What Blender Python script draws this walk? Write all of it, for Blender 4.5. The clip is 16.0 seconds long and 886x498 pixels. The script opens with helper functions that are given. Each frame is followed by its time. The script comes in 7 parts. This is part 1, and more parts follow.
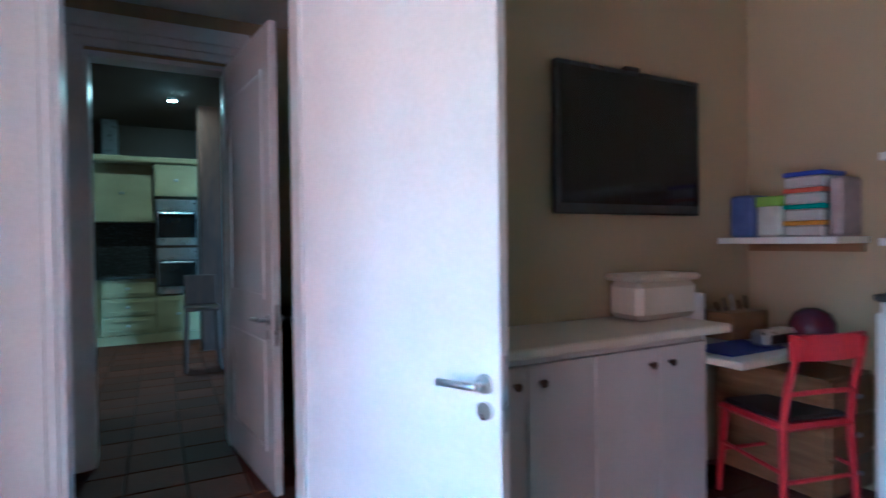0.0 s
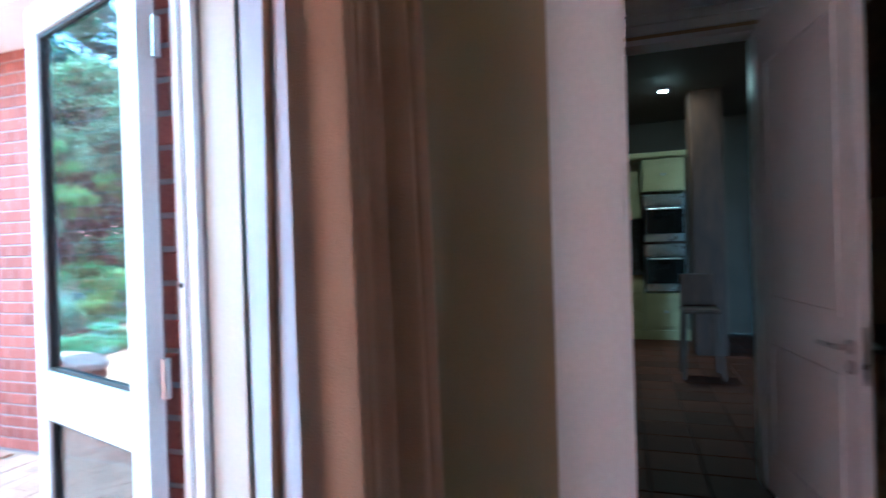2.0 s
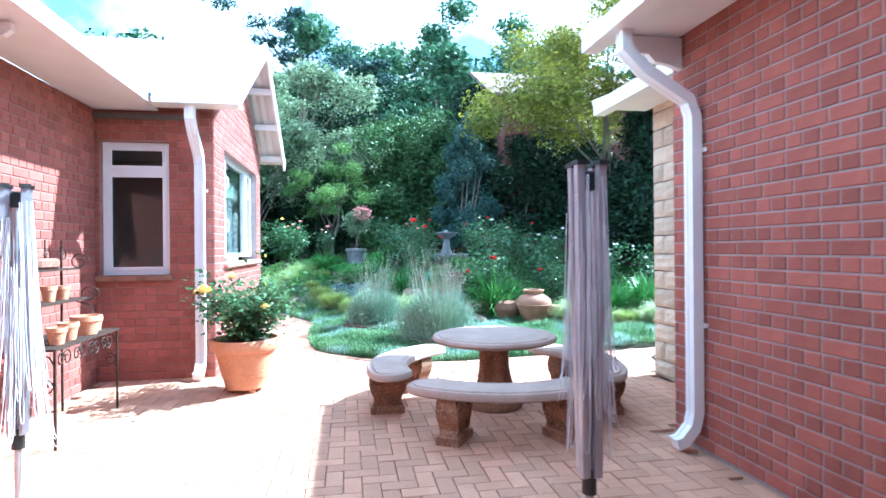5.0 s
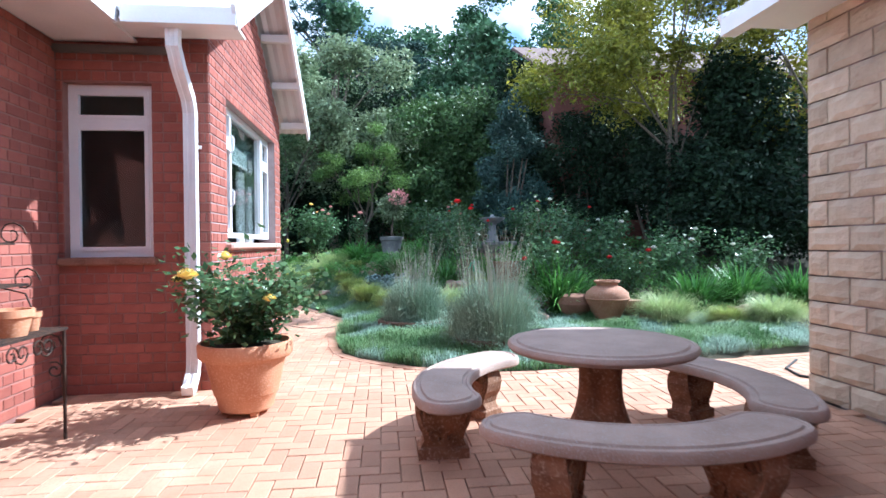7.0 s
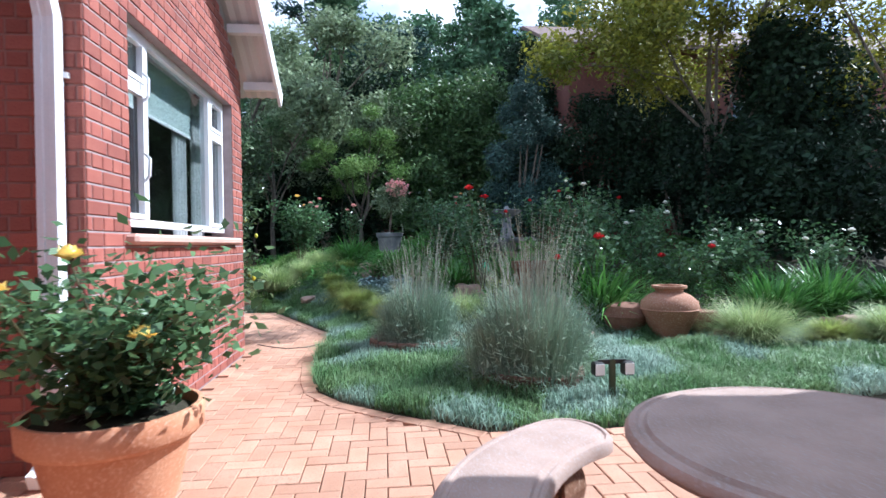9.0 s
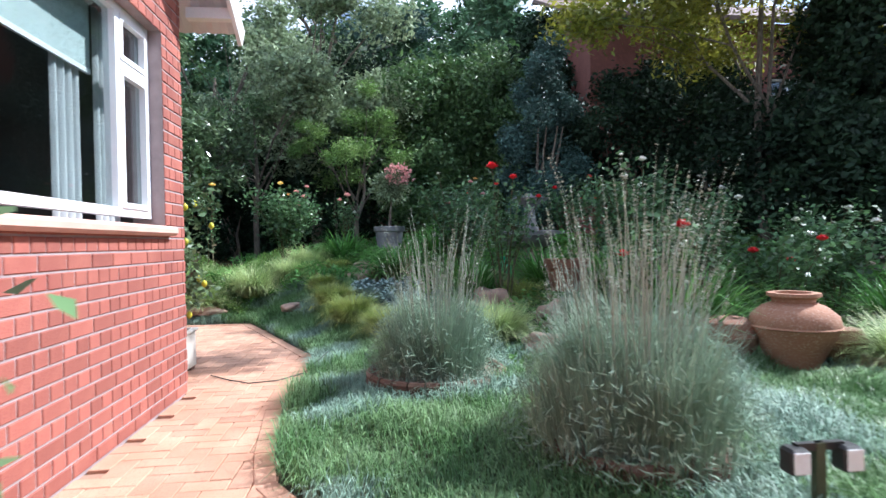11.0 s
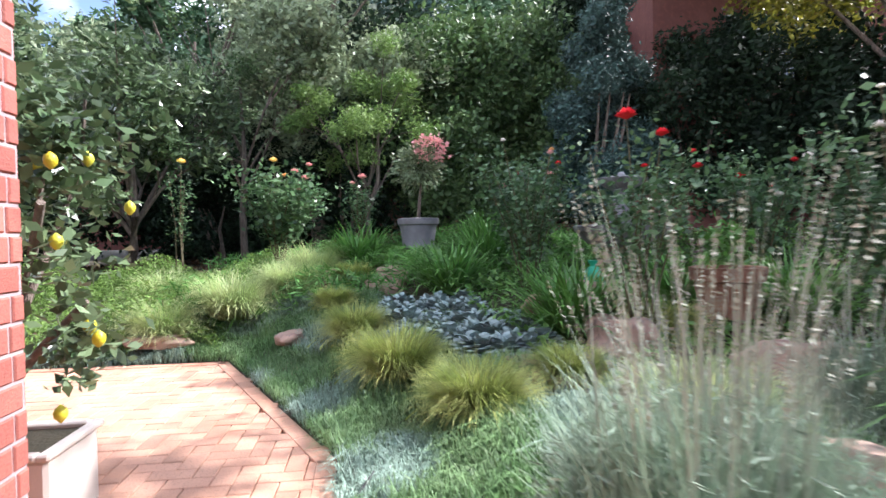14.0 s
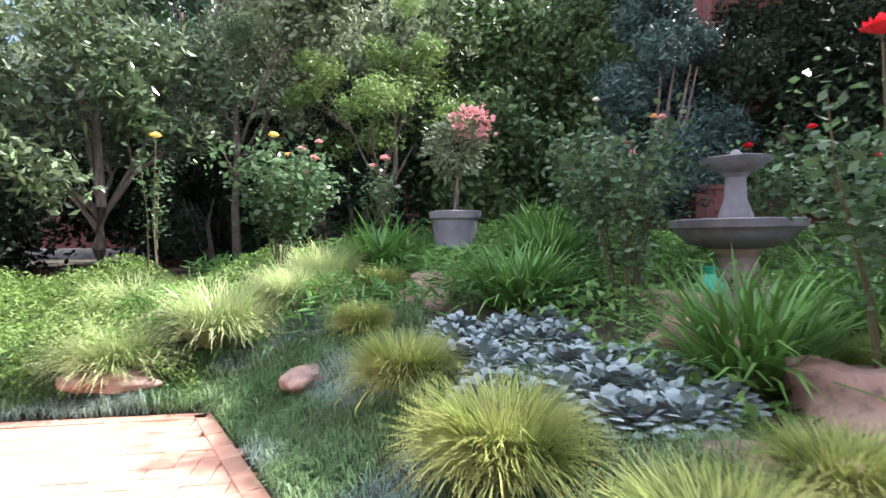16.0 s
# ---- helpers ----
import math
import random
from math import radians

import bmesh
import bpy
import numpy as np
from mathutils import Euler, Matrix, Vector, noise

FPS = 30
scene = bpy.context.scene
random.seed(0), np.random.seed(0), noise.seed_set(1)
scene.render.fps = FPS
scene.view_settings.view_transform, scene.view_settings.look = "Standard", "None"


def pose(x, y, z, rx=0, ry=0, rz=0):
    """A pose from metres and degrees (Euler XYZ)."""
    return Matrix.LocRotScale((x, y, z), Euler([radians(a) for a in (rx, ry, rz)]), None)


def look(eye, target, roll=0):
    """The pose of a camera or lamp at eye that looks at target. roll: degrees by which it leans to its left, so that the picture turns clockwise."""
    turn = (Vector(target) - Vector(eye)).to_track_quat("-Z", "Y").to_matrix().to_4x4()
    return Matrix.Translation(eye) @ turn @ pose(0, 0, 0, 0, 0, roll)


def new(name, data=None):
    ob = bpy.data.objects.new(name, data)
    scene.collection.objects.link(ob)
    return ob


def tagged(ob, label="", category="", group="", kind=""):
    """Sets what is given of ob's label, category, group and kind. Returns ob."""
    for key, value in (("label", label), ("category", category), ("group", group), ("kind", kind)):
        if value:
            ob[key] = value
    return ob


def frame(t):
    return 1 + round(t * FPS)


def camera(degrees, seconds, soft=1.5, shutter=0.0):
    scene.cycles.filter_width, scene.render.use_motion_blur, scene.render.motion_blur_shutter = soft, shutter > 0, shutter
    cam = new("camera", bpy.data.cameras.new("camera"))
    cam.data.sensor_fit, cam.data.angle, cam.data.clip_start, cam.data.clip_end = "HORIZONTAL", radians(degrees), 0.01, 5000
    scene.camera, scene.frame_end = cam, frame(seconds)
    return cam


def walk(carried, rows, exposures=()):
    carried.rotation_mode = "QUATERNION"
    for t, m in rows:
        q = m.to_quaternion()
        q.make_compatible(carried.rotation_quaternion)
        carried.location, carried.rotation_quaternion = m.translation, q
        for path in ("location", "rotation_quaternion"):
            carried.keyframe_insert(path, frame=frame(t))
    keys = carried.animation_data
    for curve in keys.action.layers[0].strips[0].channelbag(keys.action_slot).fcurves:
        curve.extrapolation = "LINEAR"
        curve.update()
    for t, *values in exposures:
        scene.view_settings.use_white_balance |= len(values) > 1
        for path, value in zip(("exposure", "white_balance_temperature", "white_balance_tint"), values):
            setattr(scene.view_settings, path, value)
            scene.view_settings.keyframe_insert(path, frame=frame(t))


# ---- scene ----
cam = camera(78.3, 16.0, shutter=0.5)
PATH = [
    (0, (-0.367, 0.347, 1.303), (0.558, 2.12, 1.276), -0.7),
    (0.5, (-0.426, 0.477, 1.306), (0.158, 2.39, 1.279), -0.7),
    (1.0, (-0.522, 0.63, 1.318), (-0.319, 2.619, 1.292), -0.9),
    (1.5, (-0.614, 0.72, 1.335), (-0.819, 2.709, 1.307), -1.3),
    (2.0, (-0.657, 0.865, 1.331), (-1.288, 2.763, 1.318), -1.7),
    (2.5, (-0.789, 1.015, 1.327), (-1.827, 2.724, 1.328), -1.4),
    (3.0, (-1.008, 1.1, 1.328), (-2.406, 2.531, 1.337), -0.9),
    (3.5, (-1.248, 1.157, 1.334), (-2.901, 2.283, 1.344), -0.8),
    (4, (-1.486, 1.21, 1.323), (-3.312, 2.024, 1.333), -0.6),
    (4.5, (-1.757, 1.282, 1.335), (-3.687, 1.804, 1.342), -0.5),
    (5, (-2.025, 1.285, 1.31), (-3.995, 1.626, 1.31), -0.5),
    (7.5, (-4.123, 1.266, 1.096), (-6.111, 1.484, 1.079), -0.6),
    (8, (-4.582, 1.288, 1.084), (-6.57, 1.505, 1.067), -0.6),
    (8.5, (-5.048, 1.331, 1.095), (-7.036, 1.549, 1.074), -0.7),
    (9, (-5.53, 1.349, 1.073), (-7.518, 1.567, 1.054), -0.8),
    (11.5, (-7.861, 1.276, 1.015), (-9.847, 1.51, 0.985), -1.0),
    (12, (-8.343, 1.22, 1.026), (-10.328, 1.462, 0.991), -0.9),
    (12.5, (-8.793, 1.16, 1.031), (-10.778, 1.405, 0.993), -0.9),
    (13, (-9.254, 1.062, 1.043), (-11.238, 1.309, 1.003), -0.9),
    (13.5, (-9.69, 0.96, 1.052), (-11.674, 1.207, 1.014), -0.8),
    (14, (-10.138, 0.816, 1.052), (-12.121, 1.07, 1.01), -0.9),
    (14.5, (-10.581, 0.671, 1.065), (-12.563, 0.93, 1.021), -0.8),
    (15, (-11.039, 0.56, 1.071), (-13.021, 0.825, 1.027), -0.8),
    (15.5, (-11.464, 0.455, 1.051), (-13.445, 0.728, 1.005), -0.8),
    (16, (-11.871, 0.437, 1.03), (-13.852, 0.714, 0.988), -0.5),
]
EXPOSURES = [(0, 4.75, 3350, -26), (1.5, 4.4, 3350, -24), (2.0, 4.25, 3700, -24), (2.5, 3.85, 4100, -19), (3.0, 3.45, 4400, -11), (3.5, 3.1, 4500, -9), (4.5, 2.65, 4550, -8), (5.0, 2.35, 4600, -7), (6.2, 1.8, 5050, 2), (7.5, 1.25, 5300, 6), (9.0, 1.05, 5400, 9), (11.5, 1.27, 5700, 11), (12.5, 1.3, 5800, 15), (14, 1.75, 6100, 21), (16, 2.15, 6300, 27)]
walk(cam, [(t, look(eye, target, roll)) for t, eye, target, roll in PATH], EXPOSURES)

# ---- world, sun, exposure ----
world = bpy.data.worlds.new("sky_world")
scene.world = world
world.use_nodes = True
wn = world.node_tree
wn.nodes.clear()
sky = wn.nodes.new("ShaderNodeTexSky")
sky.sky_type = "NISHITA"
sky.sun_disc = False
SUN_DIR = Vector((-0.155, 0.69, 0.705)).normalized()
sky.sun_elevation = math.asin(SUN_DIR.z)
sky.sun_rotation = math.atan2(SUN_DIR.x, SUN_DIR.y)
sky.altitude = 1500
sky.dust_density = 1.5
# soft broken cloud over the blue
wtc = wn.nodes.new("ShaderNodeTexCoord")
wnz = wn.nodes.new("ShaderNodeTexNoise")
wnz.inputs["Scale"].default_value = 3.2
wnz.inputs["Detail"].default_value = 7
wrp = wn.nodes.new("ShaderNodeValToRGB")
wrp.color_ramp.elements[0].position, wrp.color_ramp.elements[1].position = 0.43, 0.59
wmx = wn.nodes.new("ShaderNodeMix")
wmx.data_type = "RGBA"
wmx.inputs[7].default_value = (9, 9.3, 9.8, 1)
wbg = wn.nodes.new("ShaderNodeBackground")
wbg.inputs["Strength"].default_value = 0.11
wout = wn.nodes.new("ShaderNodeOutputWorld")
wn.links.new(wtc.outputs["Generated"], wnz.inputs["Vector"])
wn.links.new(wnz.outputs["Fac"], wrp.inputs["Fac"])
wn.links.new(wrp.outputs["Color"], wmx.inputs[0])
wn.links.new(sky.outputs["Color"], wmx.inputs[6])
wn.links.new(wmx.outputs[2], wbg.inputs["Color"])
wn.links.new(wbg.outputs["Background"], wout.inputs["Surface"])
sun = new("sun", bpy.data.lights.new("sun", "SUN"))
sun.data.energy, sun.data.angle, sun.data.color = 4.4, radians(0.6), (1.0, 0.965, 0.91)
sun.matrix_world = look(SUN_DIR * 50, (0, 0, 0))
kitchen_spot = new("kitchen_downlight_lamp", bpy.data.lights.new("kitchen_downlight_lamp", "SPOT"))
kitchen_spot.data.energy, kitchen_spot.data.spot_size, kitchen_spot.data.color = 1.2, radians(80), (1.0, 0.8, 0.5)
kitchen_spot.data.shadow_soft_size = 0.05
kitchen_spot.location = (-0.2, 7.4, 2.93)

# ---- mesh tools ----
G = -0.14          # paving level
rng = np.random.default_rng(7)


class Shape:
    """Collects vertices and faces of one mesh."""

    def __init__(self):
        self.v, self.f = [], []

    def add(self, verts, faces):
        n = len(self.v)
        self.v += [tuple(p) for p in verts]
        self.f += [tuple(i + n for i in q) for q in faces]
        return self

    def box(self, x0, x1, y0, y1, z0, z1, c=0.0):
        """A box; c cuts its upright edges and top rim."""
        if c <= 0:
            p = [(x, y, z) for z in (z0, z1) for x, y in ((x0, y0), (x1, y0), (x1, y1), (x0, y1))]
            return self.add(p, [(3, 2, 1, 0), (4, 5, 6, 7), (0, 1, 5, 4), (1, 2, 6, 5), (2, 3, 7, 6), (3, 0, 4, 7)])
        rings = []
        for z, d in ((z0, c), (z0 + c, 0), (z1 - c, 0), (z1, c)):
            rings.append([(x0 + c + d * 0, y0 + d, z), (x1 - c, y0 + d, z), (x1 - d, y0 + c, z), (x1 - d, y1 - c, z),
                          (x1 - c, y1 - d, z), (x0 + c, y1 - d, z), (x0 + d, y1 - c, z), (x0 + d, y0 + c, z)])
        return self.rings(rings)

    def rings(self, rings, cap=True, closed=True):
        n, k = len(rings[0]), len(rings)
        p = [q for r in rings for q in r]
        f = []
        for i in range(k - 1):
            for j in range(n if closed else n - 1):
                a, b = i * n + j, i * n + (j + 1) % n
                f.append((a, b, b + n, a + n))
        if cap:
            f.append(tuple(range(n - 1, -1, -1)))
            f.append(tuple(range((k - 1) * n, k * n)))
        return self.add(p, f)

    def lathe(self, profile, n=28, cx=0, cy=0, sx=1, sy=1):
        """profile: (radius, z) from below to above."""
        return self.rings([[(cx + sx * r * math.cos(2 * math.pi * j / n), cy + sy * r * math.sin(2 * math.pi * j / n), z)
                            for j in range(n)] for r, z in profile])

    def tube(self, pts, r, n=8):
        """A round bar along points; r a number or one for each point."""
        pts = [Vector(p) for p in pts]
        rr = r if isinstance(r, (list, tuple)) else [r] * len(pts)
        rings = []
        for i, p in enumerate(pts):
            d = (pts[min(i + 1, len(pts) - 1)] - pts[max(i - 1, 0)]).normalized()
            a = d.cross(Vector((0, 0, 1)) if abs(d.z) < 0.95 else Vector((1, 0, 0))).normalized()
            b = d.cross(a)
            rings.append([tuple(p + rr[i] * (math.cos(t) * a + math.sin(t) * b)) for t in (2 * math.pi * j / n for j in range(n))])
        return self.rings(rings)

    def bar(self, p, q, w, h):
        """A square bar from p to q, w wide and h high."""
        p, q = Vector(p), Vector(q)
        d = (q - p).normalized()
        a = d.cross(Vector((0, 0, 1)) if abs(d.z) < 0.95 else Vector((1, 0, 0))).normalized() * w / 2
        b = a.cross(d).normalized() * h / 2
        return self.rings([[tuple(e - a - b), tuple(e + a - b), tuple(e + a + b), tuple(e - a + b)] for e in (p, q)])

    def prism(self, poly, z0, z1):
        return self.rings([[(x, y, z0) for x, y in poly], [(x, y, z1) for x, y in poly]])

    def moved(self, m):
        self.v = [tuple(m @ Vector(p)) for p in self.v]
        return self

    def mesh(self, name, smooth=False):
        me = bpy.data.meshes.new(name)
        me.from_pydata(self.v, [], self.f)
        if smooth:
            me.shade_smooth()
            me.set_sharp_from_angle(angle=radians(38))
        me.update()
        return me


def part(name, shape, material, parent=None, label="", smooth=False):
    """One mesh object under a thing or a part."""
    me = shape.mesh(name, smooth) if isinstance(shape, Shape) else shape
    if not me.materials:
        me.materials.append(material)
    ob = new(name, me)
    if parent is not None:
        ob.parent = parent
    if label:
        ob["label"] = label
    return ob


def thing(name, label, category, at=(0, 0, 0), turn=0, group="", kind=""):
    """An empty at the base of a thing, to carry its parts."""
    ob = new(name)
    ob.empty_display_size = 0.1
    ob.matrix_basis = pose(*at, 0, 0, turn)
    return tagged(ob, label, category, group, kind)


def solo(name, shape, material, label, category, at=(0, 0, 0), turn=0, group="", kind="", smooth=False):
    """A thing that is one mesh."""
    ob = part(name, shape, material, None, "", smooth)
    ob.matrix_basis = pose(*at, 0, 0, turn)
    return tagged(ob, label, category, group, kind)


def structure(name, shape, material, label="", smooth=False, parent=None):
    ob = part(name, shape, material, parent, label, smooth)
    if parent is None:
        ob["kind"] = "structure"
    return ob


def pydata(name, verts, faces, smooth=False):
    me = bpy.data.meshes.new(name)
    verts, faces = np.asarray(verts, dtype=np.float32), np.asarray(faces, dtype=np.int32)
    k = faces.shape[1]
    me.vertices.add(len(verts))
    me.vertices.foreach_set("co", verts.ravel())
    me.loops.add(faces.size)
    me.loops.foreach_set("vertex_index", faces.ravel())
    me.polygons.add(len(faces))
    me.polygons.foreach_set("loop_start", np.arange(0, faces.size, k, dtype=np.int32))
    me.update(calc_edges=True)
    if smooth:
        me.shade_smooth()
    return me

# ---- materials ----
def surface(name, c1, c2, scale=8.0, rough=0.7, bump=0.15, fine=90.0, metal=0.0, c3=None, spread=0.35, random_by="", amount=0.25,
            spec=0.4, trans=0.0, coords="Object", stretch=(1, 1, 1)):
    """Colour mixed from c1 and c2 by coarse and fine noise, with fine relief; random_by varies the value from piece to piece."""
    m = bpy.data.materials.new(name)
    m.use_nodes = True
    t = m.node_tree
    b = t.nodes["Principled BSDF"]
    tc = t.nodes.new("ShaderNodeTexCoord")
    mp = t.nodes.new("ShaderNodeMapping")
    mp.inputs["Scale"].default_value = stretch
    t.links.new(tc.outputs[coords], mp.inputs["Vector"])
    n1 = t.nodes.new("ShaderNodeTexNoise")
    n1.inputs["Scale"].default_value, n1.inputs["Detail"].default_value = scale, 5
    n2 = t.nodes.new("ShaderNodeTexNoise")
    n2.inputs["Scale"].default_value, n2.inputs["Detail"].default_value = fine, 3
    for n in (n1, n2):
        t.links.new(mp.outputs["Vector"], n.inputs["Vector"])
    r1 = t.nodes.new("ShaderNodeMapRange")
    r1.inputs["From Min"].default_value, r1.inputs["From Max"].default_value = 0.5 - spread / 2, 0.5 + spread / 2
    t.links.new(n1.outputs["Fac"], r1.inputs["Value"])
    mx = t.nodes.new("ShaderNodeMix")
    mx.data_type = "RGBA"
    mx.inputs[6].default_value, mx.inputs[7].default_value = (*c1, 1), (*c2, 1)
    t.links.new(r1.outputs["Result"], mx.inputs[0])
    col = mx.outputs[2]
    if c3:
        r2 = t.nodes.new("ShaderNodeMapRange")
        r2.inputs["From Min"].default_value, r2.inputs["From Max"].default_value = 0.52, 0.72
        t.links.new(n2.outputs["Fac"], r2.inputs["Value"])
        m2 = t.nodes.new("ShaderNodeMix")
        m2.data_type = "RGBA"
        m2.inputs[7].default_value = (*c3, 1)
        t.links.new(r2.outputs["Result"], m2.inputs[0])
        t.links.new(col, m2.inputs[6])
        col = m2.outputs[2]
    hs = t.nodes.new("ShaderNodeHueSaturation")
    vr = t.nodes.new("ShaderNodeMapRange")
    vr.inputs["To Min"].default_value, vr.inputs["To Max"].default_value = 1 - amount, 1 + amount
    if random_by == "object":
        oi = t.nodes.new("ShaderNodeObjectInfo")
        t.links.new(oi.outputs["Random"], vr.inputs["Value"])
    elif random_by == "island":
        ge = t.nodes.new("ShaderNodeNewGeometry")
        t.links.new(ge.outputs["Random Per Island"], vr.inputs["Value"])
    else:
        vr.inputs["To Min"].default_value, vr.inputs["To Max"].default_value = 0.93, 1.07
        t.links.new(n2.outputs["Fac"], vr.inputs["Value"])
    t.links.new(vr.outputs["Result"], hs.inputs["Value"])
    t.links.new(col, hs.inputs["Color"])
    t.links.new(hs.outputs["Color"], b.inputs["Base Color"])
    rr = t.nodes.new("ShaderNodeMapRange")
    rr.inputs["To Min"].default_value, rr.inputs["To Max"].default_value = max(rough - 0.1, 0.02), min(rough + 0.1, 1)
    t.links.new(n1.outputs["Fac"], rr.inputs["Value"])
    t.links.new(rr.outputs["Result"], b.inputs["Roughness"])
    b.inputs["Metallic"].default_value = metal
    b.inputs["Specular IOR Level"].default_value = spec
    if bump:
        bp = t.nodes.new("ShaderNodeBump")
        bp.inputs["Strength"].default_value, bp.inputs["Distance"].default_value = bump, 0.01
        t.links.new(n2.outputs["Fac"], bp.inputs["Height"])
        t.links.new(bp.outputs["Normal"], b.inputs["Normal"])
    if trans:
        tr = t.nodes.new("ShaderNodeBsdfTranslucent")
        t.links.new(hs.outputs["Color"], tr.inputs["Color"])
        ms = t.nodes.new("ShaderNodeMixShader")
        ms.inputs["Fac"].default_value = trans
        t.links.new(b.outputs["BSDF"], ms.inputs[1])
        t.links.new(tr.outputs["BSDF"], ms.inputs[2])
        t.links.new(ms.outputs["Shader"], t.nodes["Material Output"].inputs["Surface"])
    return m


def leafy(name, c1, c2, rough=0.55, amount=0.35, trans=0.3, scale=1.2):
    return surface(name, c1, c2, scale=scale, rough=rough, bump=0, fine=25, random_by="island", amount=amount, trans=trans, spread=0.3, spec=0.3)


def pane_glass(name, tint=(0.9, 0.95, 0.95), ior=1.5):
    m = bpy.data.materials.new(name)
    m.use_nodes = True
    t = m.node_tree
    t.nodes.remove(t.nodes["Principled BSDF"])
    lw = t.nodes.new("ShaderNodeLayerWeight")
    lw.inputs["Blend"].default_value = 0.5
    pw = t.nodes.new("ShaderNodeMath")
    pw.operation = "POWER"
    pw.inputs[1].default_value = 4.0
    fr = t.nodes.new("ShaderNodeMath")
    fr.operation = "MULTIPLY_ADD"
    f0 = ((ior - 1) / (ior + 1)) ** 2
    fr.inputs[1].default_value, fr.inputs[2].default_value = 1 - f0, f0
    t.links.new(lw.outputs["Facing"], pw.inputs[0])
    t.links.new(pw.outputs[0], fr.inputs[0])
    tp = t.nodes.new("ShaderNodeBsdfTransparent")
    tp.inputs["Color"].default_value = (*tint, 1)
    gl = t.nodes.new("ShaderNodeBsdfGlossy")
    gl.inputs["Roughness"].default_value = 0.01
    ms = t.nodes.new("ShaderNodeMixShader")
    t.links.new(fr.outputs[0], ms.inputs["Fac"])
    t.links.new(tp.outputs["BSDF"], ms.inputs[1])
    t.links.new(gl.outputs["BSDF"], ms.inputs[2])
    t.links.new(ms.outputs["Shader"], t.nodes["Material Output"].inputs["Surface"])
    return m


def glowing(name, colour, strength):
    m = bpy.data.materials.new(name)
    m.use_nodes = True
    b = m.node_tree.nodes["Principled BSDF"]
    b.inputs["Base Color"].default_value = (*colour, 1)
    b.inputs["Emission Color"].default_value = (*colour, 1)
    b.inputs["Emission Strength"].default_value = strength
    return m


BRICK = surface("red_face_brick", (0.265, 0.08, 0.06), (0.345, 0.118, 0.084), scale=5, rough=0.8, bump=0.35, fine=120, c3=(0.24, 0.06, 0.05),
                random_by="object", amount=0.2)
BRICK_REST = surface("red_face_brick_rest", (0.265, 0.08, 0.06), (0.345, 0.118, 0.084), scale=5, rough=0.8, bump=0.35, fine=120, c3=(0.24, 0.06, 0.05),
                     random_by="island", amount=0.2)
DARK_MORTAR = surface("red_brown_mortar", (0.24, 0.115, 0.095), (0.3, 0.16, 0.135), scale=10, rough=0.9, bump=0.4, fine=150)
MORTAR = surface("grey_pink_mortar", (0.28, 0.225, 0.225), (0.36, 0.29, 0.285), scale=10, rough=0.9, bump=0.4, fine=150)
PAVER = surface("salmon_paving_brick", (0.41, 0.215, 0.135), (0.51, 0.295, 0.2), scale=3, rough=0.8, bump=0.3, fine=90, c3=(0.35, 0.2, 0.135),
                random_by="object", amount=0.14)
PAVER_REST = surface("salmon_paving_brick_rest", (0.41, 0.215, 0.135), (0.51, 0.295, 0.2), scale=3, rough=0.8, bump=0.3, fine=90, c3=(0.35, 0.2, 0.135),
                     random_by="island", amount=0.14)
SAND = surface("jointing_sand", (0.31, 0.18, 0.12), (0.4, 0.25, 0.175), scale=4, rough=0.95, bump=0.4, fine=200)
STONE_BLOCK = surface("buff_rock_face_stone", (0.42, 0.33, 0.24), (0.55, 0.46, 0.36), scale=6, rough=0.9, bump=0.8, fine=40, random_by="object", amount=0.15)
WHITE = surface("white_gloss_paint", (0.74, 0.74, 0.75), (0.8, 0.8, 0.8), scale=3, rough=0.4, bump=0.05, fine=60)
ALU = surface("white_coated_aluminium", (0.75, 0.75, 0.77), (0.8, 0.8, 0.81), scale=4, rough=0.35, bump=0.02, fine=80)
ROOF = surface("pale_corrugated_roof_steel", (0.6, 0.61, 0.62), (0.68, 0.68, 0.69), scale=2, rough=0.5, bump=0.1, fine=60, metal=0.1)
ROOF_DARK = surface("dark_roof_tile", (0.12, 0.08, 0.07), (0.2, 0.13, 0.11), scale=6, rough=0.8, bump=0.4)
# brown darkened so that the unlit kitchen's shade sits in the colour
KITCHEN_WALL = surface("shaded_kitchen_wall", (0.085, 0.065, 0.05), (0.115, 0.088, 0.068), scale=1.2, rough=0.8, bump=0.08, fine=140)
PLASTER = surface("beige_wall_paint", (0.37, 0.295, 0.185), (0.41, 0.33, 0.21), scale=1.2, rough=0.75, bump=0.08, fine=140)
CREAM = surface("cream_reveal_plaster", (0.52, 0.48, 0.42), (0.58, 0.53, 0.46), scale=1.5, rough=0.7, bump=0.08, fine=120)
CEILING = surface("white_ceiling_paint", (0.7, 0.69, 0.66), (0.75, 0.74, 0.71), scale=1, rough=0.85, bump=0.05)
QUARRY = surface("dark_red_quarry_tile", (0.085, 0.028, 0.016), (0.14, 0.045, 0.024), scale=3, rough=0.6, bump=0.15, fine=40, random_by="object", amount=0.35, spec=0.2)
GROUT = surface("dark_floor_grout", (0.035, 0.02, 0.014), (0.06, 0.035, 0.025), scale=6, rough=0.9)
GLASS = pane_glass("window_glass", (0.8, 0.86, 0.86), 1.5)
DOOR_GLASS = pane_glass("reflective_door_glass", (0.5, 0.53, 0.55), 2.3)
# dark colour carries the shade of unlit rooms behind glass
SHADED_ROOM = surface("shaded_room", (0.11, 0.1, 0.09), (0.15, 0.135, 0.12), scale=1, rough=0.9, bump=0)
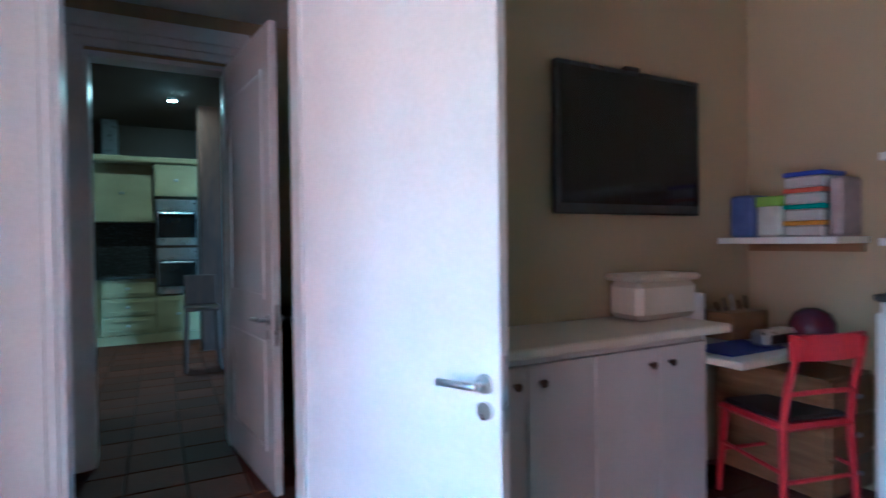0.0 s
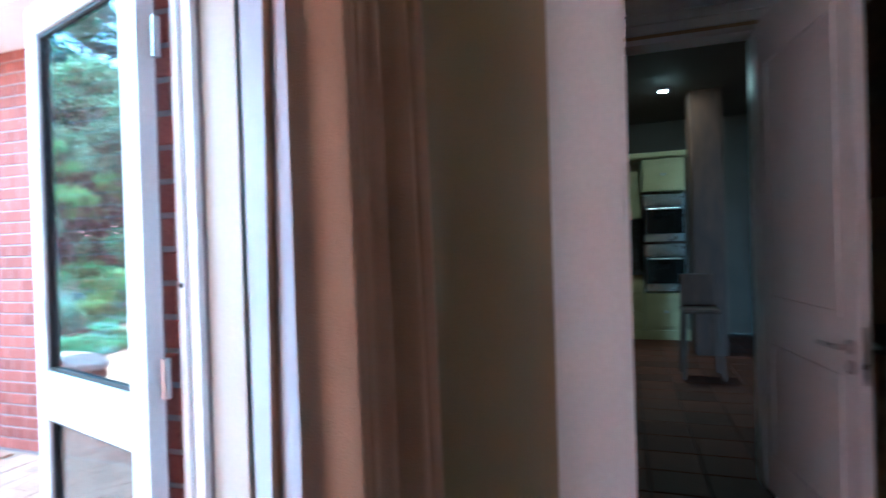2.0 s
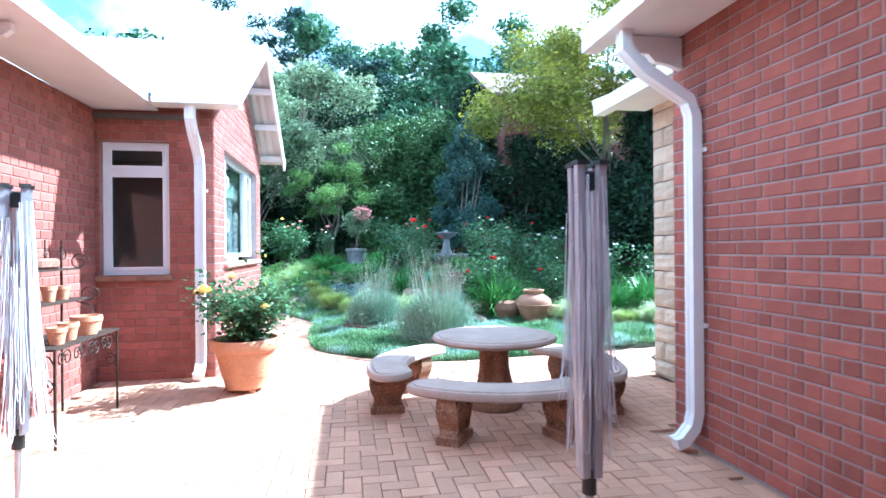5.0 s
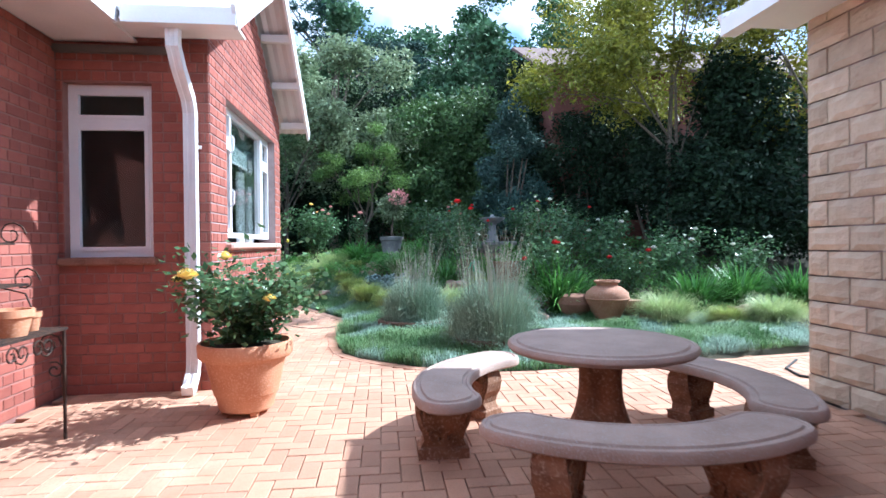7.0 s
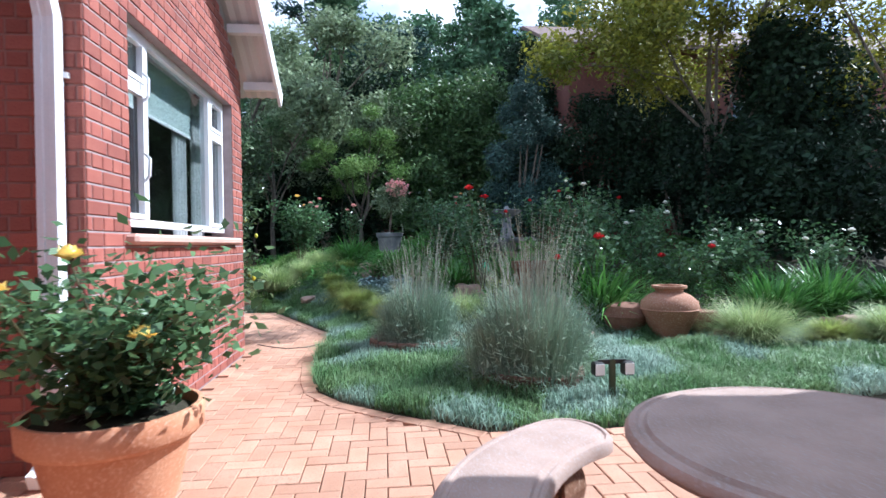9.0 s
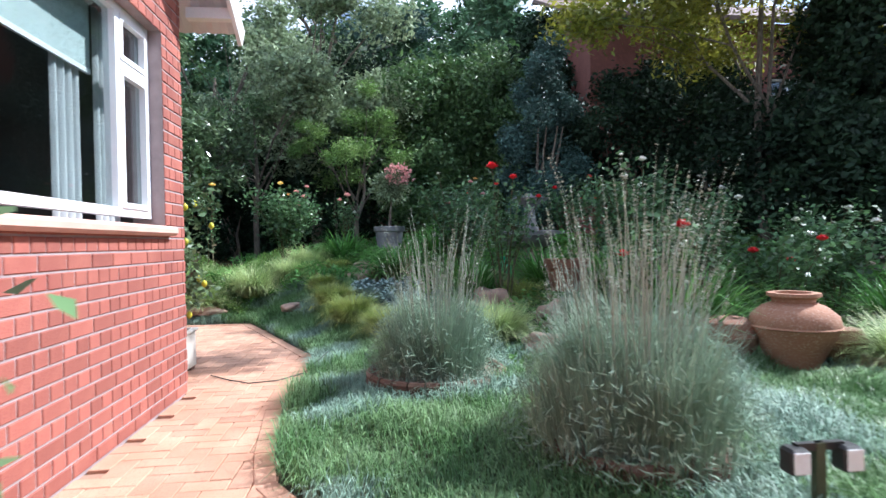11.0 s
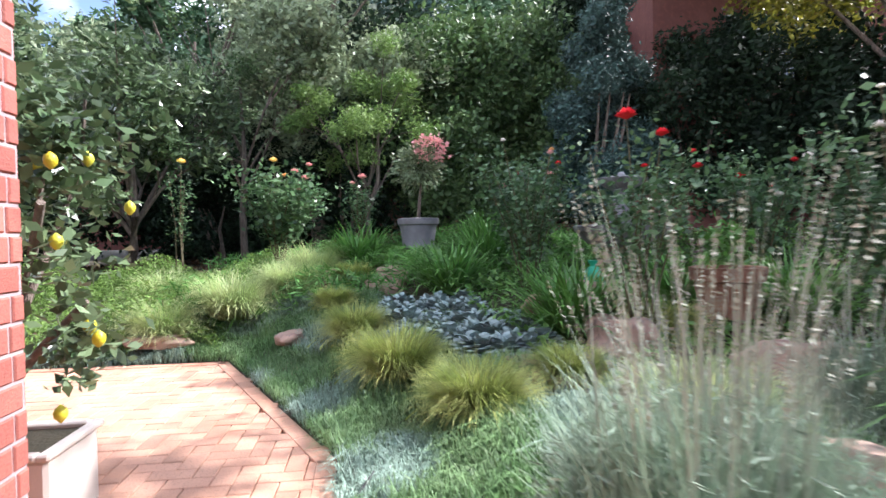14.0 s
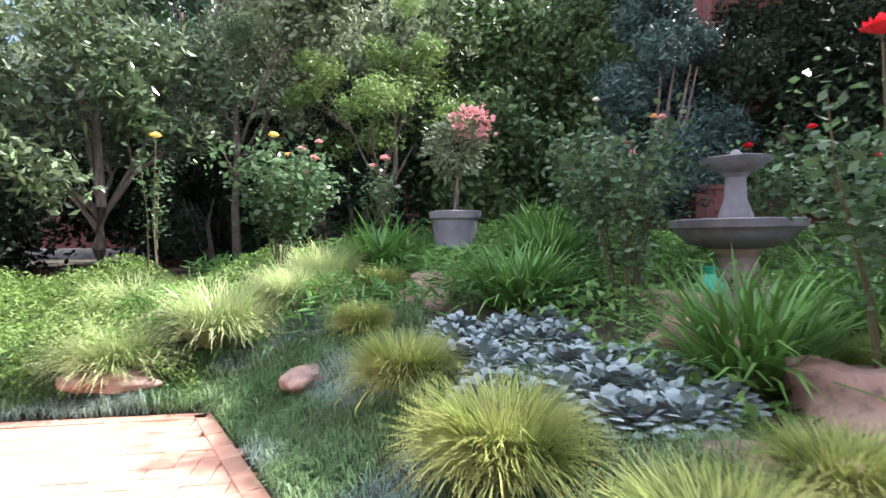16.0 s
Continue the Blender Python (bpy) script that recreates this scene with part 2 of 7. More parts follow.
WOOD_DARK = surface("dark_stained_timber", (0.045, 0.022, 0.014), (0.085, 0.04, 0.024), scale=4, rough=0.5, bump=0.1, stretch=(6, 6, 1))
STEEL = surface("brushed_steel", (0.5, 0.5, 0.51), (0.6, 0.6, 0.6), scale=20, rough=0.3, bump=0.03, metal=0.95)
BLACK_GLOSS = surface("black_gloss_screen", (0.008, 0.008, 0.009), (0.012, 0.012, 0.013), scale=2, rough=0.12, bump=0)
BLACK = surface("black_plastic", (0.02, 0.02, 0.02), (0.035, 0.035, 0.035), scale=8, rough=0.5, bump=0.05)
IRON = surface("rusty_black_wrought_iron", (0.03, 0.022, 0.02), (0.08, 0.045, 0.03), scale=25, rough=0.75, bump=0.3, metal=0.4)
TERRA = surface("terracotta", (0.5, 0.215, 0.11), (0.6, 0.3, 0.17), scale=5, rough=0.8, bump=0.2, fine=70, c3=(0.62, 0.36, 0.24))
TERRA_URN = surface("sun_bleached_brown_terracotta", (0.27, 0.125, 0.075), (0.37, 0.19, 0.12), scale=5, rough=0.9, bump=0.3, fine=60, c3=(0.42, 0.27, 0.2))
TERRA_DULL = surface("weathered_terracotta", (0.17, 0.075, 0.048), (0.27, 0.135, 0.09), scale=6, rough=0.9, bump=0.3, c3=(0.3, 0.2, 0.15))
CAST = surface("cast_concrete_tabletop", (0.31, 0.215, 0.175), (0.42, 0.3, 0.25), scale=5, rough=0.75, bump=0.25, fine=110, c3=(0.38, 0.33, 0.31))
CAST_BROWN = surface("brown_stained_cast_stone", (0.17, 0.08, 0.045), (0.29, 0.15, 0.085), scale=9, rough=0.85, bump=0.5, fine=60, c3=(0.36, 0.25, 0.18))
GREYPOT = surface("grey_cast_planter", (0.15, 0.15, 0.155), (0.24, 0.24, 0.245), scale=6, rough=0.85, bump=0.4)
ROCK = surface("pinkish_field_rock", (0.25, 0.155, 0.115), (0.4, 0.28, 0.21), scale=4, rough=0.9, bump=0.8, fine=22, c3=(0.17, 0.13, 0.11))
SOIL = surface("dark_garden_soil", (0.03, 0.028, 0.015), (0.065, 0.055, 0.03), scale=3, rough=0.95, bump=0.9, fine=45, coords="Object")
GRAVEL = surface("brown_gravel_mulch", (0.2, 0.12, 0.09), (0.4, 0.28, 0.22), scale=60, rough=0.95, bump=1.0, fine=50)
BARK = surface("grey_brown_bark", (0.09, 0.07, 0.055), (0.2, 0.165, 0.13), scale=7, rough=0.95, bump=0.9, fine=40, stretch=(4, 4, 1))

# ---- large structure ----
def wall_with_openings(p0, p1, z0, z1, depth, openings):
    """A wall of real thickness from p0 to p1 (its face on the right of that line's direction is the outer one), openings as (u0, u1, z0, z1)."""
    p0, p1 = Vector((*p0, 0)), Vector((*p1, 0))
    length = (p1 - p0).length
    d = (p1 - p0) / length
    n = Vector((-d.y, d.x, 0))
    us = sorted({0, length, *(v for o in openings for v in o[:2])})
    zs = sorted({z0, z1, *(v for o in openings for v in o[2:])})
    s = Shape()

    def solid(i, j):
        if not (0 <= i < len(us) - 1 and 0 <= j < len(zs) - 1):
            return False
        u, z = (us[i] + us[i + 1]) / 2, (zs[j] + zs[j + 1]) / 2
        return not any(o[0] < u < o[1] and o[2] < z < o[3] for o in openings)

    def P(u, z, w):
        q = p0 + d * u + n * w
        return (q.x, q.y, z)
    for i in range(len(us) - 1):
        for j in range(len(zs) - 1):
            if not solid(i, j):
                continue
            a, b, c, e = us[i], us[i + 1], zs[j], zs[j + 1]
            s.add([P(a, c, 0), P(b, c, 0), P(b, e, 0), P(a, e, 0)], [(0, 1, 2, 3)])
            s.add([P(a, c, depth), P(b, c, depth), P(b, e, depth), P(a, e, depth)], [(3, 2, 1, 0)])
            for k, ends in (((i - 1, j), (a, c, a, e)), ((i + 1, j), (b, e, b, c)), ((i, j - 1), (b, c, a, c)), ((i, j + 1), (a, e, b, e))):
                if not solid(*k):
                    u, z, u2, z2 = ends
                    s.add([P(u, z, 0), P(u2, z2, 0), P(u2, z2, depth), P(u, z, depth)], [(0, 1, 2, 3)])
    return s


COURSE, BL, BH, JOINT = 0.0875, 0.222, 0.106, 0.011


def piece_mesh(name, w, h, d, c=0.005, jitter=0.0):
    """A brick-like piece: back on y = 0, face on y = -d, x from 0 to w, z from 0 to h."""
    s = Shape()
    r = [[(0, 0, 0), (w, 0, 0), (w, 0, h), (0, 0, h)], [(0, -d + c, 0), (w, -d + c, 0), (w, -d + c, h), (0, -d + c, h)],
         [(c, -d, c), (w - c, -d, c), (w - c, -d, h - c), (c, -d, h - c)]]
    v = [q for k in r for q in k]
    f = [(i + a, i + (a + 1) % 4, i + 4 + (a + 1) % 4, i + 4 + a) for i in (0, 4) for a in range(4)] + [(8, 9, 10, 11)]
    return s.add(v, f)


PIECES = {}


def bricks_on(wall, p0, p1, z0, z1, openings, near, gable=None, proud=0.007):
    """Bricks in English bond on a wall's face; near (u0, u1, z0, z1): the stretch whose bricks are parts of their own."""
    a0, a1 = Vector((*p0, 0)), Vector((*p1, 0))
    length = (a1 - a0).length
    d = (a1 - a0) / length
    turn = math.degrees(math.atan2(d.y, d.x))
    rest, count = Shape(), 0
    for k in range(int((z1 - z0) / COURSE) + 1):
        zb = z0 + k * COURSE
        h = min(COURSE - JOINT, z1 - zb)
        if h < 0.02:
            continue
        pitch = BL + JOINT if k % 2 == 0 else BH + JOINT
        u = -(pitch / 4 if k % 4 == 2 else 0) - (0.058 if k % 2 else 0)
        while u < length:
            b0, b1 = max(u, 0.002), min(u + pitch - JOINT, length - 0.002)
            u += pitch
            for o in openings:
                if o[2] - 0.01 < zb + h / 2 < o[3] + 0.01:
                    if b0 >= o[0] and b1 <= o[1]:
                        b1 = b0
                    elif b0 < o[0] < b1:
                        b1 = o[0] - 0.003
                    elif b0 < o[1] < b1:
                        b0 = o[1] + 0.003
            if gable:
                lo, hi = gable(zb + h)
                b0, b1 = max(b0, lo), min(b1, hi)
            w = round(b1 - b0, 3)
            if w < 0.02:
                continue
            q = a0 + d * b0
            depth = proud + 0.002 * (rng.random() - 0.5)
            if count < 300 and near and near[0] <= b0 <= near[1] and near[2] <= zb <= near[3]:
                key = (w, round(h, 3))
                if key not in PIECES:
                    PIECES[key] = piece_mesh("brick", w, h, proud).mesh("brick")
                ob = part("brick", PIECES[key], BRICK, wall)
                ob.matrix_basis = pose(q.x, q.y, zb, 0, 0, turn + (rng.random() - 0.5) * 0.25)
                count += 1
            else:
                m = pose(q.x, q.y, zb, 0, 0, turn)
                s = piece_mesh("b", w, h, depth)
                rest.add([m @ Vector(p) for p in s.v], s.f)
    if rest.v:
        ob = part("brickwork", rest, BRICK_REST, wall)
        ob["kind"] = "stuff"


# ground: soil sheet that rises beyond the beds and reaches the horizon
def open_ground(x, y):
    u = -x
    z = float(np.interp(u, [-2000, 8.8, 9.3, 11.5, 13.2, 15.0, 16.5, 18.2, 20, 24, 30, 60, 300, 3000],
                        [-0.2, -0.2, -0.06, -0.03, 0.06, 0.24, 0.48, 0.82, 1.05, 1.35, 1.7, 3.5, 6, 6]))
    side = float(np.interp(y, [-60, -8, -2, 0.2, 2, 7, 30, 90], [0.0, 0.3, 0.5, 0.8, 1, 1.05, 1.3, 1.5]))
    return -0.2 + (z + 0.2) * side if u > 8.8 else z


EDGE = [(-8.9, 2.75), (-8.95, 2.0), (-9.1, 1.82), (-9.4, 1.42), (-9.75, 1.02), (-10.1, 0.79), (-10.5, 0.7), (-11.3, 0.6), (-12.2, 0.63), (-13.1, 0.6),
        (-15.7, -0.62), (-15.75, -4.5)]


def paved(x, y):
    """Whether the place lies on the paving, short of the beds."""
    if x > -8.9:
        return True
    if y > 2.75:
        return x > -8.9 - (y - 2.75) * 0.12
    for (x0, y0), (x1, y1) in zip(EDGE, EDGE[1:]):
        if x1 <= x <= x0:
            k = (x0 - x) / max(x0 - x1, 1e-6)
            return y < y0 + k * (y1 - y0)
    return False


def edge_distance(x, y):
    """Distance from a place in the beds to the border of the paving."""
    best = 9.0
    for (ax, ay), (bx, by) in zip(EDGE, EDGE[1:]):
        ux, uy = bx - ax, by - ay
        k = min(max(((x - ax) * ux + (y - ay) * uy) / (ux * ux + uy * uy), 0), 1)
        best = min(best, math.hypot(x - ax - k * ux, y - ay - k * uy))
    return best


def ground_z(x, y):
    z = open_ground(x, y)
    if x > -8.8 or x < -18:
        return z
    if paved(x, y):
        return G - 0.08
    k = min(edge_distance(x, y) / 1.1, 1)
    return G + 0.01 + (z - G - 0.01) * k * k * (3 - 2 * k)


gx = sorted(set([-900, -300, -120, -70, -45, 30, 90, 300, 900] + [round(-36 + 0.5 * i, 2) for i in range(39)] + [round(-16.8 + 0.2 * i, 2) for i in range(40)] + [-8.9, -8.7, 0, 10]))
gy = sorted(set([-900, -300, -100, -50, -25, 45, 100, 300, 900] + [round(-16 + 0.8 * i, 2) for i in range(60)] + [round(-2 + 0.2 * i, 2) for i in range(30)]))
gv = [(x, y, ground_z(x, y) + (0.05 * noise.noise((x * 0.8, y * 0.8, 0)) if x < -10 and edge_distance(x, y) > 0.5 and not paved(x, y) else 0) - (0.06 if x >= -8.8 else 0)) for x in gx for y in gy]
gf = [(i * len(gy) + j, (i + 1) * len(gy) + j, (i + 1) * len(gy) + j + 1, i * len(gy) + j + 1) for i in range(len(gx) - 1) for j in range(len(gy) - 1)]
structure("ground", pydata("ground", gv, gf, True), SOIL, "dark garden soil rising beyond the paved court")

# paving bed under the bricks: court, path and the square behind the wing
pave = Shape()
court = [(-1.8, -1.4), (-1.8, 9), (-9.6, 9), (-8.9, 2.75), (-8.95, 2.0), (-9.1, 1.82), (-9.4, 1.42), (-9.75, 1.02), (-10.1, 0.79), (-10.5, 0.7),
         (-11.3, 0.6), (-12.2, 0.63), (-13.1, 0.6), (-15.7, -0.62), (-15.75, -4.5), (-11.6, -4.5), (-11.6, -1.4)]
pave.add([(x, y, G - 0.022) for x, y in court], [tuple(range(len(court)))])
pave.add([(x, y, G - 0.3) for x, y in court] + [(x, y, G - 0.022) for x, y in court],
         [(i, (i + 1) % len(court), (i + 1) % len(court) + len(court), i + len(court)) for i in range(len(court))])
PAVING = structure("pavement", pave, SAND, "salmon brick paving of the court and garden path")

# outer walls of the house
SILL_Z, HEAD_Z = 1.14, 2.58


L_WALL, WING_X, WING_Y, WING_END = -1.5, -8.66, -0.24, -11.93
NORTH_Y = 3.79
JOBS = []


def face(name, p0, p1, top, openings, near, depth=0.22, joint=None):
    """A brick wall whose outer face lies to the right of the way from p0 to p1."""
    e = (Vector(p1) - Vector(p0)).normalized() * 0.004
    w = structure(name, wall_with_openings(Vector(p0) + e, Vector(p1) - e, G - 0.2, top, depth, openings), joint or MORTAR, "red face brick wall with flush mortar joints" if joint else "red face brick wall with grey mortar joints")
    JOBS.append((w, p0, p1, G, top, openings, near))
    return w


# going along +x the outer side is -y; along -x it is +y; along +y it is +x; along -y it is -x
face("wall_wing_front", (WING_X, WING_Y), (WING_END, WING_Y), 2.95, [(WING_X + 9.17, WING_X + 11.55, SILL_Z, HEAD_Z)], (0, 3.4, 0.0, 0.75))
face("wall_wing_end", (WING_X, L_WALL), (WING_X, WING_Y), 2.95, [(0.05, 0.775, 1.045, 2.555)], (0, 1.2, 0.0, 2.7), joint=DARK_MORTAR)
face("wall_court_south", (-1.8, L_WALL), (WING_X, L_WALL), 2.9, [], (4.6, 6.8, 0.3, 2.2), joint=DARK_MORTAR)
face("wall_court_north", (-5.9, NORTH_Y), (-1.8, NORTH_Y), 2.95, [], (0.0, 1.9, 0.2, 2.4))
# opening carried south past the door, out of view, to admit more sky light
face("wall_garden_door", (-1.8, NORTH_Y), (-1.8, L_WALL), 3.0, [(NORTH_Y - 1.98, NORTH_Y + 0.95, G, 2.2)], (0.6, 1.9, 0.0, 2.4), depth=0.14)
JOBS.append((scene.objects["wall_garden_door"], (-1.798, 1.98), (-1.737, 1.98), G, 2.2, [], None))
face("wall_wing_back", (WING_END, WING_Y), (WING_END, -7), 2.95, [], None)
face("wall_north_end", (-5.9, 9), (-5.9, NORTH_Y), 2.95, [], None)

# stone-faced wall beyond the north building
stone_wall = structure("wall_stone", wall_with_openings((-7.75, 4.74), (-5.9, 4.74), G - 0.2, 3.05, 0.3, []), MORTAR, "wall faced with buff rock-faced stone")
structure("wall_stone_return", wall_with_openings((-7.75, 9), (-7.75, 4.74), G - 0.2, 3.05, 0.3, []), MORTAR)

# gable above the big window
gab = Shape()
GX0, GX1, GZ, AX, AZ = WING_END, WING_X, 2.95, -10.22, 4.05
gab.rings([[(GX0, y, GZ), (GX1, y, GZ), (GX1, y, 3.0), (AX, y, AZ), (GX0, y, 3.0)] for y in (WING_Y - 0.22, WING_Y)])
gable_wall = structure("wall_gable", gab, MORTAR, "brick gable over the window")
JOBS.append((gable_wall, (WING_X, WING_Y), (WING_END, WING_Y), GZ + 0.01, AZ, [], None))


# ---- roofs ----
def roof_sheet(name, corners, material, label, waves=0, along=0):
    """A sloping roof sheet of real thickness, its corners (eave a, eave b, ridge b, ridge a); waves: corrugations along the eave."""
    a, b, c, d = (Vector(p) for p in corners)
    n = (b - a).cross(d - a).normalized()
    if n.z < 0:
        n = -n
    k = max(waves, 1)
    m = k * 4 if waves else 1
    top = []
    for i in range(m + 1):
        t = i / m
        o = n * (0.009 * math.sin(2 * math.pi * k * t) if waves else 0)
        top.append((a.lerp(b, t) + o, d.lerp(c, t) + o))
    v = [q for e in top for q in e] + [q - n * 0.03 for e in top for q in e]
    f, w = [], 2 * (m + 1)
    for i in range(m):
        f += [(2 * i, 2 * i + 2, 2 * i + 3, 2 * i + 1), (w + 2 * i + 1, w + 2 * i + 3, w + 2 * i + 2, w + 2 * i),
              (2 * i, w + 2 * i, w + 2 * i + 2, 2 * i + 2), (2 * i + 1, 2 * i + 3, w + 2 * i + 3, w + 2 * i + 1)]
    f += [(0, 1, w + 1, w), (2 * m + 1, 2 * m, w + 2 * m, w + 2 * m + 1)]
    s = Shape().add([tuple(p) for p in v], f)
    ob = structure(name, s, material, label)
    return ob


RZ = 4.28
roof_sheet("roof_wing_east", [(-8.1, 0.12, 2.98), (-8.1, -7, 2.98), (AX, -7, RZ), (AX, 0.12, RZ)], ROOF, "pale corrugated steel roof of the wing", 60)
roof_sheet("roof_wing_west", [(-12.38, 0.12, 2.9), (-12.38, -7, 2.9), (AX, -7, RZ), (AX, 0.12, RZ)], ROOF, "pale corrugated steel roof of the wing", 60)
roof_sheet("roof_court_south", [(-8.35, -0.76, 2.98), (-1.2, -0.76, 2.98), (-1.2, -5, 5.1), (-8.35, -5, 5.1)], ROOF, "pale corrugated steel roof", 70)
roof_sheet("roof_court_north", [(-5.98, 3.1, 2.96), (-1.2, 3.1, 2.96), (-1.2, 6.6, 4.5), (-5.98, 6.6, 4.5)], ROOF, "pale corrugated steel roof", 60)
roof_sheet("roof_court_north_back", [(-5.98, 10.2, 2.92), (-1.2, 10.2, 2.92), (-1.2, 6.6, 4.5), (-5.98, 6.6, 4.5)], ROOF, "pale corrugated steel roof")
roof_sheet("roof_stone", [(-7.9, 4.1, 2.98), (-5.9, 4.1, 2.98), (-5.9, 8, 4.6), (-7.9, 8, 4.6)], ROOF, "corrugated roof over the stone wall", 24)
roof_sheet("roof_main_west", [(-2.4, -1.4, 3.1), (-2.4, 10, 3.1), (1.2, 10, 4.9), (1.2, -1.4, 4.9)], ROOF, "pale corrugated steel roof")
roof_sheet("roof_main_east", [(4.4, -1.4, 3.1), (4.4, 10, 3.1), (1.2, 10, 4.9), (1.2, -1.4, 4.9)], ROOF, "pale corrugated steel roof")

# soffit boards, barge boards, purlin ends, gutters
trim = Shape()
for p, q in (((-8.1, 0.13, 2.93), (AX, 0.13, RZ - 0.06)), ((-12.38, 0.13, 2.84), (AX, 0.13, RZ - 0.06))):
    trim.bar(p, q, 0.035, 0.19)
structure("barge_boards", trim, WHITE, "white painted barge boards")
purl = Shape()
for k in (0.12, 0.42, 0.72):
    for xe, ze in ((-8.1, 2.93), (-12.38, 2.84)):
        x, z = xe + (AX - xe) * k, ze + (RZ - 0.06 - ze) * k
        purl.box(x - 0.04, x + 0.04, WING_Y, 0.12, z - 0.11, z - 0.02)
structure("purlin_ends", purl, WHITE, "white painted purlin ends under the verge")
vg = Shape()
vg.bar((-6.0, 3.1, 2.9), (-6.0, 6.6, 4.44), 0.035, 0.18)
vg.bar((-7.92, 4.1, 2.92), (-7.92, 8, 4.54), 0.035, 0.18)
structure("verge_boards", vg, WHITE, "white painted verge boards")
sof = Shape()
sof.box(-5.97, -1.8, 3.17, NORTH_Y - 0.02, 2.9, 2.92)
sof.box(-7.89, -5.92, 4.17, 4.72, 2.9, 2.92)
sof.box(WING_X, -1.8, L_WALL + 0.01, -0.83, 2.9, 2.92)
sof.box(-8.56, -8.17, -1.2, 0.1, 2.92, 2.94)
structure("soffits", sof, WHITE, "white painted eaves boards")


def gutter(name, p, q):
    """A square-lipped eaves gutter with its back, floor and front lip."""
    p, q = Vector(p), Vector(q)
    d = (q - p).normalized()
    n = Vector((d.y, -d.x, 0))
    prof = [(0, 0.05), (0, -0.07), (0.11, -0.07), (0.125, 0.05), (0.14, 0.05), (0.14, 0.035), (0.125, -0.085), (-0.012, -0.085), (-0.012, 0.05)]
    return structure(name, Shape().rings([[tuple(e + n * a + Vector((0, 0, b))) for a, b in prof] for e in (p, q)]), ALU, "white seamless eaves gutter")


gutter("gutter_north", (-1.8, 3.1, 2.91), (-6.02, 3.1, 2.91))
gutter("gutter_south", (-8.12, -0.76, 2.95), (-1.8, -0.76, 2.95))
gutter("gutter_wing", (-8.1, 0.14, 2.95), (-8.1, -0.72, 2.95))
gutter("gutter_stone", (-5.92, 4.1, 2.92), (-7.93, 4.1, 2.92))


def bracket(x, y, z, turn):
    """A shaped eaves corbel board."""
    s = Shape()
    out = [(0, 0), (0.52, 0), (0.52, -0.05), (0.47, -0.09), (0.4, -0.09), (0.36, -0.13), (0.28, -0.13), (0.22, -0.19), (0.12, -0.2), (0, -0.24)]
    s.rings([[(a, w, b) for a, b in out] for w in (-0.025, 0.025)])
    return solo("eaves_bracket", s, WHITE, "white painted shaped timber eaves bracket on the brick wall", "bracket", (x, y, z), turn, "eaves brackets")


bracket(-5.8, NORTH_Y - 0.005, 2.89, -90)
bracket(-3.2, NORTH_Y - 0.005, 2.89, -90)
bracket(-6.2, L_WALL + 0.01, 2.88, 90)
bracket(-3.6, L_WALL + 0.01, 2.88, 90)


def downpipe(name, x, y, out, top, offset=0.5):
    """A square fluted downpipe with a swan neck to the gutter and a kicked foot; out: direction away from the wall."""
    o = Vector((*out, 0))
    side = Vector((-o.y, o.x, 0))
    base = Vector((x, y, 0))
    path = [(0.22, G + 0.05), (0.16, G + 0.07), (0.08, G + 0.16), (0.055, G + 0.26), (0.055, top - 0.62), (0.1, top - 0.5), (offset * 0.75, top - 0.3), (offset, top - 0.16), (offset, top)]
    prof = [(-0.05, -0.04), (-0.017, -0.04), (-0.012, -0.033), (0.012, -0.033), (0.017, -0.04), (0.05, -0.04), (0.05, 0.04), (-0.05, 0.04)]
    rings = []
    for i, (u, z) in enumerate(path):
        a, b = path[max(i - 1, 0)], path[min(i + 1, len(path) - 1)]
        dv = Vector((b[0] - a[0], b[1] - a[1])).normalized()
        nx, nz = dv.y, -dv.x
        rings.append([tuple(base + side * s + o * (u - nx * w) + Vector((0, 0, z - nz * w))) for s, w in prof])
    t = thing(name, "white square downpipe with a swan neck on the brick wall", "downpipe", (x, y, G), group="downpipes")
    s = Shape().rings(rings).moved(Matrix.Translation((-x, -y, -G)))
    part("pipe", s, ALU, t)
    for z in (0.75, 2.0):
        c = Shape()
        v0, v1 = base + o * 0.008, base + o * 0.1
        c.bar(tuple(v0 + side * -0.075 + Vector((0, 0, z))), tuple(v0 + side * 0.075 + Vector((0, 0, z))), 0.02, 0.03)
        part("clip", c.moved(Matrix.Translation((-x, -y, -G))), ALU, t)
    return t


downpipe("downpipe", -5.57, NORTH_Y - 0.008, (0, -1), 2.86, 0.58)
downpipe("downpipe", WING_X + 0.008, -0.38, (1, 0), 2.9, 0.42)


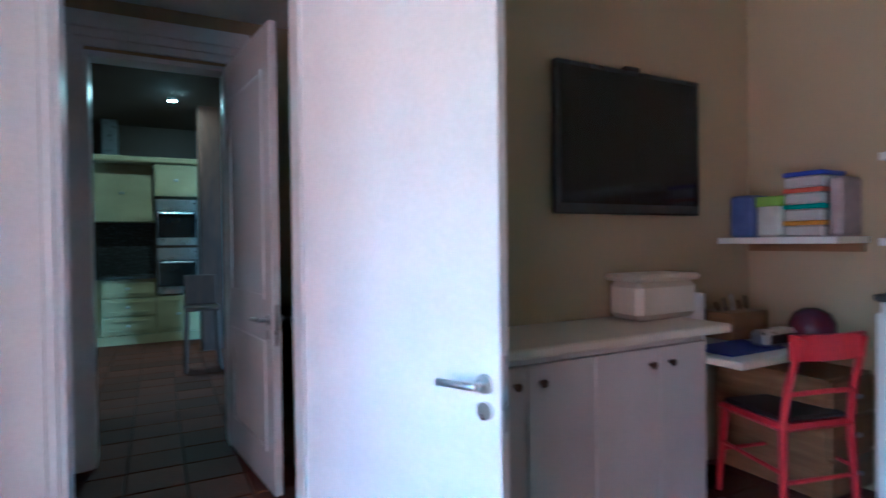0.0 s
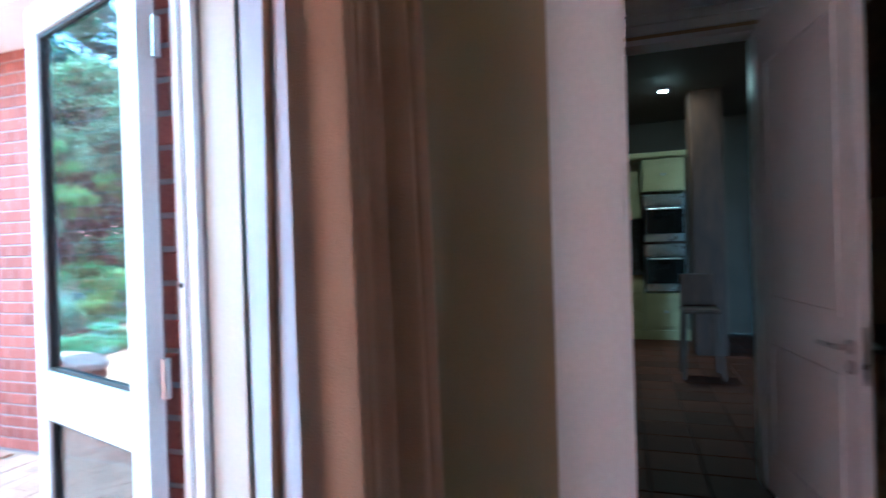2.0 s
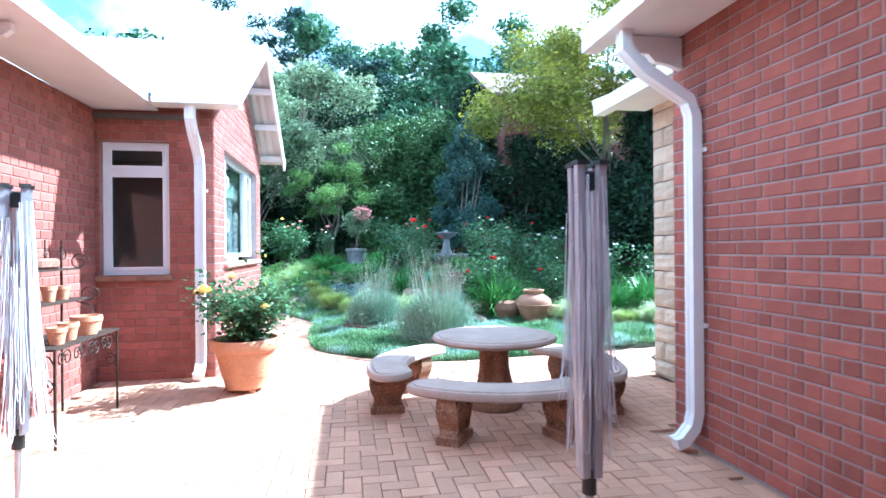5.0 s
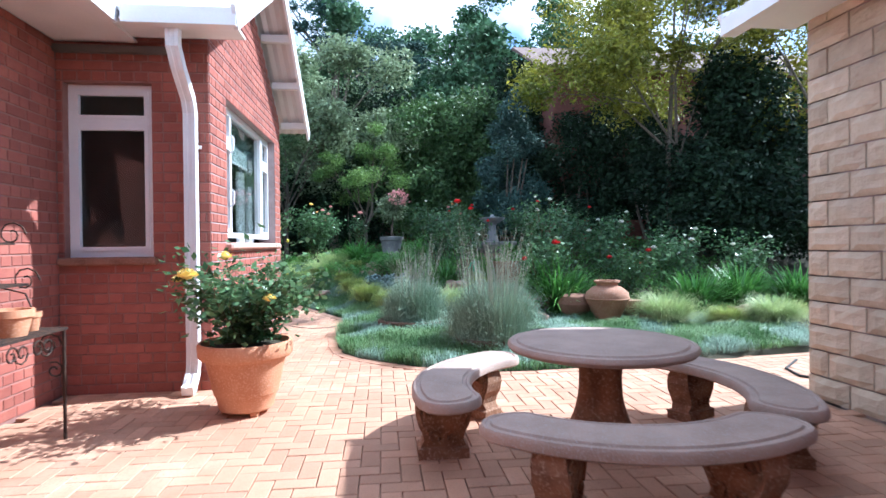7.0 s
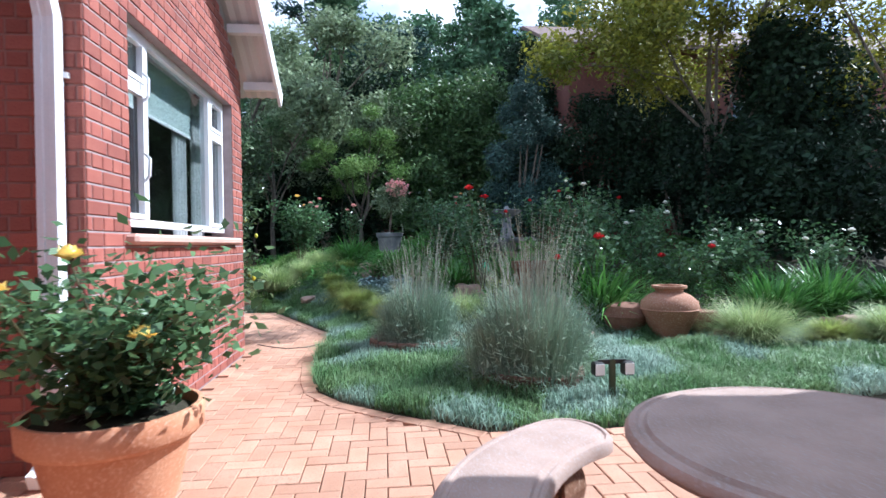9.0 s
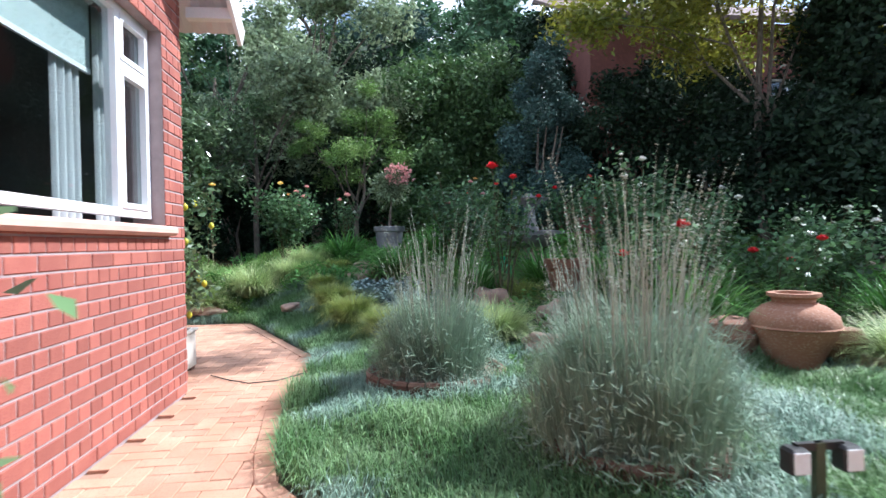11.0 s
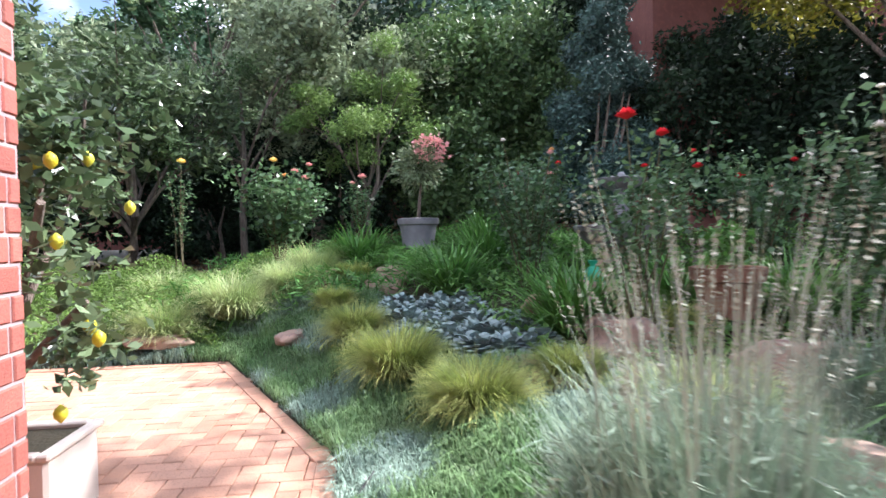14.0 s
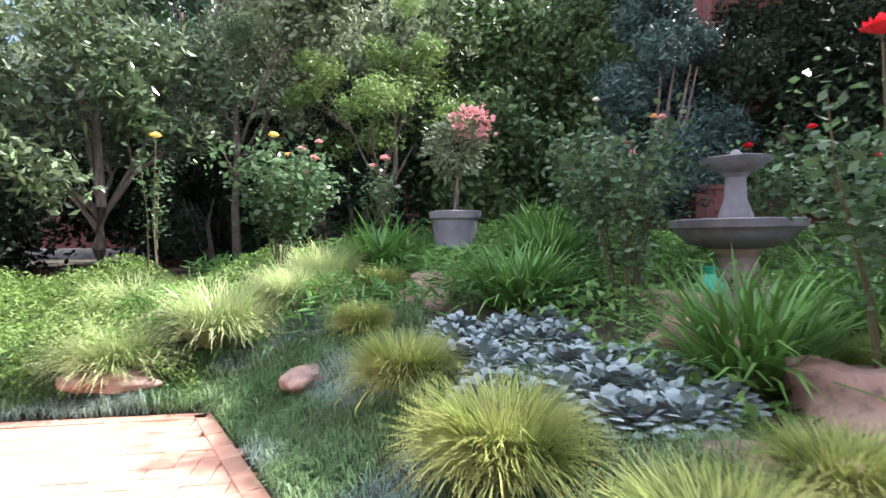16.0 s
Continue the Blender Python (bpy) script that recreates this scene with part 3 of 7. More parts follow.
# ---- windows ----
def window_unit(name, at, turn, w, h, cols, transom, label, sill=True):
    """A white window in its opening: outer frame, mullions, transoms, panes and a sill; built in x (width) and z, outside towards -y."""
    t = thing(name, label, "window", at, turn, kind="structure")
    f = Shape()
    e, dd = 0.055, 0.07
    f.box(0, w, 0, dd, 0, e)
    f.box(0, w, 0, dd, h - e, h)
    f.box(0, e, 0, dd, e, h - e)
    f.box(w - e, w, 0, dd, e, h - e)
    part("window_frame", f, ALU, t)
    xs = [0] + [c * w for c in cols] + [w]
    for x in xs[1:-1]:
        part("mullion", Shape().box(x - 0.03, x + 0.03, -0.004, dd, e, h - e), ALU, t)
    for i, (a, b) in enumerate(zip(xs, xs[1:])):
        a2, b2 = a + (e if i == 0 else 0.03), b - (e if i == len(xs) - 2 else 0.03)
        z = transom[i]
        spans = [(e, h - e)] if z is None else [(e, z - 0.03), (z + 0.03, h - e)]
        if z is not None:
            part("transom", Shape().box(a2, b2, -0.004, dd, z - 0.03, z + 0.03), ALU, t)
        for k, (c, d) in enumerate(spans):
            if z is not None:
                s = Shape()
                s.box(a2, b2, -0.012, 0.03, c, c + 0.035)
                s.box(a2, b2, -0.012, 0.03, d - 0.035, d)
                s.box(a2, a2 + 0.035, -0.012, 0.03, c + 0.035, d - 0.035)
                s.box(b2 - 0.035, b2, -0.012, 0.03, c + 0.035, d - 0.035)
                part("sash", s, ALU, t)
            p = part("pane", Shape().box(a2 + 0.002, b2 - 0.002, 0.034, 0.039, c, d), GLASS, t)
            p.visible_shadow = False
    return t


win_big = window_unit("window_1", (-9.17, WING_Y - 0.09, SILL_Z + 0.08), 180, 2.38, HEAD_Z - SILL_Z - 0.08, (0.2, 0.8), (0.98, None, 0.98),
                      "white three-light window with a plastered sill in the gable wall")
win_small = window_unit("window_2", (WING_X - 0.08, L_WALL + 0.05, 1.045), 90, 0.725, 1.51, (), (1.18,), "narrow white window with a top light in the brick end wall")
for k in (0.42, 0.98):
    part("stay", Shape().tube([(0.40, -0.02, k - 0.1), (0.4, -0.05, k - 0.06), (0.4, -0.055, k + 0.06), (0.4, -0.02, k + 0.1)], 0.012, 6), ALU, win_big, "white window handle")
ledge = Shape().box(-11.62, -9.1, WING_Y - 0.1, WING_Y + 0.075, SILL_Z - 0.045, SILL_Z + 0.025, 0.02)
structure("window_sill_1", ledge, surface("pink_painted_sill", (0.5, 0.3, 0.24), (0.58, 0.36, 0.29), scale=5, rough=0.7, bump=0.1), "rounded salmon plaster sill")
structure("window_sill_2", Shape().box(WING_X - 0.06, WING_X + 0.06, L_WALL + 0.01, L_WALL + 0.82, 0.975, 1.045, 0.015), TERRA_DULL, "brick sill")

# rooms behind the windows, their unlit shade put into the dark colour
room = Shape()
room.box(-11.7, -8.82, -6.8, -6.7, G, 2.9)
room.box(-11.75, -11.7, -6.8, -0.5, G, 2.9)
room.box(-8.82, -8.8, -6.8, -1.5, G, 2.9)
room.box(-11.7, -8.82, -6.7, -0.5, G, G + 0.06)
structure("wing_room", room, SHADED_ROOM, "dim room seen through the windows")
blind = thing("roller_blind", "grey-green roller blind half drawn inside the window", "blind", (-10.4, WING_Y - 0.25, 2.56))
part("cloth", Shape().box(-0.66, 0.66, -0.004, 0.004, -0.42, 0.0), surface("grey_green_blind", (0.4, 0.46, 0.45), (0.46, 0.52, 0.51), rough=0.8, bump=0.1, fine=200), blind)
part("tube", Shape().tube([(-0.68, 0, 0.02), (0.68, 0, 0.02)], 0.025, 12), WHITE, blind)
part("hem_bar", Shape().box(-0.66, 0.66, -0.009, 0.009, -0.45, -0.42), WHITE, blind)
net = surface("white_net_curtain", (0.6, 0.61, 0.62), (0.7, 0.7, 0.71), scale=3, rough=0.9, bump=0.1, fine=150, trans=0.3)
for xa, xb in ((-11.0, -10.72), (-11.5, -11.2)):
    vv, nn = [], 24
    for jz in range(2):
        for k in range(nn + 1):
            u = k / nn
            vv.append((xa + (xb - xa) * u, WING_Y - 0.3 + 0.03 * math.sin(u * 22), 0.75 + 1.85 * jz))
    ob = solo("net_curtain", pydata("net_curtain", vv, [(k, k + 1, nn + 2 + k, nn + 1 + k) for k in range(nn)], True), net, "white curtain gathered inside the big window", "curtain", group="net curtains")
structure("ceiling_wing", Shape().box(-11.7, -8.6, -6.8, -0.46, 2.8, 2.86), SHADED_ROOM)

# ---- the room, the scullery and the kitchen ----
CABINET = surface("pale_mauve_white_melamine", (0.5, 0.45, 0.44), (0.56, 0.51, 0.5), scale=3, rough=0.45, bump=0.03)
COUNTER = surface("cream_worktop", (0.56, 0.5, 0.42), (0.62, 0.56, 0.47), scale=5, rough=0.4, bump=0.03)
RED = surface("red_painted_wood", (0.42, 0.012, 0.03), (0.5, 0.02, 0.04), scale=6, rough=0.4, bump=0.04)
CLOTH = surface("fawn_curtain_cloth", (0.33, 0.2, 0.125), (0.39, 0.25, 0.165), scale=3, rough=0.9, bump=0.3, fine=250)
LINING = surface("white_curtain_lining", (0.42, 0.4, 0.43), (0.48, 0.46, 0.49), scale=3, rough=0.9, bump=0.15, fine=200, trans=0.25)
KITCHEN = surface("cream_painted_kitchen_wood", (0.36, 0.31, 0.16), (0.42, 0.36, 0.19), scale=4, rough=0.5, bump=0.05)
OAK = surface("brown_oak", (0.17, 0.09, 0.04), (0.26, 0.15, 0.07), scale=3, rough=0.5, bump=0.1, stretch=(1, 1, 8))

structure("floor", Shape().box(-1.8, 4.2, -1.4, 9.4, -0.2, -0.012), GROUT, "dark red quarry tile floor")
structure("wall_tv", wall_with_openings((3.35, 2.6), (-1.66, 2.6), -0.01, 3.0, 0.15, [(3.205, 4.02, -0.01, 2.44)]), PLASTER, "beige painted wall with the doorway to the scullery")
structure("wall_shelf", Shape().box(2.85, 3.0, -1.36, 2.45, 0, 3.0), PLASTER, "beige painted wall")
structure("wall_back", wall_with_openings((-1.55, -1.36), (2.85, -1.36), -0.01, 3.0, 0.16, []), PLASTER, "beige painted wall")
# same added width in the inner wall, to brighten the room
structure("wall_door_inner", wall_with_openings((-1.55, 2.45), (-1.55, -1.2), -0.01, 3.0, -0.105, [(0.47, 3.4, -0.01, 2.2)]), CREAM, "cream plastered wall round the garden door")
structure("ceiling", Shape().box(-1.66, 3.35, -1.36, 2.45, 3.0, 3.08), CEILING, "white painted ceiling")
structure("wall_scullery_left", Shape().box(-1.1, -0.94, 2.6, 4.1, 0, 2.75), CREAM, "pale painted wall of the passage")
structure("wall_scullery_right", Shape().box(2.4, 2.5, 2.6, 4.1, 0, 2.75), PLASTER, "painted wall")
structure("wall_kitchen_doorway", wall_with_openings((2.5, 4.25), (-1.1, 4.25), -0.01, 3.9, 0.15, [(2.455, 3.245, -0.01, 2.44)]), PLASTER, "painted wall with the kitchen doorway")
structure("ceiling_scullery", Shape().box(-1.1, 2.5, 2.6, 4.1, 2.75, 2.82), CEILING)
# walls and ceiling share the darkened colour that keeps the kitchen dim
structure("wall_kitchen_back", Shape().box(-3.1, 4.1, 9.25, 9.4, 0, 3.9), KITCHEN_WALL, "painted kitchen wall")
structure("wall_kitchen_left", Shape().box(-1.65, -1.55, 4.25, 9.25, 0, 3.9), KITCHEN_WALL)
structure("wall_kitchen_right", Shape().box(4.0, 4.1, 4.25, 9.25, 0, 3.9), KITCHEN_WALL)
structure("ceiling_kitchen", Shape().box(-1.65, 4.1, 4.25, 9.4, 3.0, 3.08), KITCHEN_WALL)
structure("baseboard", Shape().box(-0.94, -0.922, 2.62, 4.08, 0, 0.14).box(-1.55, -0.86, 2.43, 2.448, 0, 0.14), WHITE, "white skirting board")


def architrave(name, x0, x1, y, top, side, label):
    """Door lining and moulded architrave round an opening in a wall that runs along x."""
    t = thing(name, label, "door frame", (x0, y, 0), kind="structure")
    d = 0.15
    for nm, a, b in (("jamb", -0.004, 0.03), ("jamb", x1 - x0 - 0.03, x1 - x0 + 0.004)):
        part(nm, Shape().box(a, b, -0.004, d + 0.004, 0, top), WHITE, t)
    part("head", Shape().box(0.03, x1 - x0 - 0.03, -0.004, d + 0.004, top - 0.03, top), WHITE, t)
    for a, b in ((-0.18, 0.01), (x1 - x0 - 0.01, x1 - x0 + 0.12)):
        part("architrave", Shape().box(a, b, -0.022, -0.004, 0, top + 0.02).box(a + 0.03, b - 0.03, -0.032, -0.022, 0, top), WHITE, t)
    s = Shape()
    for k, (h, o) in enumerate(((0.0, 0.022), (0.05, 0.035), (0.1, 0.055), (0.15, 0.03))):
        s.box(-0.18 - o / 2, x1 - x0 + 0.12 + o / 2, -o, -0.003, top + 0.02 + h, top + 0.02 + h + 0.048)
    part("cornice", s, WHITE, t, "moulded door cornice")
    return t


architrave("door_frame_1", -0.67, 0.145, 2.45, 2.44, -1, "white painted door lining with a moulded head")
architrave("door_frame_2", -0.745, 0.045, 4.1, 2.44, -1, "white painted kitchen door lining with a moulded head")


def lever(parent, x, y, z, flip, sign):
    """A lever handle and a key rose on a door leaf; the lever points along flip."""
    s = Shape()
    s.tube([(x, y, z), (x, y + sign * 0.012, z)], 0.027, 20)
    s.tube([(x, y + sign * 0.01, z), (x, y + sign * 0.05, z)], 0.011, 10)
    s.tube([(x, y + sign * 0.05, z), (x + flip * 0.03, y + sign * 0.056, z), (x + flip * 0.13, y + sign * 0.056, z - 0.004)], 0.0105, 10)
    part("door_handle", s, STEEL, parent, "brushed steel lever handle", True)
    part("key_rose", Shape().tube([(x, y, z - 0.075), (x, y + sign * 0.01, z - 0.075)], 0.026, 20), STEEL, parent, "steel key rose", True)


def door_leaf(name, hinge, free, top, label, panels, sides, handle_z=0.9):
    """A door leaf on its hinge, built along x with its thickness across y."""
    dx, dy = free[0] - hinge[0], free[1] - hinge[1]
    w = math.hypot(dx, dy)
    t = thing(name, label, "door", (*hinge, 0.012), math.degrees(math.atan2(dy, dx)), kind="structure")
    part("leaf", Shape().box(0.004, w, -0.021, 0.021, 0, top, 0.003), WHITE, t)
    for z0, z1 in panels:
        for sg in (-1, 1):
            y0, y1 = (0.0215, 0.03) if sg > 0 else (-0.03, -0.0215)
            s = Shape()
            a, b, e = 0.12, w - 0.12, 0.022
            s.box(a, b, y0, y1, z0, z0 + e).box(a, b, y0, y1, z1 - e, z1).box(a, a + e, y0, y1, z0 + e, z1 - e).box(b - e, b, y0, y1, z0 + e, z1 - e)
            part("panel_moulding", s, WHITE, t)
    for sg in sides:
        lever(t, w - 0.05, 0.021 * sg, handle_z, -1, sg)
    part("lock_plate", Shape().box(w, w + 0.002, -0.012, 0.012, handle_z - 0.13, handle_z + 0.08), STEEL, t, "steel lock face plate")
    return t


door_leaf("door_1", (0.14, 2.44), (0.468, 1.59), 2.4, "white flush door standing wide open", [], (-1, 1), 0.895)
door_leaf("door_2", (0.04, 4.09), (0.158, 3.19), 2.42, "white panelled door standing open into the scullery", [(0.2, 0.78), (1.0, 2.2)], (-1, 1), 0.9)

# garden door: frame and the glazed leaf folded back outside
frame_t = thing("garden_door_frame", "white garden door frame in the brick wall", "door frame", (-1.8, 0.3, 0), kind="structure")
part("jamb", Shape().box(0.075, 0.095, 1.655, 1.677, -0.04, 2.2).box(0.095, 0.125, 1.665, 1.677, -0.04, 2.2).box(0.125, 0.14, 1.652, 1.677, -0.04, 2.2), ALU, frame_t)
# far jamb, unseen, at the end of the widened opening
part("jamb", Shape().box(0.0, 0.135, -1.25, -1.19, -0.04, 2.2), ALU, frame_t)
part("head", Shape().box(0.0, 0.135, -1.19, 1.61, 2.13, 2.2), ALU, frame_t)
part("threshold", Shape().box(-0.02, 0.24, -1.25, 1.68, -0.06, -0.012), ALU, frame_t)
part("strike_hole", Shape().tube([(0.085, 1.656, 1.25), (0.085, 1.6535, 1.25)], 0.007, 10), BLACK, frame_t)
structure("doorstep", Shape().box(-2.1, -1.79, -1.0, 2.05, G - 0.03, -0.07, 0.01), PAVER_REST, "brick doorstep")
gd = thing("garden_door", "white glazed garden door folded back against the outer wall", "door", (-1.765, 1.915, -0.03), math.degrees(math.atan2(0.287, -0.958)), kind="structure")
LW, LH = 0.692, 2.14
s = Shape()
s.box(0, 0.085, -0.022, 0.022, 0, LH).box(LW - 0.075, LW, -0.022, 0.022, 0, LH)
s.box(0.085, LW - 0.075, -0.022, 0.022, 0, 0.16).box(0.085, LW - 0.075, -0.022, 0.022, 0.86, 1.008).box(0.085, LW - 0.075, -0.022, 0.022, LH - 0.09, LH)
part("leaf_frame", s, ALU, gd)
for z0, z1 in ((0.16, 0.86), (1.008, LH - 0.09)):
    p = part("pane", Shape().box(0.085, LW - 0.075, -0.003, 0.003, z0, z1), DOOR_GLASS, gd)
    p.visible_shadow = False
    bd = Shape()
    for sg in (-1, 1):
        y0, y1 = sorted((sg * 0.004, sg * 0.012))
        bd.box(0.085, LW - 0.075, y0, y1, z0, z0 + 0.012).box(0.085, LW - 0.075, y0, y1, z1 - 0.012, z1)
        bd.box(0.085, 0.095, y0, y1, z0, z1).box(LW - 0.085, LW - 0.075, y0, y1, z0, z1)
    part("glazing_bead", bd, BLACK, gd, "dark rubber glazing bead")
for z in (0.25, 1.0, 1.85):
    part("hinge", Shape().tube([(-0.012, -0.02, z), (-0.012, -0.02, z + 0.1)], 0.011, 10), STEEL, gd)


def drape(name, p, q, folds, amp, top=2.62, gather=0.12):
    """A hanging curtain with uneven folds from p to q in plan; gather: how far its edge draws in towards the top."""
    p, q = Vector(p), Vector(q)
    d = (q - p)
    nrm = Vector((-d.y, d.x)).normalized()
    n, m = folds * 12, 14
    v = []
    for j in range(m + 1):
        z = 0.03 + (top - 0.03) * j / m
        k = 1 - j / m
        for i in range(n + 1):
            u = i / n
            ph = u * folds * 2 * math.pi + 0.9 * math.sin(5 * u + 2) + 0.35 * math.sin(2.2 * k + 4 * u)
            sn = math.sin(ph)
            w = amp * (0.7 + 0.5 * k) * math.copysign(abs(sn) ** 0.7, sn) * (0.7 + 0.4 * math.sin(9 * u + 1)) + 0.22 * amp * math.sin(2.3 * ph + 1)
            e = p + d * (u * (1 - gather * (1 - k))) + nrm * w
            v.append((e.x, e.y, z))
    f = [(j * (n + 1) + i, j * (n + 1) + i + 1, (j + 1) * (n + 1) + i + 1, (j + 1) * (n + 1) + i) for j in range(m) for i in range(n)]
    return pydata(name, v, f, True)


cur = thing("curtain", "fawn cloth curtain with a white lining drawn beside the garden door", "curtain", (0, 0, 0))
part("drape", drape("drape", (-1.215, 1.71), (-1.23, 2.41), 6, 0.075), CLOTH, cur, "fawn cloth in deep folds")
part("lining", drape("lining", (-1.54, 1.965), (-1.212, 1.7), 2, 0.018, gather=0.05), LINING, cur, "white lining at the curtain's edge")
pole = solo("curtain_rail", Shape().tube([(-1.3, -0.3, 2.66), (-1.3, 2.42, 2.66)], 0.014, 10), WHITE, "white curtain rail above the garden door", "curtain rail")

# television on its arm
tv = thing("television", "black flat screen television on a wall bracket", "television", (1.79, 2.36, 1.43))
part("case", Shape().box(-0.5, 0.5, 0.0, 0.045, 0, 0.73, 0.008), BLACK, tv)
part("screen", Shape().box(-0.475, 0.475, -0.003, 0.0, 0.05, 0.705), BLACK_GLOSS, tv, "dark glossy screen")
part("bracket", Shape().box(-0.2, 0.2, 0.045, 0.088, 0.25, 0.5), BLACK, tv)
part("camera_unit", Shape().box(-0.05, 0.05, 0.0, 0.04, 0.73, 0.752, 0.006), BLACK, tv)

# counter: two cupboards and their worktop
for x0, x1 in ((0.42, 1.2), (1.2, 1.88)):
    c = thing("cupboard", "pale cupboard with two doors under the worktop", "cupboard", (x0, 2.02, 0), group="cupboards under the worktop")
    w = x1 - x0
    part("body", Shape().box(0, w, 0.02, 0.425, 0.07, 0.86), CABINET, c)
    part("plinth", Shape().box(0.0, w, 0.06, 0.42, 0.0, 0.07), BLACK, c)
    mid = 0.44 if x0 < 1 else 0.37
    for a, b, kx in ((0.003, mid - 0.002, mid - 0.06), (mid + 0.002, w - 0.003, mid + 0.06)):
        d = part("door", Shape().box(a, b, -0.002, 0.018, 0.075, 0.83, 0.003), CABINET, c)
        part("knob", Shape().lathe([(0.008, 0), (0.007, 0.014), (0.016, 0.02), (0.016, 0.028), (0.006, 0.033)], 12).moved(pose(kx, -0.002, 0.76, 90)), WOOD_DARK, d, "dark turned knob", True)
solo("worktop", Shape().box(0.40, 1.99, 1.965, 2.445, 0.865, 0.905, 0.008), COUNTER, "cream worktop with a rounded front edge over the cupboards", "worktop")
solo("desk", Shape().box(1.90, 2.84, 1.86, 2.445, 0.715, 0.75, 0.006), COUNTER, "white desk shelf let in beside the cupboards", "desk")
solo("desk_mat", Shape().box(1.98, 2.4, 1.96, 2.2, 0.7505, 0.758), surface("blue_plastic_mat", (0.02, 0.03, 0.2), (0.03, 0.045, 0.26), rough=0.5), "dark blue mat lying on the desk", "mat")
drw = thing("drawer_pedestal", "brown oak drawer pedestal under the desk", "drawers", (2.44, 1.78, 0))
part("body", Shape().box(0, 0.4, 0.015, 0.6, 0.03, 0.62, 0.004), OAK, drw)
for k in range(3):
    d = part("drawer", Shape().box(0.012, 0.388, -0.004, 0.014, 0.05 + k * 0.19, 0.225 + k * 0.19, 0.003), OAK, drw)
    part("handle", Shape().box(0.15, 0.25, -0.02, -0.004, 0.13 + k * 0.19, 0.145 + k * 0.19), STEEL, d)
fr = thing("freezer", "white upright freezer standing by the wall", "freezer", (2.44, 0.98, 0))
part("body", Shape().box(0, 0.4, 0, 0.6, 0.03, 1.02, 0.012), WHITE, fr)
part("door", Shape().box(-0.045, -0.004, 0.004, 0.596, 0.06, 0.97, 0.01), WHITE, fr)
part("top", Shape().box(-0.05, 0.4, -0.003, 0.603, 1.02, 1.05, 0.008), BLACK, fr, "dark top trim")


def bentwood_chair(at, turn):
    """Painted cafe chair with a bent back; faces +y."""
    c = thing("chair", "red painted wooden chair with a dark seat pad", "chair", at, turn)
    for x in (-0.19, 0.19):
        part("leg", Shape().tube([(x * 1.1, -0.2, 0), (x, -0.18, 0.45), (x * 0.98, -0.2, 0.62), (x * 0.9, -0.26, 0.86)], [0.017, 0.018, 0.017, 0.015], 10), RED, c, "", True)
        part("leg", Shape().tube([(x * 1.05, 0.21, 0), (x * 0.95, 0.18, 0.44)], [0.015, 0.019], 10), RED, c, "", True)
    part("seat_frame", Shape().box(-0.21, 0.21, -0.2, 0.21, 0.425, 0.462, 0.018), RED, c)
    part("seat_pad", Shape().box(-0.185, 0.185, -0.17, 0.19, 0.462, 0.485, 0.01), BLACK, c, "dark seat pad")
    back = Shape()
    rr = []
    for i in range(9):
        a = -1 + 2 * i / 8
        rr.append([(a * 0.2, -0.262 + 0.03 * a * a + d, z) for d, z in ((-0.012, 0.76), (0.012, 0.76), (0.012, 0.875), (-0.012, 0.875))])
    part("backrest", back.rings(rr), RED, c)
    part("back_rail", Shape().tube([(-0.19, -0.2, 0.6), (0, -0.22, 0.61), (0.19, -0.2, 0.6)], 0.012, 8), RED, c)
    for y, z in ((-0.19, 0.2), (0.19, 0.22)):
        part("stretcher", Shape().tube([(-0.19, y, z), (0.19, y, z)], 0.01, 8), RED, c)
    for x in (-0.195, 0.195):
        part("stretcher", Shape().tube([(x, -0.19, 0.24), (x, 0.19, 0.26)], 0.01, 8), RED, c)
    return c


bentwood_chair((2.33, 1.93, 0), -14)

# shelves and what lies on them
for y0, y1, z in ((1.8, 2.44, 1.27), (0.75, 1.63, 1.26), (0.75, 1.63, 1.65)):
    sh = thing("wall_shelf", "white wall shelf on the beige wall", "shelf", (2.55, y0, z), group="wall shelves")
    part("board", Shape().box(0, 0.298, 0, y1 - y0, 0, 0.035, 0.003), WHITE, sh)
    part("batten", Shape().box(0.26, 0.298, 0.02, y1 - y0 - 0.02, -0.045, 0), OAK, sh)
for nm, y0, y1, h, col, lab in (("storage_box", 2.26, 2.4, 0.24, (0.06, 0.09, 0.26), "dark blue plastic storage box on the shelf"),
                                ("cloth_bag", 2.1, 2.24, 0.22, (0.5, 0.52, 0.5), "white and green cloth bag on the shelf"),
                                ("clear_box", 1.81, 1.87, 0.3, (0.3, 0.24, 0.25), "cloudy plastic box at the end of the shelf")):
    m = surface(nm + "_plastic", col, tuple(min(c * 1.25 + 0.02, 1) for c in col), scale=12, rough=0.4, bump=0.1)
    solo(nm, Shape().box(2.6, 2.8, y0, y1, 1.305, 1.305 + h, 0.015), m, lab, "box")
solo("bag_band", Shape().box(2.596, 2.804, 2.096, 2.244, 1.47, 1.53, 0.008), surface("green_cloth", (0.2, 0.35, 0.03), (0.28, 0.45, 0.06), rough=0.9), "green folded top of a cloth bag", "bag")
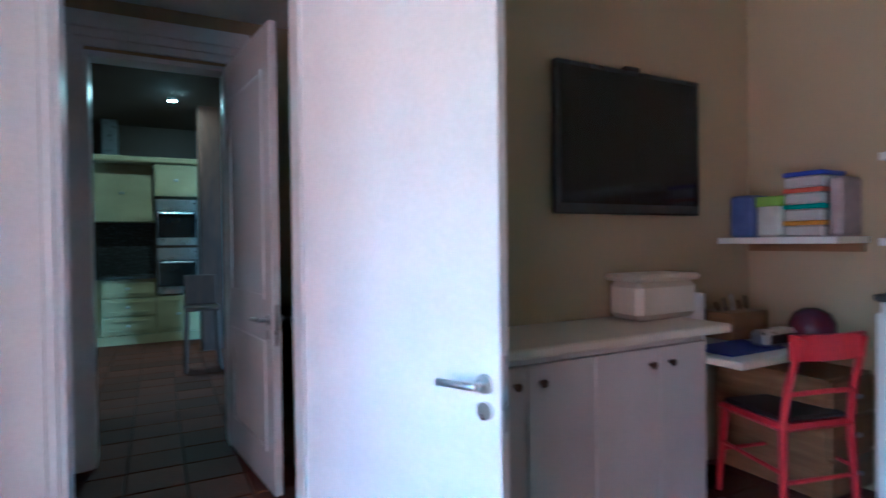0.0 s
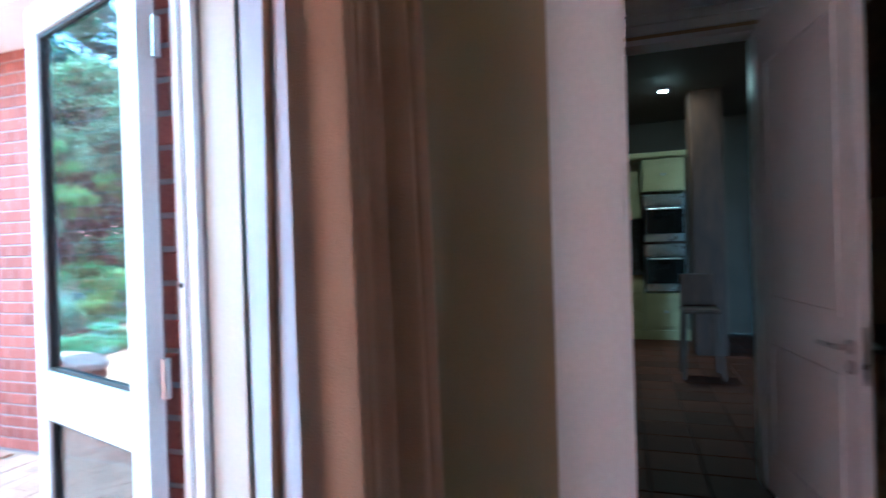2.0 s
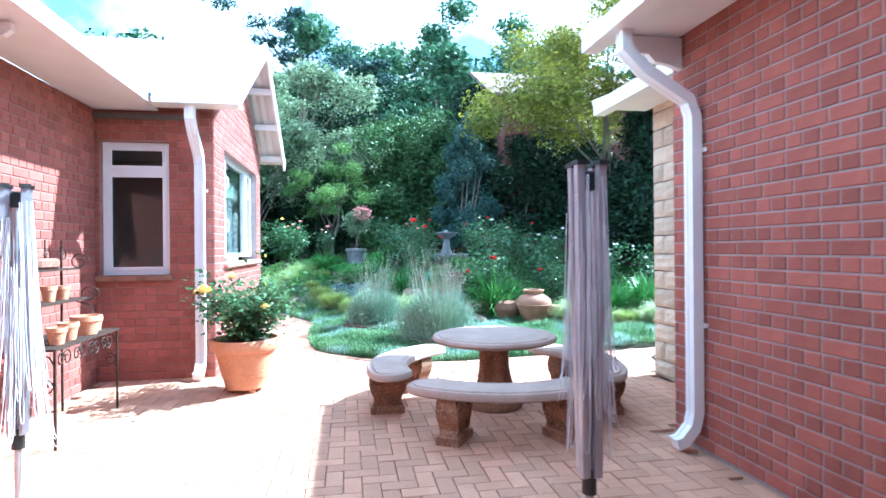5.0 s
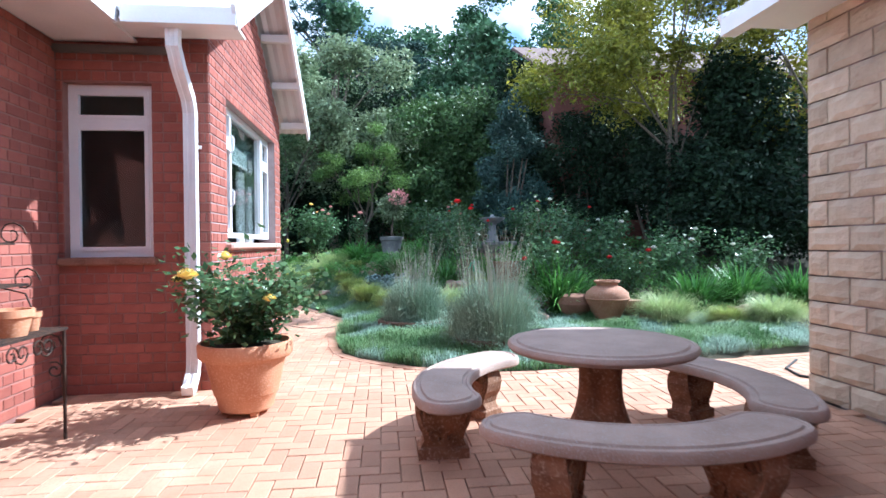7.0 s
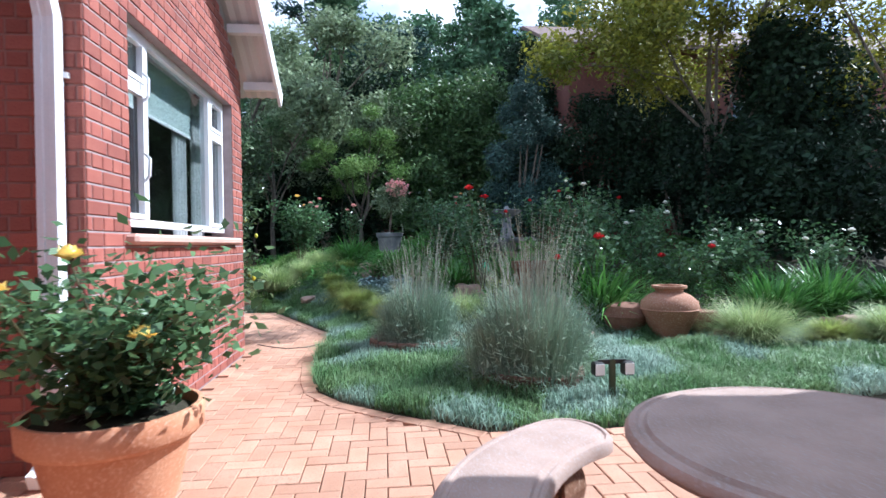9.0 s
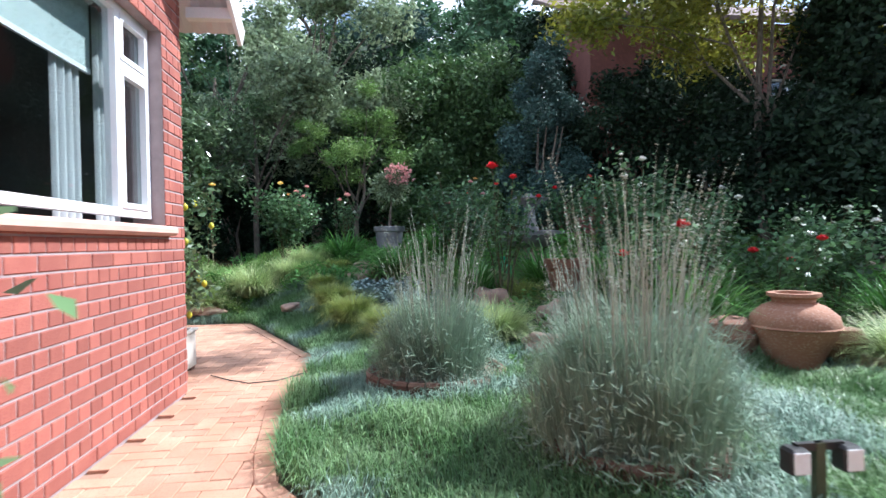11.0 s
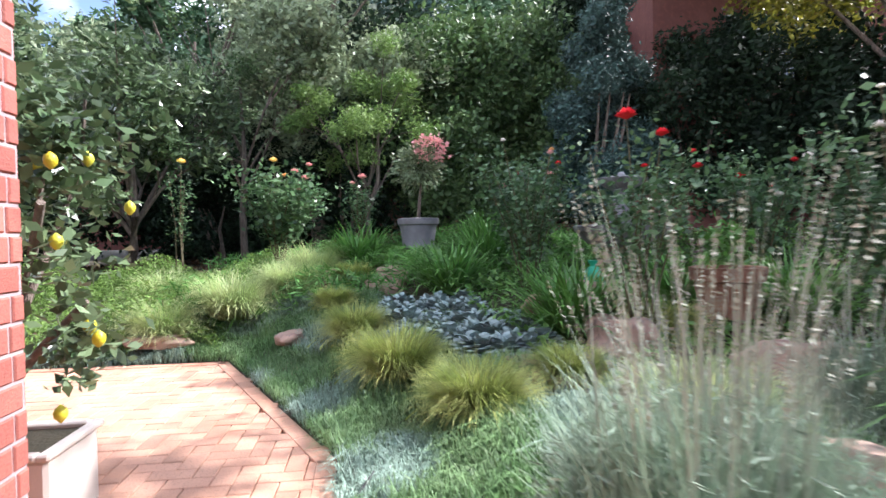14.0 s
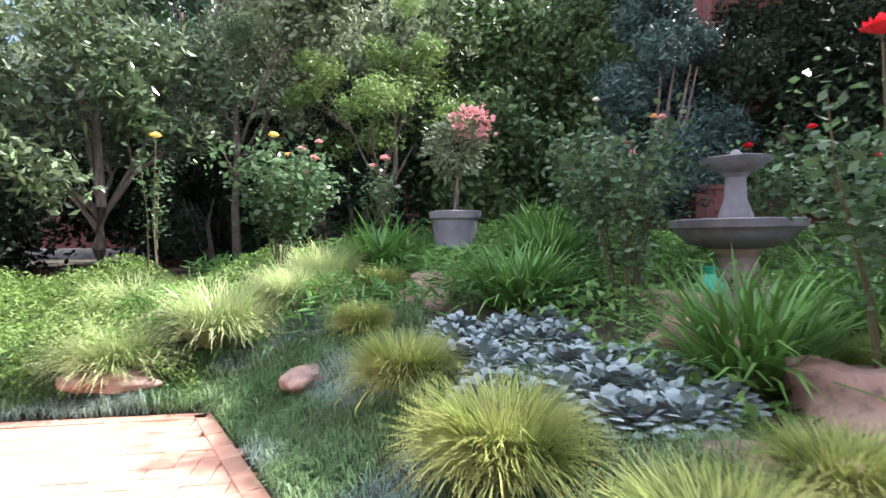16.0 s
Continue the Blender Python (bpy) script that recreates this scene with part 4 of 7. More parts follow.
for k, col in enumerate(((0.5, 0.25, 0.01), (0.02, 0.3, 0.26), (0.5, 0.1, 0.06), (0.03, 0.06, 0.4))):
    m = surface("lid_colour", col, tuple(min(c * 1.2, 1) for c in col), rough=0.4, bump=0.02)
    b = thing("snap_box", "small clear plastic box with a coloured lid, stacked on the shelf", "box", (2.59, 1.89, 1.305 + k * 0.085), group="stacked snap boxes")
    part("tub", Shape().box(0, 0.2, 0, 0.19, 0, 0.06, 0.01), surface("milky_plastic", (0.45, 0.43, 0.45), (0.52, 0.5, 0.52), rough=0.35, bump=0), b)
    part("lid", Shape().box(-0.006, 0.206, -0.006, 0.196, 0.06, 0.084, 0.006), m, b, "coloured lid")
bb = thing("bread_bin", "cream plastic bread bin on the worktop", "bread bin", (1.46, 2.21, 0.905))
part("body", Shape().box(0.2, 0.62, 0, 0.22, 0, 0.19, 0.03), COUNTER, bb)
part("lid", Shape().box(0.19, 0.63, -0.01, 0.23, 0.19, 0.225, 0.015), COUNTER, bb)
pr = thing("paper_roll", "white paper towel roll standing on the desk", "paper roll", (2.1, 2.3, 0.75))
part("roll", Shape().lathe([(0.02, 0), (0.085, 0), (0.088, 0.02), (0.088, 0.25), (0.083, 0.265), (0.02, 0.265)], 20), WHITE, pr, "", True)
part("core", Shape().lathe([(0.012, 0), (0.012, 0.31), (0.02, 0.32)], 10), OAK, pr)
bk = thing("basket", "brown box basket with odds and ends on the desk", "basket", (2.34, 2.2, 0.75))
part("box", Shape().box(0, 0.3, 0, 0.2, 0, 0.15, 0.006), OAK, bk)
for k in range(5):
    part("tool", Shape().tube([(0.03 + k * 0.06, 0.1, 0.14), (0.02 + k * 0.065, 0.12, 0.2 + 0.02 * (k % 3))], 0.008, 6), (WOOD_DARK, BLACK, STEEL)[k % 3], bk)
rd = thing("radio", "silver and black tabletop radio on the desk", "radio", (2.3, 1.99, 0.75))
part("body", Shape().box(0, 0.26, 0, 0.1, 0.0, 0.085, 0.02), STEEL, rd)
part("front", Shape().box(0.03, 0.23, -0.003, 0.0, 0.02, 0.065), BLACK, rd)
solo("helmet", Shape().lathe([(0.1, 0), (0.115, 0.04), (0.11, 0.1), (0.085, 0.15), (0.04, 0.175), (0.005, 0.18)], 24), surface("dark_red_shell", (0.1, 0.01, 0.02), (0.03, 0.03, 0.07), scale=6, rough=0.25, bump=0), "dark red and black helmet lying on the desk", "helmet", (2.7, 2.0, 0.75), smooth=True)

# scullery: washing machine, dark worktop, wall cupboard
wm = thing("washing_machine", "grey front-loading washing machine under a dark worktop", "washing machine", (0.36, 3.5, 0))
part("body", Shape().box(0, 0.6, 0, 0.57, 0.02, 0.83, 0.012), STEEL, wm)
part("drawer", Shape().box(0.03, 0.22, -0.008, -0.001, 0.72, 0.8, 0.004), WHITE, wm, "pale soap drawer")
ring = Shape().lathe([(0.14, 0), (0.2, 0), (0.2, 0.02), (0.17, 0.035), (0.14, 0.03)], 28).moved(pose(0.33, -0.001, 0.45, 90))
part("door_ring", ring, STEEL, wm, "bright chrome door ring", True)
part("door_glass", Shape().lathe([(0.01, 0.0), (0.14, 0.005), (0.1, 0.03), (0.01, 0.035)], 24).moved(pose(0.33, -0.002, 0.45, 90)), BLACK_GLOSS, wm, "dark bowed glass", True)
solo("scullery_worktop", Shape().box(0.3, 2.38, 3.47, 4.09, 0.84, 0.88, 0.006), WOOD_DARK, "dark worktop over the washing machine", "worktop")
solo("side_panel", Shape().box(0.30, 0.34, 3.5, 4.09, 0, 0.84), OAK, "brown timber end panel beside the washing machine", "panel")
wc = thing("wall_cupboard", "brown timber wall cupboard over the scullery worktop", "cupboard", (0.5, 3.74, 1.5))
part("body", Shape().box(0, 1.2, 0.02, 0.35, 0, 0.95), OAK, wc)
for k in range(2):
    part("door", Shape().box(0.004 + k * 0.6, 0.596 + k * 0.6, 0, 0.019, 0.004, 0.946, 0.003).box(0.09 + k * 0.6, 0.51 + k * 0.6, -0.008, 0, 0.1, 0.85, 0.004), OAK, wc)
part("cornice", Shape().box(-0.02, 1.22, -0.03, 0.35, 0.95, 1.0, 0.01), OAK, wc)

# kitchen beyond
GRANITE = surface("dark_granite", (0.02, 0.018, 0.016), (0.05, 0.045, 0.04), scale=40, rough=0.25, bump=0.02)


def kitchen_unit(name, label, x0, x1, y, z0, z1, drawers, group):
    u = thing(name, label, "cabinet", (x0, y, z0), group=group)
    w, h = x1 - x0, z1 - z0
    part("body", Shape().box(0, w, 0.02, 9.24 - y, 0, h), KITCHEN, u)
    n = max(drawers, 1)
    for k in range(n):
        a, b = k * h / n + 0.01, (k + 1) * h / n - 0.01
        d = part("door" if drawers == 0 else "drawer", Shape().box(0.01, w - 0.01, 0, 0.02, a, b, 0.003), KITCHEN, u)
        s = Shape()
        s.box(0.06, w - 0.06, -0.012, 0, a + 0.04, a + 0.06).box(0.06, w - 0.06, -0.012, 0, b - 0.06, b - 0.04)
        s.box(0.06, 0.08, -0.012, 0, a + 0.06, b - 0.06).box(w - 0.08, w - 0.06, -0.012, 0, a + 0.06, b - 0.06)
        part("moulding", s, KITCHEN, d)
        part("knob", Shape().lathe([(0.008, 0), (0.02, 0.02), (0.006, 0.03)], 10).moved(pose(w / 2, 0, (a + b) / 2, 90)), STEEL, d)
    return u


kitchen_unit("wall_cabinet", "cream panelled kitchen wall cabinet", -1.18, -0.42, 8.85, 1.62, 2.4, 0, "kitchen cabinets")
kitchen_unit("wall_cabinet", "cream panelled kitchen wall cabinet", -1.54, -1.2, 8.85, 1.62, 2.4, 0, "kitchen cabinets")
kitchen_unit("base_cabinet", "cream kitchen drawer cabinet", -1.06, -0.42, 8.6, 0.12, 0.86, 3, "kitchen cabinets")
kitchen_unit("base_cabinet", "cream kitchen drawer cabinet", -1.54, -1.08, 8.6, 0.12, 0.86, 3, "kitchen cabinets")
kitchen_unit("oven_cabinet_lower", "cream cabinet below the built-in ovens", -0.41, 0.12, 8.6, 0.12, 0.62, 1, "kitchen cabinets")
kitchen_unit("oven_cabinet_upper", "cream cabinet above the built-in ovens", -0.41, 0.12, 8.6, 1.96, 2.4, 0, "kitchen cabinets")
solo("kitchen_cornice", Shape().box(-1.54, 0.16, 8.55, 9.24, 2.4, 2.48, 0.02), KITCHEN, "cream moulded cornice over the kitchen cabinets", "cornice")
solo("kitchen_plinth", Shape().box(-1.54, 0.14, 8.58, 9.24, 0.0, 0.12), KITCHEN, "cream plinth of the kitchen cabinets", "plinth")
solo("kitchen_worktop", Shape().box(-1.54, -0.415, 8.56, 9.24, 0.86, 0.9), GRANITE, "dark granite kitchen worktop", "worktop")
solo("splashback", Shape().box(-1.54, -0.415, 9.22, 9.245, 0.9, 1.62), GRANITE, "dark tiled splashback behind the kitchen worktop", "splashback")
for k in range(2):
    ov = thing("oven", "steel and black glass built-in oven", "oven", (-0.39, 8.58, 0.64 + k * 0.66), group="built-in ovens")
    part("casing", Shape().box(0, 0.49, 0.01, 0.5, 0, 0.62), STEEL, ov)
    part("door", Shape().box(0.01, 0.48, 0, 0.01, 0.1, 0.46), BLACK_GLOSS, ov, "black glass door")
    part("control_panel", Shape().box(0.01, 0.48, -0.004, 0.01, 0.48, 0.6), STEEL, ov)
    part("handle", Shape().tube([(0.05, -0.035, 0.43), (0.44, -0.035, 0.43)], 0.01, 8), STEEL, ov)
solo("timber_post", Shape().box(0.08, 0.42, 7.6, 7.95, 0, 3.0, 0.01), WOOD_DARK, "broad dark timber post in the kitchen", "post")
st = thing("bar_stool", "dark wooden bar stool in the kitchen", "stool", (0.02, 6.6, 0))
part("seat", Shape().box(-0.17, 0.17, -0.17, 0.17, 0.62, 0.66, 0.01), WOOD_DARK, st)
for a, b in ((-1, -1), (1, -1), (1, 1), (-1, 1)):
    part("leg", Shape().tube([(0.17 * a, 0.17 * b, 0), (0.14 * a, 0.14 * b, 0.62)], 0.018, 8), WOOD_DARK, st)
part("backrest", Shape().box(-0.16, 0.16, 0.14, 0.17, 0.66, 0.98, 0.008), WOOD_DARK, st)
hood = solo("extractor_flue", Shape().box(-1.02, -0.85, 8.9, 9.24, 2.48, 3.0), STEEL, "pale steel extractor flue rising to the ceiling", "extractor")
dl = thing("ceiling_light", "small round recessed ceiling light, switched on", "ceiling light", (-0.2, 7.4, 2.97))
part("rim", Shape().lathe([(0.036, 0.0), (0.046, 0.0), (0.046, 0.03), (0.036, 0.03)], 20), WHITE, dl)
part("bulb", Shape().lathe([(0.005, -0.006), (0.034, -0.004), (0.034, 0.012), (0.005, 0.012)], 20), glowing("warm_lamp_glass", (1.0, 0.85, 0.6), 60), dl, "lit warm bulb")

# ---- court: table, benches, pots, stand, dryers ----
TC = (-6.9, 2.6)


def moulded_top(r, z0, th):
    return [(r - 0.05, z0), (r - 0.015, z0 + 0.012), (r, z0 + 0.03), (r, z0 + th - 0.025), (r - 0.012, z0 + th - 0.008), (r - 0.03, z0 + th - 0.004), (r - 0.04, z0 + th - 0.012),
            (r - 0.055, z0 + th - 0.012), (r - 0.065, z0 + th), (0.002, z0 + th)]


tb = thing("garden_table", "round cast concrete garden table on a flared pedestal", "table", (*TC, G))
part("tabletop", Shape().lathe([(0.3, 0.59)] + moulded_top(0.57, 0.6, 0.065), 72), CAST, tb, "grey cast concrete top with a moulded rim", True)
ped = Shape()
rings = []
for r, z in ((0.25, 0.0), (0.265, 0.03), (0.26, 0.09), (0.2, 0.13), (0.17, 0.2), (0.15, 0.27), (0.135, 0.36), (0.13, 0.46), (0.145, 0.52), (0.19, 0.545), (0.2, 0.6)):
    k = 0.03 if 0.12 < z < 0.5 else 0.0
    rings.append([((r + k * math.cos(4 * a)) * math.cos(a + 0.4), (r + k * math.cos(4 * a)) * math.sin(a + 0.4), z) for a in (2 * math.pi * j / 48 for j in range(48))])
part("pedestal", ped.rings(rings), CAST_BROWN, tb, "brown stained fluted pedestal", True)


def bench_leg():
    """A scrolled cast bracket leg, built round its foot; its broad face looks along x."""
    s = Shape()
    prof = [(0.15, 0.0), (0.15, 0.06), (0.135, 0.07), (0.115, 0.11), (0.125, 0.15), (0.15, 0.2), (0.165, 0.26), (0.16, 0.31), (0.15, 0.345)]
    rows = []
    for w, z in prof:
        d = 0.09 if z < 0.065 else 0.065 + 0.02 * math.sin((z - 0.07) / 0.28 * math.pi)
        rows.append([(-d, -w, z), (d, -w, z), (d, w, z), (-d, w, z)])
    s.rings(rows)
    return s


def scroll(side, face_x):
    pts = []
    for i in range(15):
        a = i / 14 * 2.6 * math.pi
        r = 0.045 * (1 - i / 18)
        pts.append((face_x, side * (0.095 + r * math.cos(a)), 0.285 + r * math.sin(a)))
    low = [(face_x, side * (0.055 + 0.03 * math.cos(a)), 0.13 + 0.03 * math.sin(a)) for a in (i / 8 * 1.7 * math.pi - 1.2 for i in range(9))]
    return Shape().tube(pts, 0.011, 6).tube([(face_x, side * 0.14, 0.28), (face_x, side * 0.13, 0.21), (face_x, side * 0.09, 0.16)], 0.012, 6).tube(low, 0.01, 6)


def curved_bench(mid, label, half=40, feet=25):
    """A curved bench on two scrolled legs round the table; mid: degrees of its middle."""
    b = thing("garden_bench", label, "bench", (*TC, G), mid, group="curved benches round the table")
    ri, ro, z0, z1 = 0.80, 1.17, 0.345, 0.415
    out = []
    n = 22
    for i in range(n + 1):
        a = radians(-half + 2 * half * i / n)
        out.append((ro * math.cos(a), ro * math.sin(a)))
    c, hw = (ri + ro) / 2, (ro - ri) / 2
    for i in range(1, 8):
        t = i / 8 * math.pi
        a = radians(half) + math.sin(t) * 0.16
        r = c + hw * math.cos(t)
        out.append((r * math.cos(a), r * math.sin(a)))
    for i in range(n + 1):
        a = radians(half - 2 * half * i / n)
        out.append((ri * math.cos(a), ri * math.sin(a)))
    for i in range(1, 8):
        t = i / 8 * math.pi
        a = -radians(half) - math.sin(t) * 0.16
        r = c - hw * math.cos(t)
        out.append((r * math.cos(a), r * math.sin(a)))
    nv = len(out)

    def inset(d):
        q = []
        for i in range(nv):
            p, nx = Vector(out[i - 1]), Vector(out[(i + 1) % nv])
            t = (nx - p).normalized()
            q.append((out[i][0] - t.y * d, out[i][1] + t.x * d))
        return q
    rows = [[(x, y, z) for x, y in inset(d)] for d, z in ((0.02, z0), (0.0, z0 + 0.014), (0.0, z1 - 0.022), (0.012, z1 - 0.006), (0.028, z1 - 0.004), (0.036, z1 - 0.011), (0.05, z1 - 0.011), (0.058, z1))]
    part("seat", Shape().rings(rows), CAST, b, "pale cast concrete seat with a grooved rim", True)
    for k in (-1, 1):
        m = Matrix.Rotation(radians(k * feet), 4, "Z") @ Matrix.Translation((0.985, 0, 0)) @ Matrix.Rotation(radians(90), 4, "Z")
        leg = part("leg", bench_leg().moved(m), CAST_BROWN, b, "brown stained scrolled leg")
        for sd in (-1, 1):
            for fx in (-0.084, 0.084):
                part("scroll", scroll(sd, fx).moved(m), CAST_BROWN, leg, "", True)
    return b


curved_bench(-115, "curved cast stone bench on scrolled legs, half in sunlight", 37, 24)
curved_bench(-8, "curved cast stone bench in the shade beside the table", 38, 25)
curved_bench(93, "curved cast stone bench on scrolled legs standing by the stone wall")


# ---- foliage makers ----
def leaves(centres, size, width, up=0.0, seed=1):
    """Diamond leaves at the centres, turned at random; size and width in metres; up: how flat they lie."""
    r = np.random.default_rng(seed)
    n = len(centres)
    a = r.normal(size=(n, 3))
    a[:, 2] = a[:, 2] * (1 - up) * 0.8 - 0.15
    a /= np.linalg.norm(a, axis=1)[:, None]
    b = np.cross(a, r.normal(size=(n, 3)) * (1 - up) + np.array((0, 0, 1)) * (0.3 + up * 2))
    b /= np.linalg.norm(b, axis=1)[:, None] + 1e-9
    s = size * (0.6 + 0.8 * r.random(n))[:, None]
    w = s * width
    nrm = np.cross(a, b) * s * 0.08
    v = np.stack([centres - a * s / 2, centres + b * w / 2 + nrm, centres + a * s / 2, centres - b * w / 2 + nrm], 1).reshape(-1, 3)
    return v, np.arange(4 * n).reshape(-1, 4)


def blades(roots, length, width, lean, seed=1, droop=0.5, away=None, arch=False):
    """Bent grass blades of two quads each."""
    r = np.random.default_rng(seed)
    n = len(roots)
    ang = r.random(n) * 2 * math.pi
    d = np.stack([np.cos(ang), np.sin(ang), np.zeros(n)], 1)
    if away is not None:
        o = roots[:, :2] - away
        o /= np.linalg.norm(o, axis=1)[:, None] + 1e-6
        d[:, :2] = d[:, :2] * (0.45 if not arch else 0.9) + o
        d /= np.linalg.norm(d, axis=1)[:, None]
    s = np.stack([-d[:, 1], d[:, 0], np.zeros(n)], 1)
    h = (length * (0.55 + 0.75 * r.random(n)))[:, None]
    l = (lean * (0.3 + r.random(n)))[:, None]
    w = width / 2
    p0 = roots
    p1 = roots + np.array((0, 0, 1)) * h * 0.62 + d * h * l * 0.35
    p2 = roots + np.array((0, 0, 1)) * h * (1 - droop * l * 0.75) + d * h * l * 1.0
    if arch:
        k = (0.45 + 0.9 * r.random(n))[:, None] * l
        p1 = roots + np.array((0, 0, 1)) * h * 0.8 + d * h * k * 0.4
        p2 = roots + np.array((0, 0, 1)) * h * (0.95 - 0.62 * np.minimum(k, 1.3)) + d * h * k * 1.0
    v = np.stack([p0 - s * w, p0 + s * w, p1 - s * w * 0.8, p1 + s * w * 0.8, p2 - s * w * 0.12, p2 + s * w * 0.12], 1).reshape(-1, 3)
    i = np.arange(n)[:, None] * 6
    f = np.concatenate([i + np.array([0, 1, 3, 2]), i + np.array([2, 3, 5, 4])], 0)
    return v, f


def ball(n, c, r, seed=1, squash=1.0, shell=0.5):
    """Points in a squashed ball, thicker towards its skin."""
    g = np.random.default_rng(seed)
    p = g.normal(size=(n, 3))
    p /= np.linalg.norm(p, axis=1)[:, None]
    p *= (shell + (1 - shell) * g.random(n))[:, None]
    p *= (0.82 + 0.3 * np.sin(p[:, 0] * 5 + seed) * np.sin(p[:, 1] * 6 + 2 * seed) * np.sin(p[:, 2] * 5))[:, None]
    p[:, 2] *= squash
    return p * r + np.array(c)


def merged(name, chunks, smooth=False):
    vs, fs, o = [], [], 0
    for v, f in chunks:
        vs.append(v)
        fs.append(f + o)
        o += len(v)
    return pydata(name, np.concatenate(vs), np.concatenate(fs), smooth)


ROSE_LEAF = leafy("rose_leaf", (0.06, 0.125, 0.052), (0.125, 0.215, 0.095), rough=0.34, amount=0.45)
STEM = surface("green_brown_stem", (0.07, 0.06, 0.03), (0.11, 0.1, 0.045), scale=9, rough=0.7, bump=0.2)
PETALS = {k: surface(k + "_rose_petal", c, tuple(min(1, v * 1.2 + 0.03) for v in c), scale=14, rough=0.6, bump=0, trans=0.25)
          for k, c in (("yellow", (0.85, 0.64, 0.2)), ("red", (0.6, 0.012, 0.02)), ("white", (0.75, 0.72, 0.66)), ("pink", (0.65, 0.32, 0.3)), ("apricot", (0.75, 0.42, 0.16)))}


def rose_head(parent, c, r, colour, seed):
    """A rose bloom of overlapping cupped petals."""
    s = Shape()
    g = random.Random(seed)
    for ring_i, (k, rr, hh, n) in enumerate(((0.3, 0.3, 0.85, 4), (0.6, 0.6, 0.75, 5), (0.85, 0.95, 0.5, 6), (0.95, 1.15, 0.1, 6))):
        for i in range(n):
            a = 2 * math.pi * (i + g.random() * 0.4) / n
            w = 0.75 * r * (0.5 + 0.5 * k)
            d, t = Vector((math.cos(a), math.sin(a), 0)), Vector((-math.sin(a), math.cos(a), 0))
            p = [Vector((0, 0, -0.35 * r)) + d * r * 0.12, d * r * k * 0.8 + t * w + Vector((0, 0, 0.05 * r)), d * r * rr + Vector((0, 0, hh * r)), d * r * k * 0.8 - t * w + Vector((0, 0, 0.05 * r))]
            s.add([tuple(Vector(c) + q) for q in p], [(0, 1, 2, 3)])
    s.lathe([(0.02 * r, -0.4 * r), (0.5 * r, -0.2 * r), (0.6 * r, 0.2 * r), (0.2 * r, 0.7 * r)], 8)
    s.v[-32:] = [tuple(Vector(q) + Vector(c)) for q in s.v[-32:]]
    return part("bloom", s, PETALS[colour], parent, colour + " rose bloom")


def rose_bush(at, height, spread, n, blooms, label, seed, leaf=0.055, stems=9, bare=0.25):
    """A rose bush: arching stems from the base, leaves along them, blooms on chosen places (dx, dy, z, colour, radius)."""
    g = np.random.default_rng(seed)
    b = thing("rose_bush", label, "rose bush", at, group="rose bushes")
    st = Shape()
    pts = []
    for i in range(stems):
        a = 2 * math.pi * i / stems + g.random()
        r = spread * (0.35 + 0.65 * g.random())
        h = height * (0.7 + 0.3 * g.random())
        path = [(0.05 * math.cos(a), 0.05 * math.sin(a), 0), (0.35 * r * math.cos(a), 0.35 * r * math.sin(a), h * 0.45), (r * 0.75 * math.cos(a + 0.15), r * 0.75 * math.sin(a + 0.15), h * 0.8),
                (r * math.cos(a + 0.3), r * math.sin(a + 0.3), h)]
        st.tube(path, [0.012, 0.009, 0.006, 0.003], 5)
        P = np.array(path)
        u = bare + (1 - bare) * g.random(n // stems)
        k = np.clip((u * 3).astype(int), 0, 2)
        q = P[k] + (P[k + 1] - P[k]) * (u * 3 - k)[:, None]
        pts.append(q + g.normal(size=q.shape) * (0.06 + 0.11 * spread * u[:, None]))
    for dx, dy, z, col, r in blooms:
        st.tube([(0, 0, height * 0.3), (dx * 0.7, dy * 0.7, z * 0.75), (dx, dy, z)], [0.008, 0.006, 0.004], 5)
        k = np.linspace(0.2, 1, 16)[:, None]
        pts.append(np.array((dx * 0.75, dy * 0.75, z * 0.6)) + k * np.array((dx * 0.25, dy * 0.25, z * 0.37)) + g.normal(size=(16, 3)) * 0.05)
    part("stem", st, STEM, b)
    P = np.concatenate(pts)
    P[:, 2] = np.maximum(P[:, 2], 0.06)
    part("leaves", merged("leaves", [leaves(P, leaf, 0.62, 0.35, seed)]), ROSE_LEAF, b)
    for i, (dx, dy, z, col, r) in enumerate(blooms):
        rose_head(b, (dx, dy, z), r, col, seed * 31 + i)
    return b


# big terracotta pot with its rose
POT = (-7.95, 0.22)
pt = thing("terracotta_pot", "large terracotta pot on small feet, holding a rose", "plant pot", (*POT, G))
part("body", Shape().lathe([(0.18, 0.035), (0.2, 0.05), (0.222, 0.145), (0.232, 0.158), (0.237, 0.17), (0.29, 0.405), (0.295, 0.42), (0.325, 0.43), (0.342, 0.45), (0.347, 0.53), (0.338, 0.55), (0.32, 0.55), (0.31, 0.5), (0.02, 0.49)], 56), TERRA, pt, "", True)
part("soil", Shape().lathe([(0.02, 0.495), (0.305, 0.505), (0.01, 0.53)], 24), SOIL, pt)
for k in range(3):
    a = 2.1 * k + 0.6
    part("foot", Shape().box(0.15 * math.cos(a) - 0.03, 0.15 * math.cos(a) + 0.03, 0.15 * math.sin(a) - 0.03, 0.15 * math.sin(a) + 0.03, 0, 0.036, 0.006), TERRA, pt)
